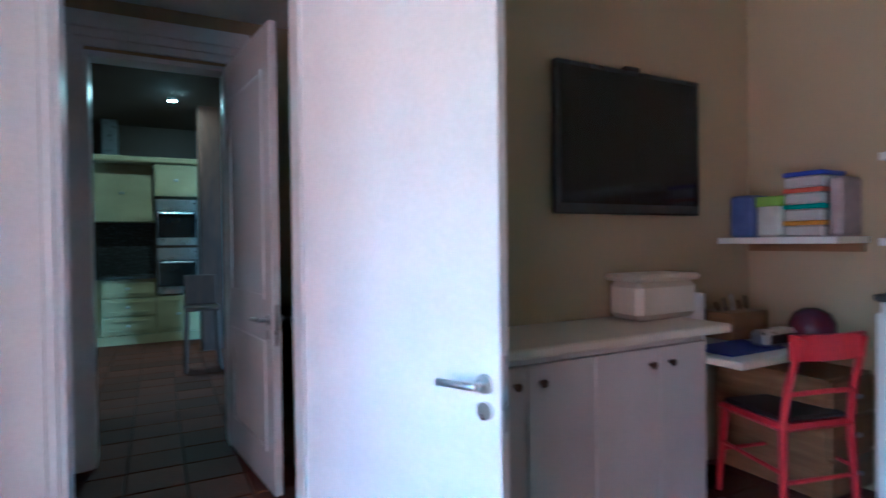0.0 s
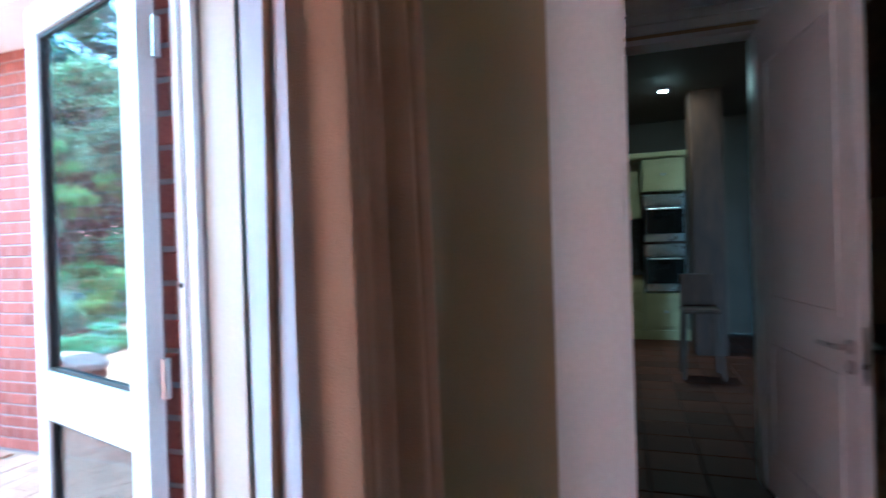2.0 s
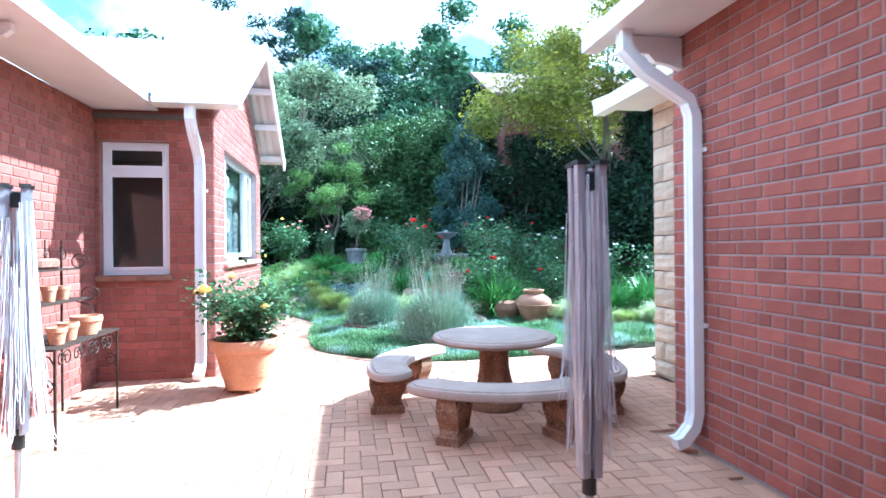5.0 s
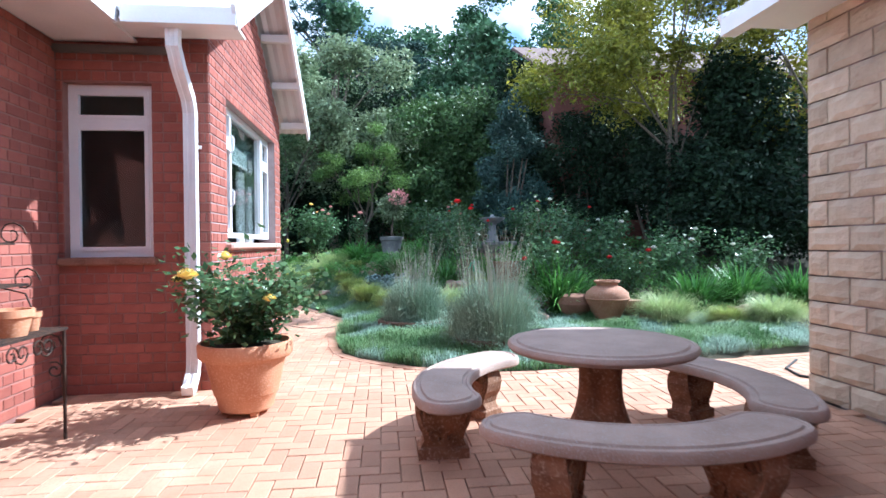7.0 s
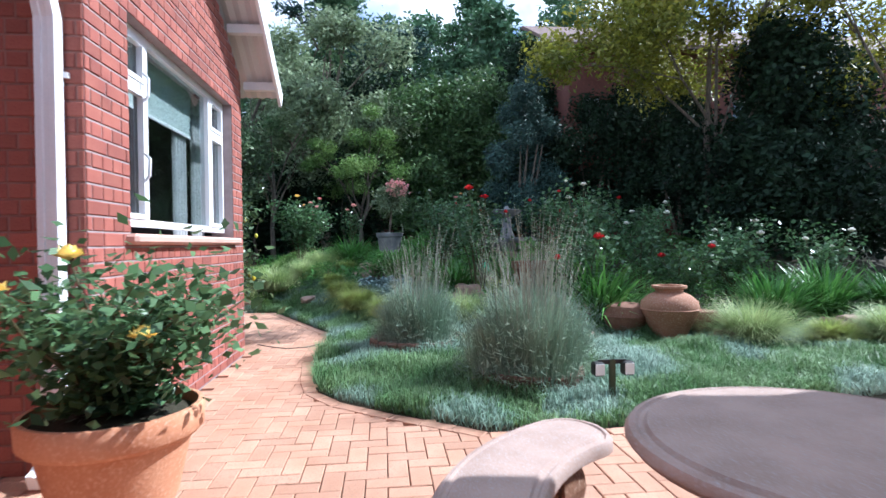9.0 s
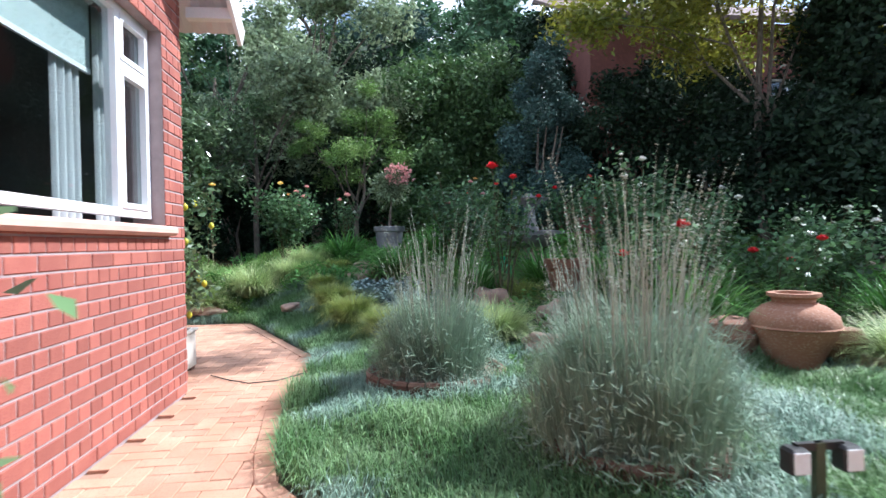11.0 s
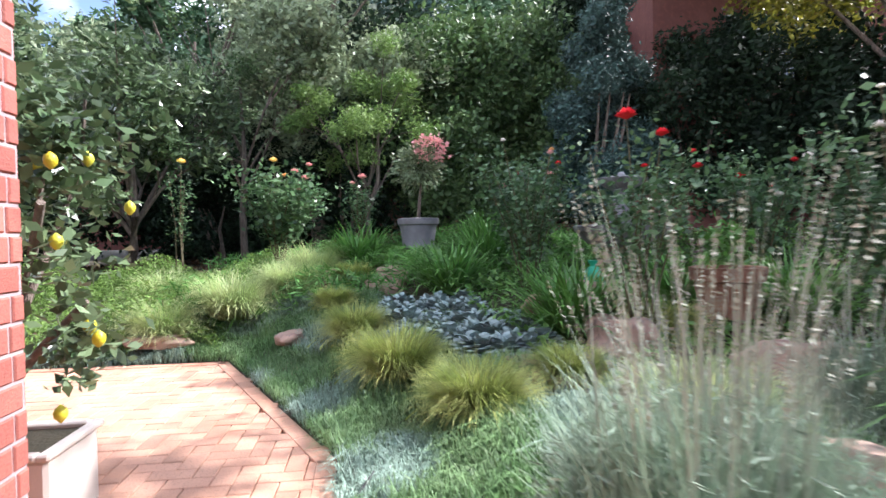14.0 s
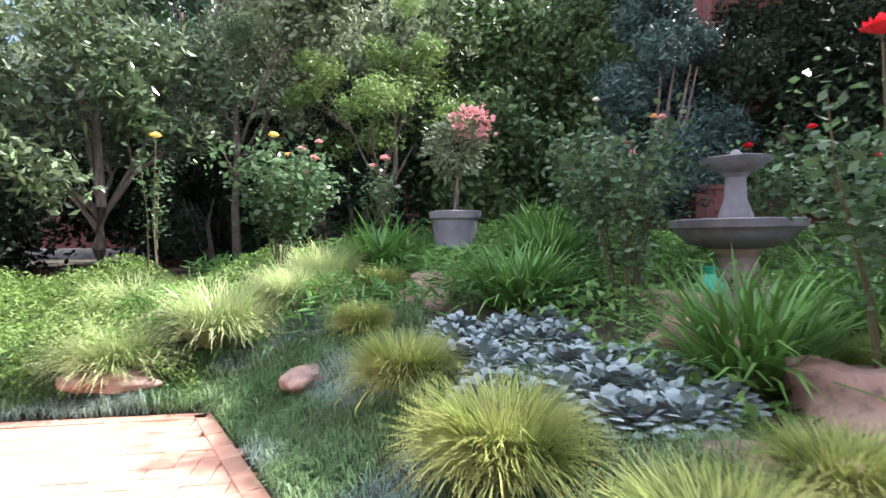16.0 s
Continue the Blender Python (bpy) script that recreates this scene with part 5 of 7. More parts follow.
rose_bush((*POT, G + 0.51), 0.58, 0.54, 3300, [(0.24, -0.34, 0.55, "yellow", 0.075), (0.1, -0.12, 0.68, "yellow", 0.055), (0.3, 0.24, 0.38, "yellow", 0.05), (0.2, -0.42, 0.52, "yellow", 0.045), (-0.1, 0.36, 0.42, "white", 0.03)],
          "rose with yellow blooms growing in the terracotta pot", 5, 0.06, 18, 0.05)

# wrought iron plant stand with its pots
PS = (-6.97, -1.05)
stand = thing("plant_stand", "rusty wrought iron plant stand with three tiers against the brick wall", "plant stand", (*PS, G))


def spiral(c, r, a0, turns, plane, flip=1):
    q = []
    for i in range(13):
        t = i / 12
        a, k = a0 + flip * turns * 2 * math.pi * t, r * (1 - 0.75 * t)
        u, v = k * math.cos(a), k * math.sin(a)
        q.append((c[0] + u, c[1], c[2] + v) if plane == "xz" else (c[0], c[1] + u, c[2] + v))
    return q


for x in (-0.54, 0.54):
    part("leg", Shape().bar((x, 0.21, 0), (x, 0.21, 0.735), 0.016, 0.016), IRON, stand)
    part("leg", Shape().bar((x, -0.25, 0), (x, -0.25, 1.5), 0.016, 0.016), IRON, stand)
    sc = Shape()
    sc.tube(spiral((x, 0.12, 0.63), 0.08, 0, 1.4, "yz"), 0.006, 5).tube(spiral((x, 0.15, 0.46), 0.06, 2, 1.3, "yz", -1), 0.006, 5)
    sc.tube(spiral((x, -0.02, 1.06), 0.09, 0, 1.3, "yz"), 0.006, 5).tube(spiral((x, -0.1, 1.36), 0.09, 0, 1.3, "yz"), 0.006, 5)
    sc.tube([(x, 0.05, 0.78), (x, -0.02, 0.97), (x, -0.2, 1.02)], 0.006, 5)
    part("side_scroll", sc, IRON, stand)
for z, y0, y1 in ((0.735, -0.25, 0.22), (1.03, -0.25, -0.02), (1.3, -0.25, -0.1)):
    fr_ = Shape()
    fr_.bar((-0.56, y0, z), (0.56, y0, z), 0.016, 0.016).bar((-0.56, y1, z), (0.56, y1, z), 0.016, 0.016).bar((-0.56, y0, z), (-0.56, y1, z), 0.016, 0.016).bar((0.56, y0, z), (0.56, y1, z), 0.016, 0.016)
    tier = part("tier", fr_, IRON, stand)
    for k in range(int((y1 - y0) / 0.03)):
        y = y0 + 0.02 + k * 0.03
        part("slat", Shape().box(-0.55, 0.55, y, y + 0.014, z - 0.002, z + 0.008), IRON, tier)
for x in (-0.36, -0.12, 0.12, 0.36):
    part("apron_scroll", Shape().tube(spiral((x, 0.21, 0.65), 0.07, 0, 1.4, "xz", 1 if x > 0 else -1), 0.006, 5).tube(spiral((x + 0.09, 0.21, 0.65), 0.06, math.pi, 1.3, "xz", -1), 0.006, 5), IRON, stand)
crest = Shape()
for x in (-0.54, -0.27, 0.0, 0.27, 0.54):
    crest.tube(spiral((x - 0.04, -0.25, 1.42), 0.06, 0, 1.3, "xz"), 0.006, 5)
    crest.bar((x, -0.25, 1.3), (x, -0.25, 1.56), 0.01, 0.01)
part("crest", crest, IRON, stand)


def flower_pot(x, y, z, r, h, label="small terracotta flower pot on the plant stand"):
    s = Shape().lathe([(r * 0.68, 0), (r * 0.9, h * 0.7), (r * 1.0, h * 0.72), (r * 1.02, h), (r * 0.9, h), (r * 0.85, h * 0.75), (0.005, h * 0.72)], 20)
    return solo("flower_pot", s, TERRA, label, "plant pot", (PS[0] + x, PS[1] + y, G + z), 0, "pots on the plant stand", smooth=True)


for x, y, z, r, h in ((-0.42, 0.08, 0.744, 0.06, 0.12), (-0.2, 0.1, 0.744, 0.12, 0.16), (0.1, 0.1, 0.744, 0.075, 0.14), (0.32, 0.12, 0.744, 0.07, 0.13), (-0.3, -0.13, 1.039, 0.06, 0.12), (-0.08, -0.13, 1.039, 0.06, 0.13), (0.3, -0.14, 1.039, 0.06, 0.12)):
    flower_pot(x, y, z, r, h)
solo("trough", Shape().box(-0.16, 0.16, -0.05, 0.05, 0, 0.09, 0.02), TERRA_DULL, "small clay trough on the top tier of the stand", "plant pot", (PS[0] - 0.1, PS[1] - 0.17, G + 1.309))

# folded rotary clothes dryers
DRY_ARM = surface("brushed_grey_aluminium", (0.42, 0.41, 0.44), (0.52, 0.5, 0.54), scale=8, rough=0.4, bump=0.03, metal=0.6)
LINE = surface("grey_plastic_line", (0.6, 0.58, 0.62), (0.7, 0.68, 0.72), scale=10, rough=0.6, bump=0)


def rotary_dryer(at, turn, label, seed, loose=0.0):
    g = random.Random(seed)
    d = thing("rotary_dryer", label, "clothes dryer", at, turn, group="folded rotary dryers")
    part("pole", Shape().tube([(0, 0, 0), (0, 0, 1.78)], 0.019, 14), DRY_ARM, d, "", True)
    part("hub", Shape().tube([(0, 0, 0.36), (0, 0, 0.47)], 0.032, 14), BLACK, d, "dark plastic hub", True)
    part("collar", Shape().box(-0.03, 0.03, -0.028, 0.028, 1.7, 1.79, 0.008), BLACK, d, "black top collar")
    for k in range(4):
        a = math.pi / 2 * k + 0.5
        x, y = 0.062 * math.cos(a), 0.062 * math.sin(a)
        arm = part("arm", Shape().bar((x * 0.6, y * 0.6, 0.44), (x * 1.1, y * 1.1, 1.81), 0.038, 0.028), DRY_ARM, d)
        part("cap", Shape().box(x * 1.1 - 0.025, x * 1.1 + 0.025, y * 1.1 - 0.025, y * 1.1 + 0.025, 1.81, 1.83), BLACK, arm)
    for i in range(46):
        a = 2 * math.pi * g.random()
        r0, r1 = 0.07 + 0.02 * g.random(), 0.08 + 0.05 * g.random() + loose * g.random()
        zt, zb = 1.15 + 0.62 * g.random(), 0.48 + 0.5 * g.random() - 0.25 * (loose > 0.1)
        b2 = a + 0.5 * g.random()
        pts = []
        for j in range(9):
            t = j / 8
            bulge = math.sin(t * math.pi)
            aa = a + (b2 - a) * t
            rr = r0 + (r1 - r0) * bulge
            zz = zt - (zt - zb) * (1 - (2 * t - 1) ** 4)
            pts.append((rr * math.cos(aa), rr * math.sin(aa), zz))
        part("line", Shape().tube(pts, 0.0022, 4), LINE, d)
    return d


rotary_dryer((-4.3, 2.33, G), 10, "folded grey rotary clothes dryer standing in the paving", 3, 0.025)
rotary_dryer((-5.42, -0.54, G), 35, "folded rotary clothes dryer with loose hanging lines", 8, 0.16)

# ---- garden ----
GRASS = leafy("mondo_grass", (0.09, 0.19, 0.065), (0.19, 0.3, 0.135), rough=0.45, amount=0.4, trans=0.25, scale=1.6)
FESCUE = leafy("blue_grass", (0.2, 0.31, 0.23), (0.31, 0.42, 0.34), rough=0.5, amount=0.3, trans=0.2)
LAVENDER = leafy("lavender_leaf", (0.2, 0.29, 0.2), (0.31, 0.4, 0.3), rough=0.7, amount=0.3, trans=0.2)
LAV_STALK = leafy("lavender_stalk", (0.24, 0.26, 0.2), (0.33, 0.34, 0.27), rough=0.8, amount=0.25, trans=0.15)
YELLOW_GRASS = leafy("golden_sedge", (0.2, 0.29, 0.05), (0.46, 0.49, 0.17), rough=0.5, amount=0.5, trans=0.3, scale=3)
PALE_GRASS = leafy("variegated_sedge", (0.25, 0.36, 0.13), (0.5, 0.56, 0.28), rough=0.5, amount=0.35, trans=0.3, scale=3)
STRAP = leafy("strap_leaf", (0.075, 0.213, 0.044), (0.150, 0.325, 0.075), rough=0.35, amount=0.35, trans=0.25)
SUCC = surface("blue_grey_succulent", (0.19, 0.265, 0.25), (0.3, 0.385, 0.36), scale=9, rough=0.6, bump=0, random_by="island", amount=0.2)
BED_LEAF = leafy("bed_foliage", (0.072, 0.174, 0.036), (0.145, 0.275, 0.072), rough=0.5, amount=0.5)
# near-black green holds the deep shade of the rear hedges and evergreens
HEDGE = leafy("shaded_hedge_leaf", (0.011, 0.026, 0.014), (0.024, 0.050, 0.022), rough=0.7, amount=0.4, trans=0.15)
HEDGE_MID = leafy("green_hedge_leaf", (0.05, 0.105, 0.036), (0.105, 0.175, 0.06), rough=0.5, amount=0.4, trans=0.2)
CYPRESS = leafy("blue_cypress_leaf", (0.036, 0.078, 0.068), (0.072, 0.13, 0.11), rough=0.6, amount=0.35, trans=0.1)
OLIVE = leafy("grey_green_leaf", (0.172, 0.230, 0.127), (0.287, 0.356, 0.207), rough=0.55, amount=0.4, trans=0.25)
BROAD = leafy("broad_glossy_leaf", (0.06, 0.105, 0.045), (0.14, 0.2, 0.1), rough=0.3, amount=0.45, trans=0.2)
FEATHER = leafy("feathery_leaf", (0.112, 0.213, 0.050), (0.200, 0.312, 0.088), rough=0.5, amount=0.35, trans=0.3)
GOLDEN = leafy("yellow_green_leaf", (0.14, 0.165, 0.022), (0.27, 0.25, 0.034), rough=0.45, amount=0.4, trans=0.4)
FAR_LEAF = leafy("far_tree_leaf", (0.061, 0.135, 0.068), (0.121, 0.209, 0.108), rough=0.6, amount=0.4, trans=0.15, scale=0.4)


def on_ground(xy):
    return np.array([(x, y, ground_z(x, y) + (0.05 * noise.noise((x * 0.8, y * 0.8, 0)) if x < -10 and edge_distance(x, y) > 0.5 else 0)) for x, y in xy])


def bed_points(n, x0, x1, y0, y1, seed, holes=(), inset=0.02):
    g = np.random.default_rng(seed)
    out = []
    while len(out) < n:
        x, y = g.uniform(x0, x1), g.uniform(y0, y1)
        if paved(x + inset * 0, y - inset) or paved(x + inset, y):
            continue
        if any((x - hx) ** 2 + (y - hy) ** 2 < hr * hr for hx, hy, hr in holes):
            continue
        out.append((x, y))
    return out


RINGS = [(-11.52, 1.72, 0.5), (-9.98, 2.56, 0.42)]
# carpet of dark grass between path and shrubs, in three patches
lawn = bed_points(105000, -13.6, -8.9, 0.5, 6.6, 11, RINGS)
lawn = [p for p in lawn if p[0] > -9.0 - 2.6 or p[1] < 2.9 + 0.3 * math.sin(3 * p[0])]
edge_strip = bed_points(62000, -16.6, -12.6, -2.6, 2.6, 12)
edge_strip = [p for p in edge_strip if p[1] < 2.3 + (-p[0] - 13.4) * -0.45 + 0.2 * math.sin(4 * p[0])]
P = on_ground(lawn + edge_strip)
blue = np.array([noise.noise((p[0] * 1.3, p[1] * 1.3, 5)) for p in P]) > 0.1
mound = 1 + 0.75 * np.array([noise.noise((p[0] * 2.3, p[1] * 2.3, 9)) for p in P])
for nm, sel, mt, ln in (("ground_cover_grass", ~blue, GRASS, 0.15), ("blue_ground_cover", blue, FESCUE, 0.14)):
    v, f = blades(P[sel] - np.array((0, 0, 0.01)), ln * mound[sel], 0.006, 0.9, 21, 0.7)
    solo(nm, pydata(nm, v, f), mt, "dense dark green grass carpet along the path" if mt is GRASS else "blue-grey tufted grass among the carpet", "ground cover", kind="stuff")


def lavender(at, r, h, label, seed, spikes=120, n=3800):
    g = np.random.default_rng(seed)
    t = thing("lavender_bush", label, "lavender", at, group="lavender bushes")
    d = g.normal(size=(n, 3))
    d[:, 2] = np.abs(d[:, 2])
    d /= np.linalg.norm(d, axis=1)[:, None]
    q = d * (0.25 + 0.5 * np.sqrt(g.random(n)))[:, None] * (0.88 + 0.2 * np.sin(4 * np.arctan2(d[:, 1], d[:, 0]) + seed))[:, None]
    roots = q * np.array((r * 0.95, r * 0.95, h * 0.62))
    v, f = blades(roots, h * 0.42 * (0.7 + 0.5 * g.random(n)), 0.006, 0.5, seed, 0.15, away=np.array((0.0, 0.0)))
    e = d * (0.6 + 0.42 * g.random(n))[:, None] * np.array((r * 0.9, r * 0.9, h * 0.78)) + np.array((0, 0, 0.03))
    part("foliage", merged("foliage", [(v, f), leaves(e, 0.06, 0.1, 0.0, seed + 1)]), LAVENDER, t, "grey-green narrow foliage")
    m = spikes
    a, k = g.random(m) * 2 * math.pi, np.sqrt(g.random(m)) * r * 0.5
    rt = np.stack([k * np.cos(a), k * np.sin(a), np.full(m, h * 0.35)], 1)
    v, f = blades(rt, h * 1.02 * (0.7 + 0.4 * g.random(m)), 0.006, 0.2, seed + 2, 0.12, away=np.array((0.0, 0.0)))
    tips = v.reshape(-1, 6, 3)[:, 4]
    base = v.reshape(-1, 6, 3)[:, 2]
    q = np.concatenate([base + (tips - base) * s for s in np.linspace(0.5, 1.0, 10)])
    part("flower_stalk", merged("flower_stalk", [(v, f), leaves(q, 0.017, 0.55, 0.0, seed + 3)]), LAV_STALK, t, "dry grey flower stalks")["kind"] = "stuff"
    return t


lavender((-11.52, 1.72, 0.0), 0.62, 0.78, "round grey-green lavender bush in a terracotta ring", 31, 150, 5200)
lavender((-9.98, 2.56, -0.02), 0.72, 0.88, "wide grey-green lavender bush in a terracotta ring", 32, 210, 6800)
lavender((-12.6, 3.3, 0.05), 0.4, 0.6, "small lavender bush among the rocks", 33, 50, 1500)


EDGING = surface("mossy_brown_edging_clay", (0.11, 0.06, 0.042), (0.19, 0.11, 0.078), scale=7, rough=0.95, bump=0.4, c3=(0.1, 0.1, 0.06))


def edging_ring(at, r, label):
    t = thing("edging_ring", label, "garden edging", at, group="edging rings")
    n = 26
    for i in range(n):
        a0, a1 = 2 * math.pi * i / n + 0.012, 2 * math.pi * (i + 1) / n - 0.012
        s = Shape()
        s.rings([[(q * math.cos(a), q * math.sin(a), z) for q, z in ((r - 0.03, -0.05), (r + 0.03, -0.05), (r + 0.034, 0.045), (r + 0.015, 0.065), (r - 0.015, 0.065), (r - 0.034, 0.045))] for a in (a0, (a0 + a1) / 2, a1)])
        part("edging_tile", s, EDGING, t)
    part("mulch", Shape().lathe([(r - 0.02, -0.03), (r - 0.02, 0.015), (0.01, 0.03)], 24), GRAVEL, t, "brown gravel mulch")
    return t


edging_ring((-11.52, 1.72, 0.0), 0.5, "low terracotta edging ring with gravel round the lavender")
edging_ring((-9.98, 2.56, -0.02), 0.42, "low terracotta edging ring round the wide lavender")
g_ = np.random.default_rng(5)
a_, k_ = g_.random(1400) * 2 * math.pi, np.sqrt(g_.random(1400)) * 0.46
cs = np.stack([-11.52 + k_ * np.cos(a_), 1.72 + k_ * np.sin(a_), np.full(1400, 0.035)], 1)
solo("gravel", merged("gravel", [leaves(cs, 0.022, 0.8, 0.6, 6)]), GRAVEL, "loose brown gravel inside the ring", "gravel", kind="stuff")


def arching(roots, length, width, first, bend, away, seed):
    """Blades of four quads that rise and then arch over; first and bend: angles from upright at the root and gained towards the tip."""
    r = np.random.default_rng(seed)
    n = len(roots)
    a = np.arctan2(roots[:, 1] - away[1], roots[:, 0] - away[0]) + r.normal(size=n) * 0.7
    d = np.stack([np.cos(a), np.sin(a)], 1)
    side = np.stack([-d[:, 1], d[:, 0], np.zeros(n)], 1)
    p, rows = roots.copy(), []
    for i, w in enumerate((0.8, 1.0, 0.9, 0.6, 0.08)):
        rows += [p - side * (width * w / 2), p + side * (width * w / 2)]
        th = first + bend * ((i + 0.5) / 4) ** 1.4
        step = length / 4
        p = p + np.concatenate([d * (np.sin(th) * step)[:, None], (np.cos(th) * step)[:, None]], 1)
    v = np.stack(rows, 1).reshape(-1, 3)
    k = np.arange(n)[:, None] * 10
    return v, np.concatenate([k + np.array([q, q + 1, q + 3, q + 2]) for q in (0, 2, 4, 6)], 0)


def tuft(at, r, h, n, material, label, seed, width=0.009, lean=1.25, droop=0.85):
    g = np.random.default_rng(seed)
    a, k = g.random(n) * 2 * math.pi, np.sqrt(g.random(n)) * r * 0.34
    roots = np.stack([k * np.cos(a), k * np.sin(a), np.full(n, -0.02)], 1)
    length = np.hypot(r, h) * (0.5 + 0.42 * g.random(n))
    first = 0.05 + 0.45 * lean * g.random(n) * (0.4 + k / (r * 0.34))
    v, f = arching(roots, length, width, first, droop * (0.7 + 1.7 * g.random(n)), (0.0, 0.0), seed + 300)
    v[:, 2] = np.maximum(v[:, 2], -0.01 + 0.03 * g.random(len(v)))
    return solo("grass_tuft", pydata("grass_tuft", v, f), material, label, "ornamental grass", (at[0], at[1], ground_z(at[0], at[1]) if len(at) < 3 else at[2]), 0, "grass tufts")


GT, PTF, ST_ = "golden sedge tuft with arching blades in the bed", "pale green variegated sedge tuft in the bed", "clump of glossy green strap leaves"
for i, (x, y, r, h) in enumerate(((-15.05, 0.66, 0.42, 0.36), (-14.05, 0.98, 0.45, 0.44), (-13.22, 1.4, 0.4, 0.42), (-13.52, 2.06, 0.32, 0.3), (-17.2, 0.55, 0.35, 0.3), (-10.75, 6.0, 0.32, 0.34), (-11.1, 7.2, 0.35, 0.34), (-14.25, 3.1, 0.42, 0.42), (-16.1, 0.4, 0.3, 0.28))):
    tuft((x, y), r * 0.95, h * 0.82, 3600, YELLOW_GRASS, GT, 50 + i, 0.0062)
for i, (x, y, r, h) in enumerate(((-16.5, -0.75, 0.45, 0.34), (-16.9, -0.2, 0.4, 0.3), (-16.2, -1.4, 0.4, 0.3), (-17.6, 0.0, 0.42, 0.34), (-12.6, 2.4, 0.35, 0.3), (-10.9, 5.2, 0.4, 0.32), (-10.6, 6.6, 0.35, 0.3), (-17.0, -1.6, 0.4, 0.32))):
    tuft((x, y), r * 1.35, h * 1.4, 2700, PALE_GRASS, PTF, 70 + i, 0.007)
for i, (x, y, r, h) in enumerate(((-12.15, 4.05, 0.6, 0.8), (-12.0, 6.3, 0.5, 0.6), (-12.3, 7.3, 0.5, 0.62), (-12.1, 8.2, 0.5, 0.6), (-11.6, 9.0, 0.5, 0.6), (-14.6, 2.52, 0.55, 0.55), (-16.3, 1.7, 0.5, 0.45), (-15.0, 3.7, 0.55, 0.6), (-17.3, 2.3, 0.5, 0.5), (-18.0, 0.6, 0.5, 0.5), (-14.5, 4.5, 0.5, 0.6), (-18.4, 2.6, 0.5, 0.5))):
    tuft((x, y), r * 1.3, h * 1.3, 380, STRAP, ST_, 90 + i, 0.03, 1.5, 0.7)


def succulent_patch(points, seed):
    g = random.Random(seed)
    for i, (x, y, r) in enumerate(points):
        s = Shape()
        for k in range(34):
            a, q = k * 2.4 + 0.2 * g.random(), r * math.sqrt((k + 0.5) / 34)
            el = 0.15 + 1.05 * (1 - q / r) + 0.15 * g.random()
            c = Vector((q * math.cos(a) * 0.55, q * math.sin(a) * 0.55, 0.02 + 0.08 * (1 - q / r)))
            d = Vector((math.cos(a) * math.cos(el), math.sin(a) * math.cos(el), math.sin(el)))
            t = Vector((-math.sin(a), math.cos(a), 0))
            up = d.cross(t) * -1
            l, w = r * (0.42 + 0.1 * g.random()), r * 0.23
            tip = up * 0.05 * l
            s.add([tuple(c), tuple(c + d * l * 0.45 + t * w + tip), tuple(c + d * l * 0.8 + t * w * 0.85 + tip * 2), tuple(c + d * l + tip * 4), tuple(c + d * l * 0.8 - t * w * 0.85 + tip * 2),
                   tuple(c + d * l * 0.45 - t * w + tip), tuple(c + d * l * 0.6 - up * 0.06 * l)],
                  [(0, 1, 6), (1, 2, 6), (2, 3, 6), (3, 4, 6), (4, 5, 6), (5, 0, 6)])
        z = ground_z(x, y) + 0.03
        solo("succulent", s, SUCC, "blue-grey rosette succulent in the bed", "succulent", (x, y, z), g.random() * 360, "rosette succulents")


sp = random.Random(4)
succulent_patch([(-15.05 + sp.uniform(-0.75, 0.65), 1.36 + sp.uniform(-0.45, 0.45), sp.uniform(0.13, 0.21)) for _ in range(58)]
                + [(-14.42 + sp.uniform(-0.45, 0.4), 1.8 + sp.uniform(-0.3, 0.32), sp.uniform(0.14, 0.22)) for _ in range(30)], 9)


def rock(at, size, seed, label="weathered pinkish field rock in the bed", turn=0):
    me = bpy.data.meshes.new("rock")
    bm = bmesh.new()
    bmesh.ops.create_icosphere(bm, subdivisions=4, radius=1)
    for v in bm.verts:
        n = noise.noise(v.co * 1.1 + Vector((seed, 0, 0))) * 0.55 + noise.noise(v.co * 3.1 + Vector((0, seed, 0))) * 0.14 + noise.noise(v.co * 9 + Vector((0, 0, seed))) * 0.03
        v.co *= 1 + n
        v.co.z = max(min(v.co.z, 0.72 + 0.12 * noise.noise(v.co * 2)), -0.5)
        v.co = Vector((v.co.x * size[0], v.co.y * size[1], (v.co.z + 0.35) * size[2]))
    bm.to_mesh(me)
    bm.free()
    me.shade_smooth()
    return solo("rock", me, ROCK, label, "rock", at, turn, "garden rocks")


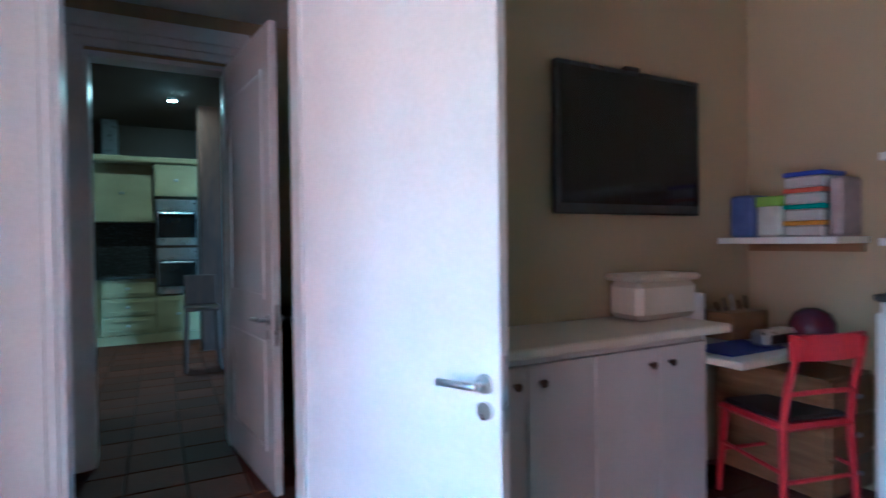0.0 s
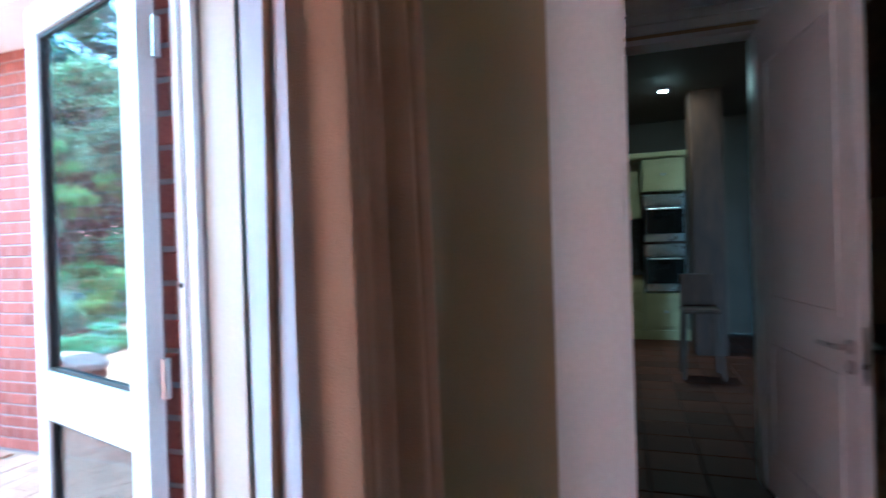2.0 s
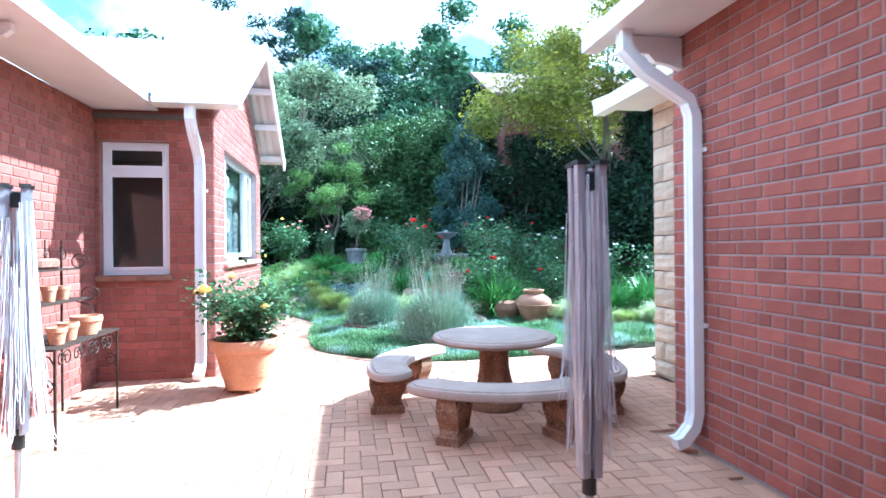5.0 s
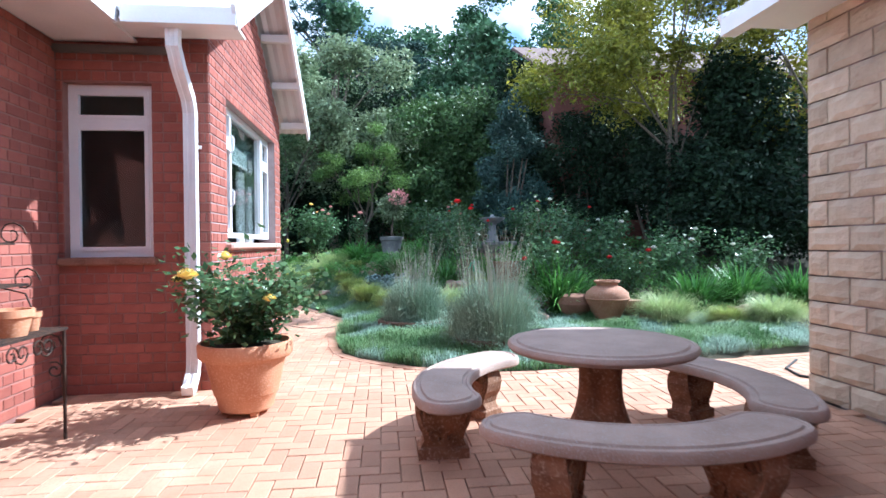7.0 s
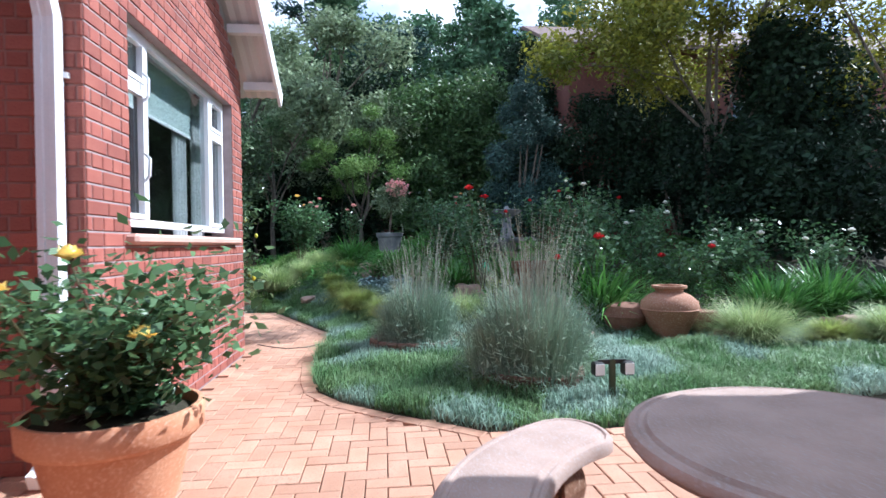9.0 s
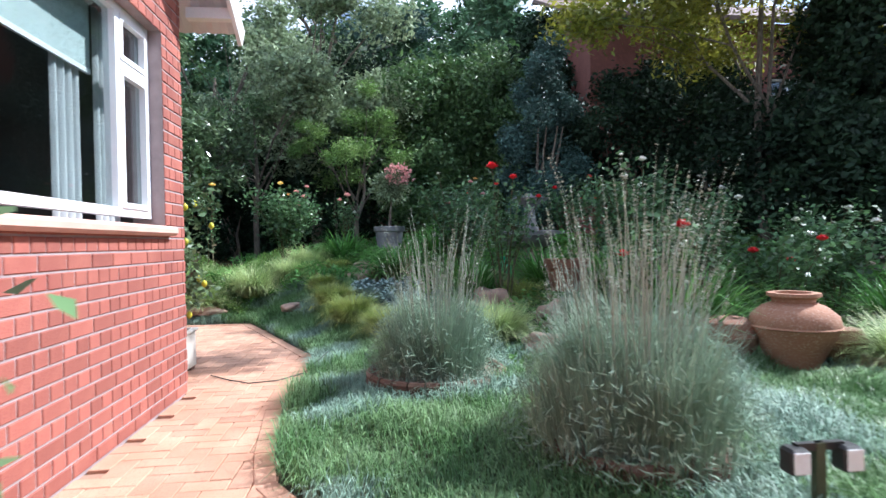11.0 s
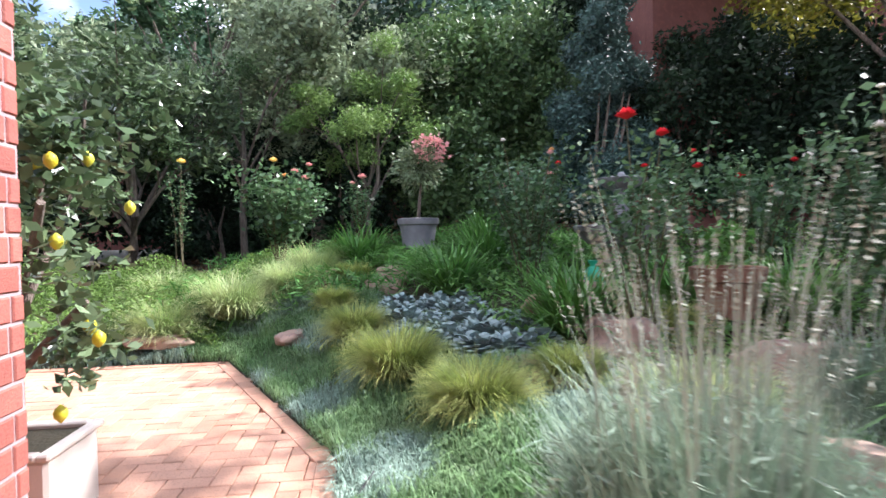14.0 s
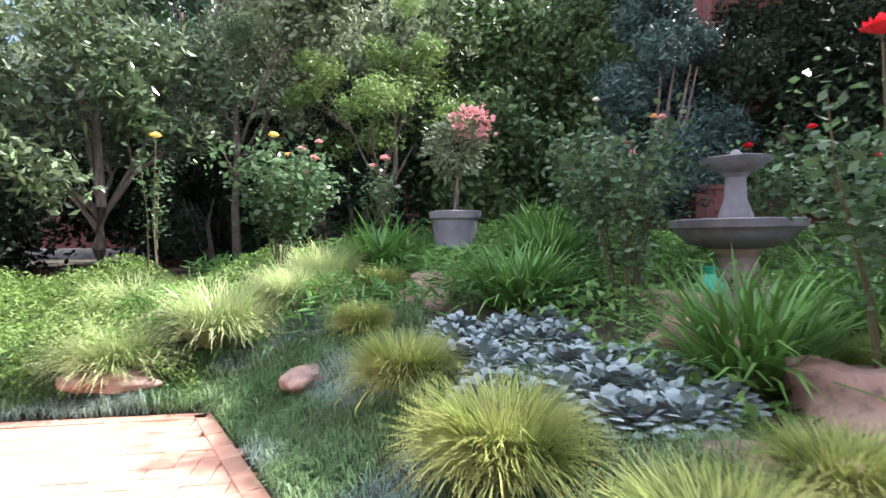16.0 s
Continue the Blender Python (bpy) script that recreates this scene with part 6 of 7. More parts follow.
for i, (x, y, z, sx, sy, sz, tn) in enumerate(((-12.05, 2.75, -0.02, 0.3, 0.17, 0.2, 30), (-11.75, 3.45, -0.02, 0.36, 0.24, 0.11, 10), (-12.3, 3.75, 0.05, 0.5, 0.28, 0.25, -20), (-14.1, 2.65, 0.1, 0.34, 0.26, 0.3, 15),
                                               (-14.9, 2.6, 0.2, 0.4, 0.25, 0.3, 60), (-13.6, 1.95, 0.05, 0.35, 0.22, 0.16, 70), (-15.6, 0.0, 0.05, 0.22, 0.14, 0.1, 0), (-15.0, 0.1, -0.1, 0.2, 0.1, 0.05, 20),
                                               (-15.3, 0.45, 0.0, 0.2, 0.14, 0.1, 0), (-16.0, -1.35, 0.0, 0.35, 0.2, 0.1, 80), (-17.0, 1.0, 0.42, 0.45, 0.3, 0.25, 0), (-17.4, 0.2, 0.45, 0.4, 0.2, 0.2, 30), (-15.9, 3.0, 0.3, 0.5, 0.3, 0.25, 0),
                                               (-13.2, 3.4, 0.05, 0.35, 0.3, 0.3, 40), (-15.4, 3.3, 0.25, 0.5, 0.25, 0.2, 0), (-11.0, 5.0, -0.03, 0.25, 0.18, 0.14, 0), (-11.3, 6.7, -0.03, 0.3, 0.2, 0.18, 0))):
    rock((x, y, z), (sx, sy, sz), i * 3.7 + 1, turn=tn)

# urn lying among the leaves, with a broken jar behind
urn = thing("urn", "squat weathered terracotta urn standing in the bed", "urn", (-11.3, 4.52, 0.0))
part("body", Shape().lathe([(0.17, 0.0), (0.18, 0.03), (0.25, 0.17), (0.31, 0.3), (0.315, 0.33), (0.3, 0.4), (0.22, 0.47), (0.15, 0.5), (0.15, 0.53), (0.185, 0.55), (0.185, 0.575), (0.13, 0.575), (0.12, 0.5), (0.02, 0.45)], 40), TERRA_URN, urn, "", True)
part("band", Shape().lathe([(0.312, 0.305), (0.325, 0.315), (0.312, 0.33)], 40), TERRA_URN, urn, "", True)
solo("clay_jar", Shape().lathe([(0.12, 0.0), (0.22, 0.12), (0.25, 0.22), (0.2, 0.33), (0.14, 0.36), (0.02, 0.34)], 28), TERRA_DULL, "dull clay jar half hidden behind the urn", "jar", (-11.55, 4.12, 0.0), smooth=True)
solo("clay_jar", Shape().lathe([(0.1, 0.0), (0.18, 0.1), (0.2, 0.18), (0.15, 0.27), (0.02, 0.28)], 28), TERRA_DULL, "dull clay jar leaning beside the urn", "jar", (-11.35, 4.95, 0.0), smooth=True)

# twin garden spotlights on a stake
sl = thing("garden_spotlight", "twin garden spotlights on a green stake in the grass", "spotlight", (-9.3, 2.98, -0.08))
part("stake", Shape().box(-0.015, 0.015, -0.02, 0.02, 0, 0.3), surface("olive_plastic", (0.05, 0.06, 0.03), (0.08, 0.09, 0.05), rough=0.6), sl)
part("crossbar", Shape().box(-0.012, 0.012, -0.1, 0.1, 0.27, 0.3), BLACK, sl)
for y in (-0.11, 0.11):
    h_ = part("lamp_head", Shape().box(-0.03, 0.05, y - 0.04, y + 0.04, 0.19, 0.29, 0.012), BLACK, sl)
    part("lens", Shape().box(0.05, 0.054, y - 0.033, y + 0.033, 0.2, 0.28), WHITE, h_, "pale lens")

# rusty tub with a seedling, grey planter with a flowering standard, fountain
tub = thing("plant_tub", "rust-brown clay tub with a young plant", "plant pot", (-14.35, 3.75, 0.35))
part("tub", Shape().lathe([(0.2, 0), (0.26, 0.3), (0.29, 0.31), (0.3, 0.42), (0.27, 0.42), (0.25, 0.34), (0.02, 0.33)], 32), TERRA_DULL, tub, "", True)
part("leaves", merged("leaves", [leaves(ball(220, (0, 0, 0.62), 0.24, 3), 0.08, 0.6, 0.3, 4)]), STRAP, tub)
gp = thing("grey_planter", "round grey cast planter in the bed", "plant pot", (-18.4, 1.5, 0.88))
part("body", Shape().lathe([(0.22, 0), (0.25, 0.03), (0.24, 0.06), (0.28, 0.36), (0.31, 0.38), (0.32, 0.46), (0.29, 0.47), (0.27, 0.4), (0.02, 0.4)], 32), GREYPOT, gp, "", True)
sh = thing("flowering_shrub", "round shrub with pale pink flowers in the grey planter", "shrub", (-18.4, 1.5, 1.28))
part("trunk", Shape().tube([(0, 0, 0), (0.03, 0.02, 0.3), (0.0, 0.05, 0.6)], [0.03, 0.025, 0.015], 8), BARK, sh)
part("crown", merged("crown", [leaves(ball(2400, (0, 0.02, 0.85), 0.5, 8, 0.9, 0.4), 0.07, 0.5, 0.2, 8)]), OLIVE, sh)
part("blossom", merged("blossom", [leaves(ball(420, (0.12, 0.2, 1.1), 0.34, 9, 0.8, 0.6), 0.055, 0.9, 0.3, 9)]), PETALS["pink"], sh, "pale pink flowers")["kind"] = "stuff"
fo = thing("fountain", "grey two-tier cast stone garden fountain", "fountain", (-16.6, 3.9, 0.42))
part("base", Shape().lathe([(0.4, 0.0), (0.4, 0.1), (0.3, 0.14), (0.22, 0.25), (0.18, 0.4), (0.22, 0.48)], 32), CAST, fo, "", True)
part("basin", Shape().lathe([(0.22, 0.48), (0.42, 0.53), (0.52, 0.62), (0.54, 0.66), (0.58, 0.68), (0.6, 0.75), (0.55, 0.76), (0.5, 0.66), (0.02, 0.62)], 40), GREYPOT, fo, "", True)
part("column", Shape().lathe([(0.16, 0.62), (0.15, 0.8), (0.1, 0.95), (0.09, 1.15), (0.13, 1.2)], 24), GREYPOT, fo, "", True)
part("bowl", Shape().lathe([(0.1, 1.18), (0.22, 1.24), (0.3, 1.3), (0.32, 1.33), (0.28, 1.34), (0.02, 1.28)], 32), GREYPOT, fo, "", True)
part("finial", Shape().lathe([(0.08, 1.28), (0.09, 1.33), (0.05, 1.38), (0.03, 1.41), (0.005, 1.42)], 20), GREYPOT, fo, "", True)
bag = Shape().lathe([(0.1, 0.0), (0.16, 0.04), (0.17, 0.14), (0.12, 0.24), (0.05, 0.3), (0.07, 0.36)], 18, sx=1.0, sy=0.8)
bag.v = [(x + 0.03 * noise.noise((x * 9, y * 9, z * 9)), y + 0.03 * noise.noise((x * 8, y * 8 + 4, z * 8)), z) for x, y, z in bag.v]
solo("bag", bag, surface("green_plastic_bag", (0.01, 0.3, 0.16), (0.02, 0.4, 0.22), scale=9, rough=0.4, bump=0.4, fine=30), "bright green plastic bag standing by the fountain", "bag", (-16.2, 3.35, 0.4), smooth=True)

# lemon tree in its pale trough at the corner of the wing
bx = thing("planter_trough", "cream square planter trough with a timber lip", "planter", (-12.58, -0.66, G))
part("body", Shape().box(-0.2, 0.2, -0.22, 0.22, 0.03, 0.36, 0.015), CREAM, bx)
part("lip", Shape().box(-0.22, 0.22, -0.24, -0.19, 0.36, 0.39, 0.008).box(-0.22, 0.22, 0.19, 0.24, 0.36, 0.39, 0.008).box(-0.22, -0.17, -0.19, 0.19, 0.36, 0.39, 0.008).box(0.17, 0.22, -0.19, 0.19, 0.36, 0.39, 0.008), CREAM, bx)
part("soil", Shape().box(-0.18, 0.18, -0.2, 0.2, 0.3, 0.365), SOIL, bx)
for a, b in ((-0.15, -0.16), (0.15, -0.16), (-0.15, 0.16), (0.15, 0.16)):
    part("foot", Shape().box(a - 0.04, a + 0.04, b - 0.04, b + 0.04, 0, 0.03), TERRA_DULL, bx)
lt = thing("lemon_tree", "young lemon tree with yellow fruit growing from the trough", "lemon tree", (-12.68, -0.78, G + 0.35))
tr = Shape()
for q in ([(0, 0, 0), (0.05, 0.06, 0.4), (0.1, 0.2, 0.8), (0.15, 0.3, 1.25)], [(0.02, 0.02, 0.2), (0.2, 0.3, 0.45), (0.3, 0.5, 0.62)], [(0.05, 0.06, 0.4), (-0.15, 0.12, 0.8), (-0.2, 0.25, 1.2), (-0.15, 0.3, 1.5)], [(0.1, 0.2, 0.8), (0.3, 0.35, 1.0)]):
    tr.tube(q, [0.02 - 0.004 * i for i in range(len(q))], 6)
part("trunk", tr, BARK, lt)
lp = np.concatenate([ball(190, c, r, 20 + i, 1.0, 0.2) for i, (c, r) in enumerate((((0.1, 0.25, 1.1), 0.36), ((0.2, 0.35, 0.75), 0.34), ((0.0, 0.2, 1.4), 0.3), ((0.25, 0.45, 0.45), 0.25), ((-0.2, 0.3, 1.3), 0.3), ((0.2, 0.3, 1.25), 0.26)))])
part("leaves", merged("leaves", [leaves(lp, 0.07, 0.5, 0.2, 22)]), BROAD, lt)
LEMON = surface("lemon_peel", (0.55, 0.45, 0.02), (0.5, 0.55, 0.06), scale=7, rough=0.4, bump=0.3, fine=120)
for i, (x, y, z) in enumerate(((0.36, 0.42, 1.15), (0.2, 0.28, 1.16), (0.28, 0.5, 0.52), (0.34, 0.56, 0.48), (0.3, 0.4, 0.85), (0.05, 0.4, 1.2), (0.4, 0.45, 0.22), (-0.1, 0.5, 1.0))):
    part("lemon", Shape().lathe([(0.003, -0.034), (0.01, -0.028), (0.022, -0.013), (0.024, 0.004), (0.019, 0.019), (0.008, 0.028), (0.002, 0.033)], 12, x, y), LEMON, lt, "", True).location.z = z

# garden hose across the path
solo("garden_hose", Shape().tube([(-12.4, -0.2, G + 0.012), (-12.2, 0.0, G + 0.012), (-12.05, 0.2, G + 0.013), (-12.1, 0.42, G + 0.012), (-12.3, 0.62, G + 0.02), (-12.6, 0.8, 0.0)], 0.005, 6), BLACK, "thin dark irrigation hose lying over the path", "hose")
solo("garden_hose", Shape().tube([(-8.95, 5.6, G + 0.012), (-8.6, 5.2, G + 0.012), (-8.3, 5.1, G + 0.012), (-8.12, 5.3, G + 0.012)], 0.012, 6), BLACK, "dark hose lying on the paving by the stone wall", "hose")

# rose bushes of the beds
RB = "leafy rose bush with %s blooms in the bed"
rose_bush((-16.1, 2.55, 0.36), 1.65, 0.62, 1900, [(0.1, -0.3, 1.75, "white", 0.03), (-0.2, 0.35, 1.7, "apricot", 0.035), (0.2, 0.2, 1.6, "pink", 0.04)], "tall rose bush with few fading blooms in the bed", 101, 0.066, 9)
rose_bush((-14.05, 2.85, 0.12), 1.65, 0.55, 1150, [(0.05, -0.15, 1.82, "red", 0.075), (0.1, 0.1, 1.68, "red", 0.055), (0.0, 0.45, 1.45, "red", 0.04)], RB % "red", 102, 0.062, 9, 0.45)
rose_bush((-13.3, 4.3, 0.1), 1.7, 0.6, 1700, [(0.0, 0.0, 1.82, "white", 0.05), (0.05, -0.25, 1.62, "white", 0.05), (0.1, -0.3, 1.86, "white", 0.025)], RB % "white", 103, 0.075, 9)
rose_bush((-12.2, 3.85, 0.03), 1.2, 0.5, 1300, [(0.3, 0.1, 1.1, "red", 0.075), (0.1, -0.35, 0.85, "red", 0.06)], RB % "red", 104, 0.07, 8)
rose_bush((-18.4, -0.55, 0.75), 1.3, 0.7, 2400, [(0.1, -0.05, 1.46, "yellow", 0.06), (0.1, 0.25, 1.3, "pink", 0.06), (0.12, 0.4, 1.2, "pink", 0.06), (0.1, 0.3, 1.05, "pink", 0.07), (0.0, 0.1, 1.25, "apricot", 0.05), (0.05, 0.45, 1.4, "pink", 0.05)], RB % "pink and yellow", 105, 0.09, 11)
rose_bush((-18.4, -1.95, 0.7), 1.4, 0.15, 240, [(0, 0.05, 1.5, "yellow", 0.065)], "single tall rose stem with a yellow bloom", 106, 0.06, 3)
rose_bush((-18.6, 0.62, 0.85), 1.1, 0.3, 500, [(0, 0.05, 1.15, "pink", 0.07), (0.05, -0.1, 1.05, "pink", 0.05), (0.1, 0.2, 0.8, "white", 0.04)], RB % "pale pink", 107, 0.06, 5)
for i, (x, y, h, s, cols) in enumerate(((-15.4, 4.9, 1.5, 0.6, ("white", "red")), (-14.3, 5.7, 1.35, 0.6, ("white",)), (-13.0, 6.4, 1.1, 0.6, ("white",)), (-12.6, 5.4, 0.95, 0.5, ("red",)), (-14.2, 7.2, 1.2, 0.65, ("white",)), (-13.4, 8.2, 1.1, 0.6, ("white",)),
                                        (-17.4, 4.9, 1.5, 0.6, ("red",)), (-17.0, 6.1, 1.4, 0.6, ("red",)), (-16.0, 6.6, 1.4, 0.6, ("white",)), (-17.5, 2.9, 1.2, 0.5, ("pink",)), (-18.6, 3.4, 1.3, 0.5, ("red",)))):
    bl_ = [(0.25 - 0.2 * k, 0.3 * (-1) ** k, h * (1.0 - 0.12 * k), cols[k % len(cols)], 0.055) for k in range(3)]
    rose_bush((x, y, ground_z(x, y)), h, s, 1100, bl_, RB % " and ".join(cols), 120 + i, 0.08, 8)


# low mixed foliage that fills the beds
def fill(name, n, x0, x1, y0, y1, seed, size, material, label, high=0.3, wide=0.5, keep=None):
    g = np.random.default_rng(seed)
    pts = bed_points(n, x0, x1, y0, y1, seed, RINGS)
    if keep:
        pts = [p for p in pts if keep(*p)]
    Q = on_ground(pts)
    bump = np.array([max(0.15, 0.55 + 1.1 * noise.noise((p[0] * 1.0, p[1] * 1.0, seed))) for p in Q])
    Q[:, 2] += 0.02 + high * bump * g.random(len(Q))
    solo(name, merged(name, [leaves(Q, size, wide, 0.25, seed)]), material, label, "foliage", kind="stuff")


fill("bed_foliage", 38000, -19.5, -11.6, -2.2, 9.5, 41, 0.075, BED_LEAF, "low mixed green foliage filling the beds", 0.3, 0.45, lambda x, y: y > 2.4 - 0.2 * (-x - 11.6) and not (x > -13.5 and y < 2.2))
fill("herb_bed", 60000, -19.6, -15.85, -5.6, -0.75, 42, 0.05, leafy("herb_leaf", (0.11, 0.2, 0.04), (0.18, 0.3, 0.075), amount=0.4), "fine bright green herb bed", 0.5, 0.3)
fill("bed_grass_far", 16000, -19.8, -16.2, -1.5, 4.5, 43, 0.16, STRAP, "arching green leaves among the roses", 0.42, 0.12)
fill("leaf_litter", 9000, -27, -18.5, -9, 12, 44, 0.1, surface("dry_leaf", (0.1, 0.055, 0.03), (0.18, 0.11, 0.06), random_by="island", amount=0.4, rough=0.8, bump=0), "dry leaf litter under the trees", 0.05, 0.6)


# ---- trees, hedges and the houses beyond ----
def tree(name, at, height, spread, material, label, seed, n=9000, leaf=0.13, trunk=0.16, clear=0.3, clumps=26, width=0.45, squash=0.75, limbs=7, top=1.0, shell=0.25):
    g = np.random.default_rng(seed)
    t = thing(name, label, "tree", at)
    w = Shape()
    z0 = height * clear
    w.tube([(0, 0, -0.1), (0.05 * spread * g.normal(), 0.05 * spread * g.normal(), z0 * 0.6), (0.08 * spread * g.normal(), 0.08 * spread * g.normal(), z0 * 1.2), (0.1 * g.normal(), 0.1 * g.normal(), height * 0.8)], [trunk * 1.2, trunk, trunk * 0.75, trunk * 0.2], 9)
    ends = []
    for i in range(limbs):
        a = 2 * math.pi * i / limbs + g.random()
        r = spread * (0.5 + 0.4 * g.random())
        h0, h1 = z0 * (0.7 + 0.6 * g.random()), z0 + (height - z0) * (0.25 + 0.6 * g.random())
        p = [(0, 0, h0), (r * 0.4 * math.cos(a), r * 0.4 * math.sin(a), h0 + (h1 - h0) * 0.5), (r * math.cos(a + 0.2), r * math.sin(a + 0.2), h1)]
        w.tube(p, [trunk * 0.5, trunk * 0.32, trunk * 0.1], 6)
        for k in range(2):
            q = Vector(p[2]) + Vector(g.normal(size=3)) * spread * 0.25
            w.tube([p[1], tuple((Vector(p[1]) + q) / 2 + Vector((0, 0, 0.1))), tuple(q)], [trunk * 0.22, trunk * 0.14, trunk * 0.04], 5)
            ends.append(q)
        ends.append(Vector(p[2]))
    part("trunk", w, BARK, t, "", True)
    cs = []
    for i in range(clumps):
        if i < len(ends):
            c = np.array(ends[i])
        else:
            d = g.normal(size=3)
            d /= np.linalg.norm(d)
            d *= 0.35 + 0.6 * g.random()
            c = np.array((d[0] * spread * 0.85, d[1] * spread * 0.85, z0 + (height - z0) * (0.5 + 0.46 * d[2] * top)))
        cs.append(ball(n // clumps, c, spread * (0.2 + 0.2 * g.random()), seed * 7 + i, squash, shell))
    P = np.concatenate(cs)
    P = P[P[:, 2] > 0.05]
    part("crown", merged("crown", [leaves(P, leaf, width, 0.15, seed)]), material, t)
    return t


def shrub_mass(name, at, rx, ry, h, material, label, seed, n=9000, leaf=0.13, cone=0.0, width=0.5, clumps=24, low=0.0):
    """An evergreen clothed to the ground, with an uneven outline."""
    g = np.random.default_rng(seed)
    t = thing(name, label, "shrub", at)
    st = Shape()
    for k in range(4):
        a = g.random() * 6.28
        st.tube([(0.1 * math.cos(a), 0.1 * math.sin(a), -0.1), (0.25 * rx * math.cos(a), 0.25 * ry * math.sin(a), h * 0.3), (0.35 * rx * math.cos(a + 0.3), 0.35 * ry * math.sin(a + 0.3), h * 0.5)], [0.06, 0.04, 0.015], 6)
    part("stem", st, BARK, t)
    cs = []
    for i in range(clumps):
        u = (i + g.random()) / clumps
        a = g.random() * 2 * math.pi
        k = (1 - cone * u) * math.sqrt(max(0.05, 1 - (max(u - 0.35, 0) / 0.72) ** 2)) * (0.75 if i % 4 else 0.25)
        c = (rx * k * math.cos(a), ry * k * math.sin(a), low + (h - low) * (0.06 + 0.86 * u))
        cs.append(ball(n // clumps, c, min(rx, ry, h) * (0.34 + 0.22 * g.random()) * (1 - 0.45 * cone * u), seed * 11 + i, 1.0, 0.35))
    P = np.concatenate(cs)
    P = P[P[:, 2] > 0.03]
    part("foliage", merged("foliage", [leaves(P, leaf, width, 0.1, seed)]), material, t)
    return t


def gz(x, y):
    return ground_z(x, y)


tree("olive_tree", (-23.6, -0.4, gz(-23.6, 0)), 7.2, 3.4, OLIVE, "broad grey-green tree behind the rose beds", 201, 42000, 0.14, 0.2, 0.22, 34)
tree("olive_tree", (-25.5, -4.0, gz(-25, -4)), 7.4, 3.2, OLIVE, "broad grey-green tree behind the rose beds", 202, 34000, 0.15, 0.2, 0.22, 30)
tree("feathery_tree", (-21.3, 0.74, gz(-21.3, 0.74)), 3.7, 1.5, FEATHER, "small feathery light green tree", 203, 16000, 0.09, 0.06, 0.28, 30, 0.22)
tree("broadleaf_tree", (-20.2, -3.3, gz(-20.2, -3.3)), 4.6, 2.1, BROAD, "broad-leaved tree with pale glossy leaves and a forked trunk", 204, 11000, 0.16, 0.09, 0.2, 30, 0.35)
tree("broadleaf_tree", (-17.0, -4.6, gz(-17, -4.6)), 4.4, 1.9, BROAD, "broad-leaved tree with pale glossy leaves by the paved corner", 205, 9000, 0.15, 0.08, 0.2, 26, 0.35)
tree("thorn_tree", (-22.2, -1.9, gz(-22.2, -1.9)), 5.2, 2.2, HEDGE_MID, "thin dark-stemmed tree behind the roses", 206, 5000, 0.1, 0.07, 0.35, 26, 0.3)
tree("golden_tree", (-17.8, 9.3, gz(-17.8, 9.3)), 9.4, 3.8, GOLDEN, "yellow-green leaved tree with thin grey trunks", 207, 44000, 0.13, 0.09, 0.24, 50, 0.4)
tree("golden_tree", (-15.2, 11.6, gz(-15.2, 11.6)), 7.2, 3.2, GOLDEN, "yellow-green leaved tree reaching over the garden", 208, 20000, 0.13, 0.08, 0.4, 30, 0.4)
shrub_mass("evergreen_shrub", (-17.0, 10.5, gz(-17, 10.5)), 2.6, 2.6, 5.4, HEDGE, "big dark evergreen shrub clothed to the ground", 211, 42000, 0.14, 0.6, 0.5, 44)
shrub_mass("hedge_shrub", (-22.8, 2.4, gz(-22.8, 2.4)), 2.0, 2.0, 4.9, HEDGE_MID, "tall green hedge shrub behind the beds", 212, 34000, 0.14, 0, 0.5, 40)
shrub_mass("hedge_shrub", (-23.3, 4.6, gz(-23.3, 4.6)), 2.0, 2.1, 5.2, HEDGE_MID, "tall green hedge shrub behind the beds", 213, 34000, 0.14, 0, 0.5, 40)
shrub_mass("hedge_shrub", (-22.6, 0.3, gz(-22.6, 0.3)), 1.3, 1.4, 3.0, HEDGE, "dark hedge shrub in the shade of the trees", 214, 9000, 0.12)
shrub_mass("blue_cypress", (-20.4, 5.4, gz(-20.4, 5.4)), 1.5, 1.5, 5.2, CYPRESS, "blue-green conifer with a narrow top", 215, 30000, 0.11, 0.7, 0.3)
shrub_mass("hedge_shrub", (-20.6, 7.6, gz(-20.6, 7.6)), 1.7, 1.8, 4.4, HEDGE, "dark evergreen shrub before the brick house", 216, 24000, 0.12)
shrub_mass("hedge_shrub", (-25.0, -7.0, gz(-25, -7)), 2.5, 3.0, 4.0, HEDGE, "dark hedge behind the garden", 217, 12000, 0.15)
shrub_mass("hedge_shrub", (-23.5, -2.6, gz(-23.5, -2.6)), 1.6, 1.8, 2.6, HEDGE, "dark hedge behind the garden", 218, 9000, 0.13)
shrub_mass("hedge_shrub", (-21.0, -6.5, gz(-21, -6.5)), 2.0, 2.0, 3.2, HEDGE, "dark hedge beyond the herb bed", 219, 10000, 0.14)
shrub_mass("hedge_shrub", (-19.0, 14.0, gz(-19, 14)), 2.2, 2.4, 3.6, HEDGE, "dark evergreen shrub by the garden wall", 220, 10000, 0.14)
for i, (x, y, h, s) in enumerate(((-38, -6, 13, 5.5), (-40, 3, 13.5, 5.5), (-39, 11, 14, 6), (-46, -14, 15, 7), (-48, 7, 17, 7), (-44, 20, 15, 7), (-33, -13, 11, 5), (-34, 6.5, 10, 4))):
    tree("far_tree", (x, y, gz(x, y)), h, s, FAR_LEAF, "tall dark tree rising behind the garden", 230 + i, 30000, 0.36, 0.3, 0.12, 46, 0.5)
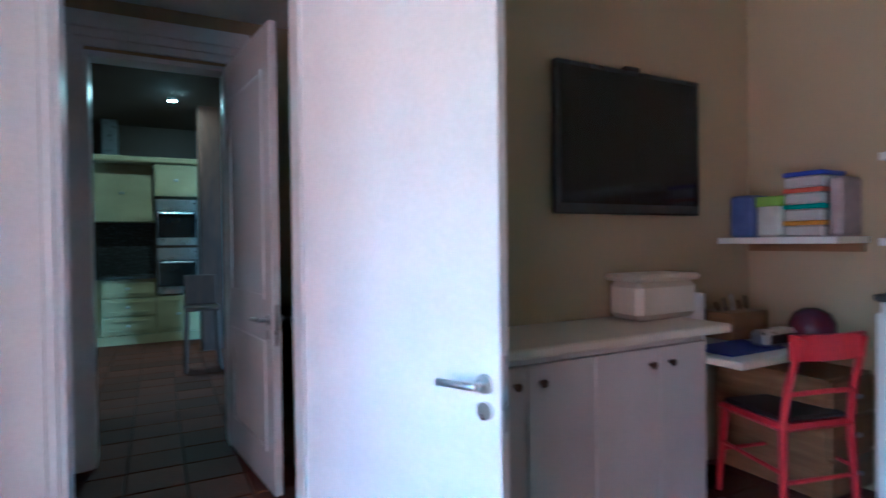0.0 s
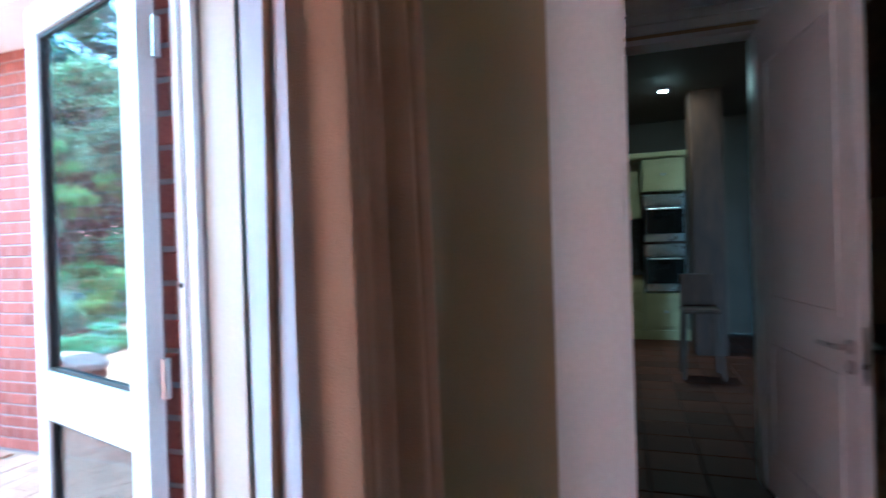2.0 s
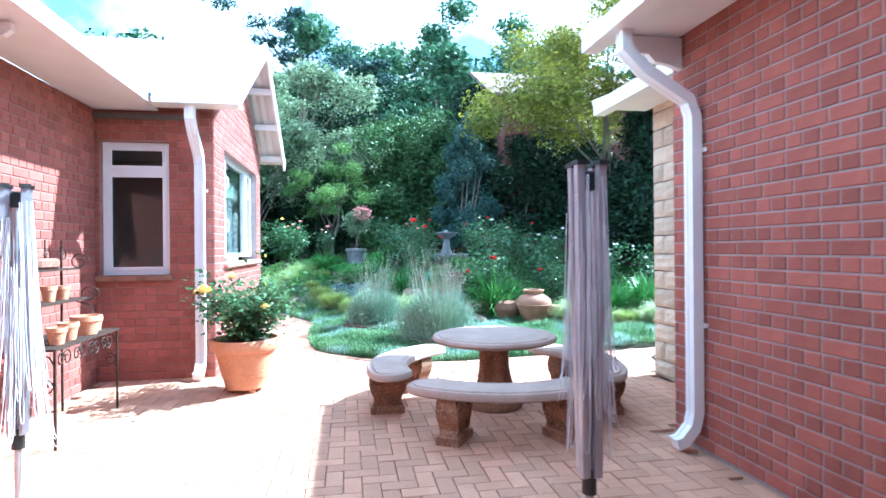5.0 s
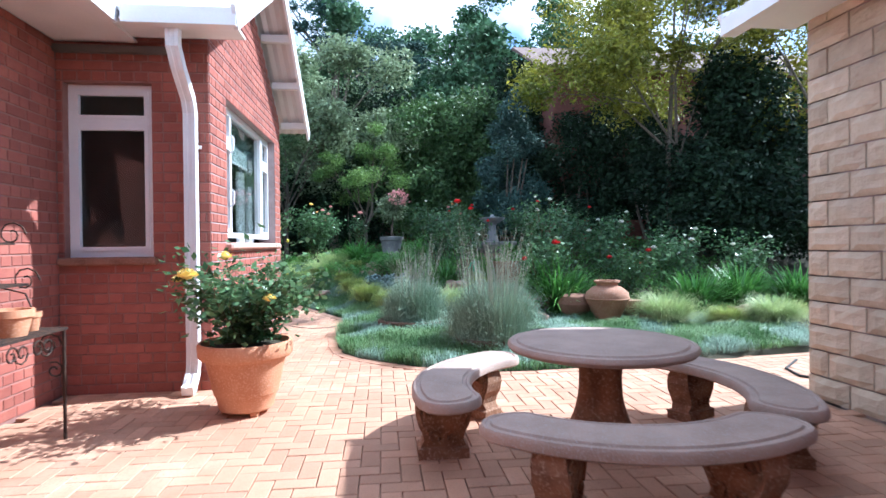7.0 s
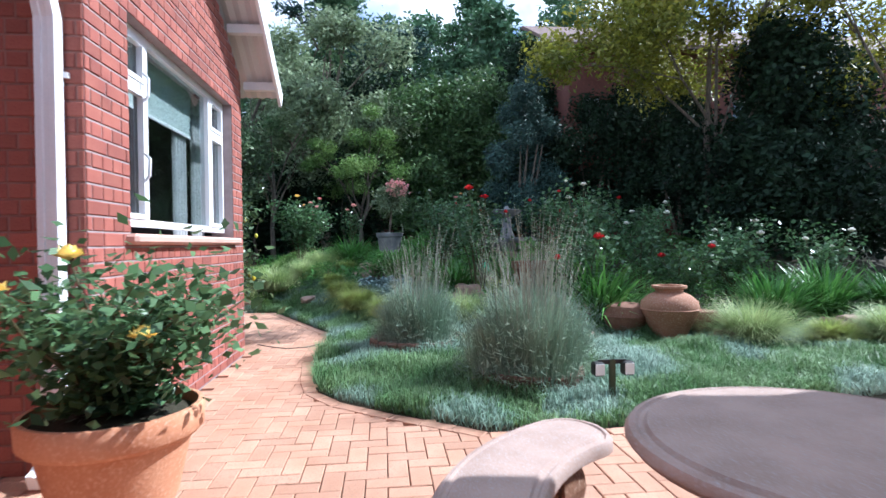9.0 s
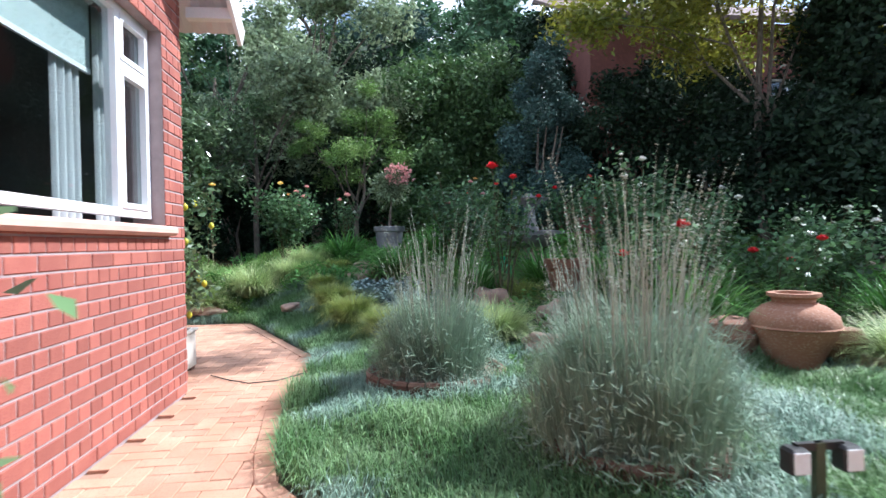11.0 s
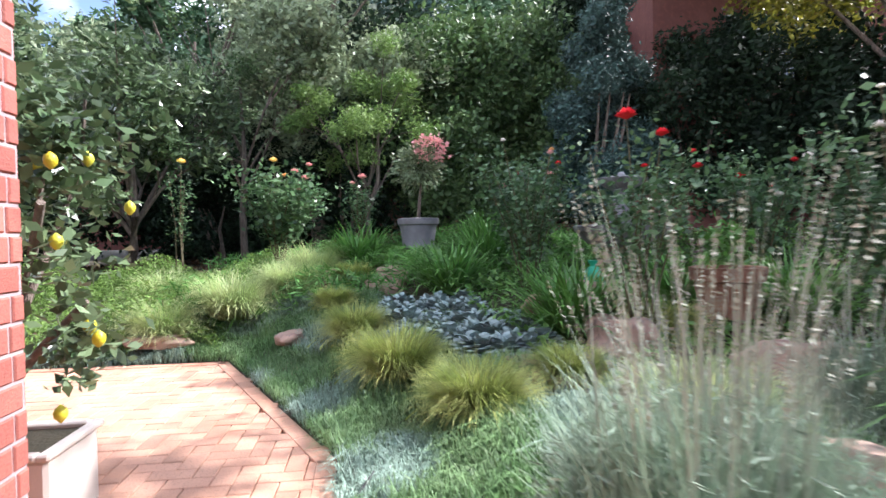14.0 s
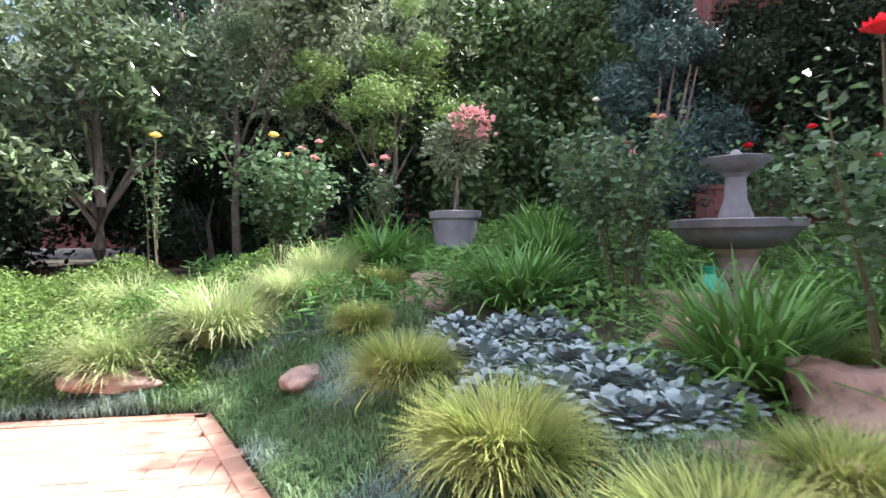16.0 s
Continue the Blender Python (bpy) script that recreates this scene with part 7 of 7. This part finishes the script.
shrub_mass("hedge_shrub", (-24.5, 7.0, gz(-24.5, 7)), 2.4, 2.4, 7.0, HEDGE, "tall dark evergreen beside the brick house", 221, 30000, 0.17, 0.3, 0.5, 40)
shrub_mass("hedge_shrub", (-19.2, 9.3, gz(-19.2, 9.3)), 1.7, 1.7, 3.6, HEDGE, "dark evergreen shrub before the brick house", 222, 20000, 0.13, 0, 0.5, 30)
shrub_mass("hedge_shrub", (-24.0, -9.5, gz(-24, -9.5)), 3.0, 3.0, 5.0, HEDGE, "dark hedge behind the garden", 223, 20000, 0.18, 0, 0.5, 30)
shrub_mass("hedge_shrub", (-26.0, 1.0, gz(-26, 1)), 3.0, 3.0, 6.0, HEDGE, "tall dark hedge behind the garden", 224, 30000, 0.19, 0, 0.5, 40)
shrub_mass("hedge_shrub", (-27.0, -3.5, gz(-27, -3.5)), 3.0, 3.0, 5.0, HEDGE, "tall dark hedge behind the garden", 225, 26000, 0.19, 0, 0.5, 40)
tree("cedar", (-36, -1.0, gz(-36, -1)), 15.5, 4.2, CYPRESS, "tall open-crowned conifer against the sky", 245, 9000, 0.28, 0.25, 0.45, 34, 0.3, 0.35)

# brick house beyond the garden and the low boundary wall
hs = thing("neighbour_house", "two-storey red brick house half hidden by trees", "house", (-21.6, 7.05, 0.8), 0)
FAR_BRICK = surface("far_red_brick", (0.15, 0.055, 0.045), (0.205, 0.085, 0.068), scale=2, rough=0.85, bump=0.2, fine=12, c3=(0.22, 0.08, 0.06))
hw = wall_with_openings((0, 15), (0, 0), 0, 6.2, -0.3, [(14.0, 14.6, 3.6, 4.7), (11.2, 12.4, 3.5, 4.7), (8.5, 9.7, 3.5, 4.7), (5.2, 6.4, 3.5, 4.7), (11.2, 12.4, 0.8, 2.2), (7.5, 8.8, 0.8, 2.2)])
part("wall", hw, FAR_BRICK, hs)
part("side_wall", Shape().box(-3, -0.31, 0.0, 0.3, 0, 6.2), FAR_BRICK, hs)
# dark sheet standing for the shade inside the house
part("room_back", Shape().box(-1.6, -1.5, 0.3, 15, 0, 6.1), SHADED_ROOM, hs)
for y0, y1, z0, z1 in ((0.4, 1.0, 3.6, 4.7), (2.6, 3.8, 3.5, 4.7), (5.3, 6.5, 3.5, 4.7), (8.6, 9.8, 3.5, 4.7), (2.6, 3.8, 0.8, 2.2), (6.2, 7.5, 0.8, 2.2)):
    wd = part("window", Shape().box(-0.22, -0.15, y0, y0 + 0.06, z0, z1).box(-0.22, -0.15, y1 - 0.06, y1, z0, z1).box(-0.22, -0.15, y0, y1, z0, z0 + 0.06).box(-0.22, -0.15, y0, y1, z1 - 0.06, z1).box(-0.22, -0.15, (y0 + y1) / 2 - 0.025, (y0 + y1) / 2 + 0.025, z0, z1), WHITE, hs, "white window frame")
    part("pane", Shape().box(-0.19, -0.18, y0, y1, z0, z1), GLASS, wd)
rf = Shape()
rf.rings([[(0.6, -0.6, 6.1), (-3.2, -0.6, 8.1), (-3.4, -0.6, 8.1), (-3.4, -0.6, 8.0), (-3.2, -0.6, 7.98), (0.6, -0.6, 6.0)], [(0.6, 15.6, 6.1), (-3.2, 15.6, 8.1), (-3.4, 15.6, 8.1), (-3.4, 15.6, 8.0), (-3.2, 15.6, 7.98), (0.6, 15.6, 6.0)]])
part("roof", rf, ROOF_DARK, hs)
part("gutter", Shape().box(0.6, 0.72, -0.6, 15.6, 5.98, 6.1), ROOF_DARK, hs)
part("gable", Shape().rings([[(-0.31, y, 6.2), (-3, y, 6.2), (-3, y, 7.6)] for y in (0.0, 0.3)]), FAR_BRICK, hs)
structure("garden_wall", Shape().box(-20.0, -19.7, 5.5, 22, 0.4, 1.75).box(-20.05, -19.65, 5.5, 22, 1.75, 1.82), FAR_BRICK, "low brick boundary wall")
structure("garden_wall_back", Shape().box(-30, -29.7, -30, 8, 0.8, 3.2), FAR_BRICK, "brick boundary wall behind the hedge")


# ---- bricks of the walls, last ----
def gable_span(z):
    k = max(0.0, min(1.0, (z - 3.0) / (AZ - 3.0)))
    return (WING_X - AX) * k, (WING_X - WING_END) - (AX - WING_END) * k


for wall, p0, p1, z0, z1, openings, near in JOBS:
    bricks_on(wall, p0, p1, z0, z1, openings, near, gable_span if wall is gable_wall else None)

# ---- paving bricks, herringbone, last ----
bl, bw, bj = 0.222, 0.108, 0.005
pitch = (bl + bw + 2 * bj) / 3
cell = bw + bj
mesh_by = {}


def paver_mesh(w, d):
    key = (round(w, 3), round(d, 3))
    if key not in mesh_by:
        c, h = 0.004, 0.03
        s = Shape()
        s.rings([[(0, 0, -h), (w, 0, -h), (w, d, -h), (0, d, -h)], [(0, 0, -c), (w, 0, -c), (w, d, -c), (0, d, -c)],
                 [(c, c, 0), (w - c, c, 0), (w - c, d - c, 0), (c, d - c, 0)]])
        mesh_by[key] = s
    return mesh_by[key]


PM = {}
rest_p, shown = Shape(), 0
for i in range(-150, 20):
    for j in range(-50, 90):
        # herringbone: along x where (i - j) % 4 == 0, along y where (i - j) % 4 == 3
        k = (i - j) % 4
        if k not in (0, 3):
            continue
        x, y = i * cell, j * cell
        w, d = (2 * cell - bj, bw) if k == 0 else (bw, 2 * cell - bj)
        cx, cy = x + w / 2, y + d / 2
        if not (-15.7 < cx < -2.1 and -4.4 < cy < 8.5):
            continue
        if not paved(cx - 0.04, cy + 0.04):
            continue
        if cx > WING_END and cy < (WING_Y + 0.06 if cx < WING_X - 0.05 else L_WALL + 0.05):
            continue
        if cy > NORTH_Y - 0.07 and cx > -6.0 or cy > 4.68 and cx > -7.83:
            continue
        z = G + 0.004 * rng.random() - 0.002
        if shown < 300 and -8.4 < cx < -5.6 and 0.3 < cy < 1.75:
            key = (round(w, 3), round(d, 3))
            if key not in PM:
                PM[key] = paver_mesh(w, d).mesh("paver")
            ob = part("paver", PM[key], PAVER, PAVING)
            ob.matrix_basis = pose(x, y, z, (rng.random() - 0.5) * 0.8, (rng.random() - 0.5) * 0.8, (rng.random() - 0.5) * 0.8)
            shown += 1
        else:
            m = Matrix.Translation((x, y, z))
            s = paver_mesh(w, d)
            rest_p.add([(p[0] + x, p[1] + y, p[2] + z) for p in s.v], s.f)
# border course along the beds
border = [(-9.3, 6.1)] + EDGE[:-1] + [(-15.72, -3.2)]
for (x0, y0), (x1, y1) in zip(border, border[1:]):
    ln = math.hypot(x1 - x0, y1 - y0)
    n = max(1, round(ln / 0.227))
    for k in range(n):
        q, l = k / n, ln / n - 0.005
        m = Matrix.Translation((x0 + (x1 - x0) * q, y0 + (y1 - y0) * q, G + 0.006)) @ Matrix.Rotation(math.atan2(y1 - y0, x1 - x0), 4, "Z")
        s = paver_mesh(l, bw)
        rest_p.add([tuple(m @ Vector(p)) for p in s.v], s.f)
pr_ob = part("paving_bricks", rest_p, PAVER_REST, PAVING)
pr_ob["kind"] = "stuff"

# stones of the faced wall
STONE_BLOCK_M = {}
zz, row = G, 0
while zz < 2.95:
    h = (0.19, 0.205, 0.2)[row % 3]
    x = -7.75 + 0.003
    first = True
    while x < -5.95:
        w = (0.2 if row % 2 else 0.4) if first else 0.4 + 0.06 * ((row * 7) % 3 - 1)
        first = False
        w = min(w, -5.92 - x)
        if w > 0.06:
            s = Shape()
            d = 0.03 + 0.012 * rng.random()
            n = 5
            v = []
            for a in range(n):
                for b in range(n):
                    u, q = a / (n - 1), b / (n - 1)
                    edge = min(u, 1 - u, q, 1 - q)
                    bulge = d * (1 if edge > 0.01 else 0.35) + (0.012 * (rng.random() - 0.5) if edge > 0 else 0)
                    v.append((u * (w - 0.012), -bulge, q * (h - 0.012)))
            f = [(a * n + b, (a + 1) * n + b, (a + 1) * n + b + 1, a * n + b + 1) for a in range(n - 1) for b in range(n - 1)]
            rim = [a * n for a in range(n)] + [(n - 1) * n + b for b in range(1, n)] + [a * n + n - 1 for a in range(n - 2, -1, -1)] + [b for b in range(n - 2, 0, -1)]
            s.add(v + [(v[i][0], 0.0, v[i][2]) for i in rim], f + [(rim[i], n * n + i, n * n + (i + 1) % len(rim), rim[(i + 1) % len(rim)]) for i in range(len(rim))])
            ob = part("stone", s, STONE_BLOCK, stone_wall)
            ob.location = (x, 4.74, zz)
        x += w
    zz += h
    row += 1

# quarry tiles of the passage and kitchen
QT = Shape().rings([[(0, 0, -0.012), (0.29, 0, -0.012), (0.29, 0.29, -0.012), (0, 0.29, -0.012)], [(0, 0, -0.003), (0.29, 0, -0.003), (0.29, 0.29, -0.003), (0, 0.29, -0.003)],
                    [(0.004, 0.004, 0), (0.286, 0.004, 0), (0.286, 0.286, 0), (0.004, 0.286, 0)]]).mesh("tile")
floor_ob = scene.objects["floor"]
tiles_left = 300
rest_t = Shape()
for j in range(-4, 31):
    for i in range(-6, 14):
        x, y = i * 0.3 + 0.05, j * 0.3 + 0.02
        if x < -1.5 or x > 3.9 or y > 9.0:
            continue
        if tiles_left and 2.0 < y < 8 and -1.2 < x < 2.2:
            ob = part("tile", QT, QUARRY, floor_ob)
            ob.matrix_basis = pose(x, y, 0.002 * rng.random(), 0, 0, 0.4 * (rng.random() - 0.5))
            tiles_left -= 1
        else:
            rest_t.box(x, x + 0.29, y, y + 0.29, -0.012, 0)
tr_ob = part("floor_tiles", rest_t, QUARRY, floor_ob)
tr_ob["kind"] = "stuff"
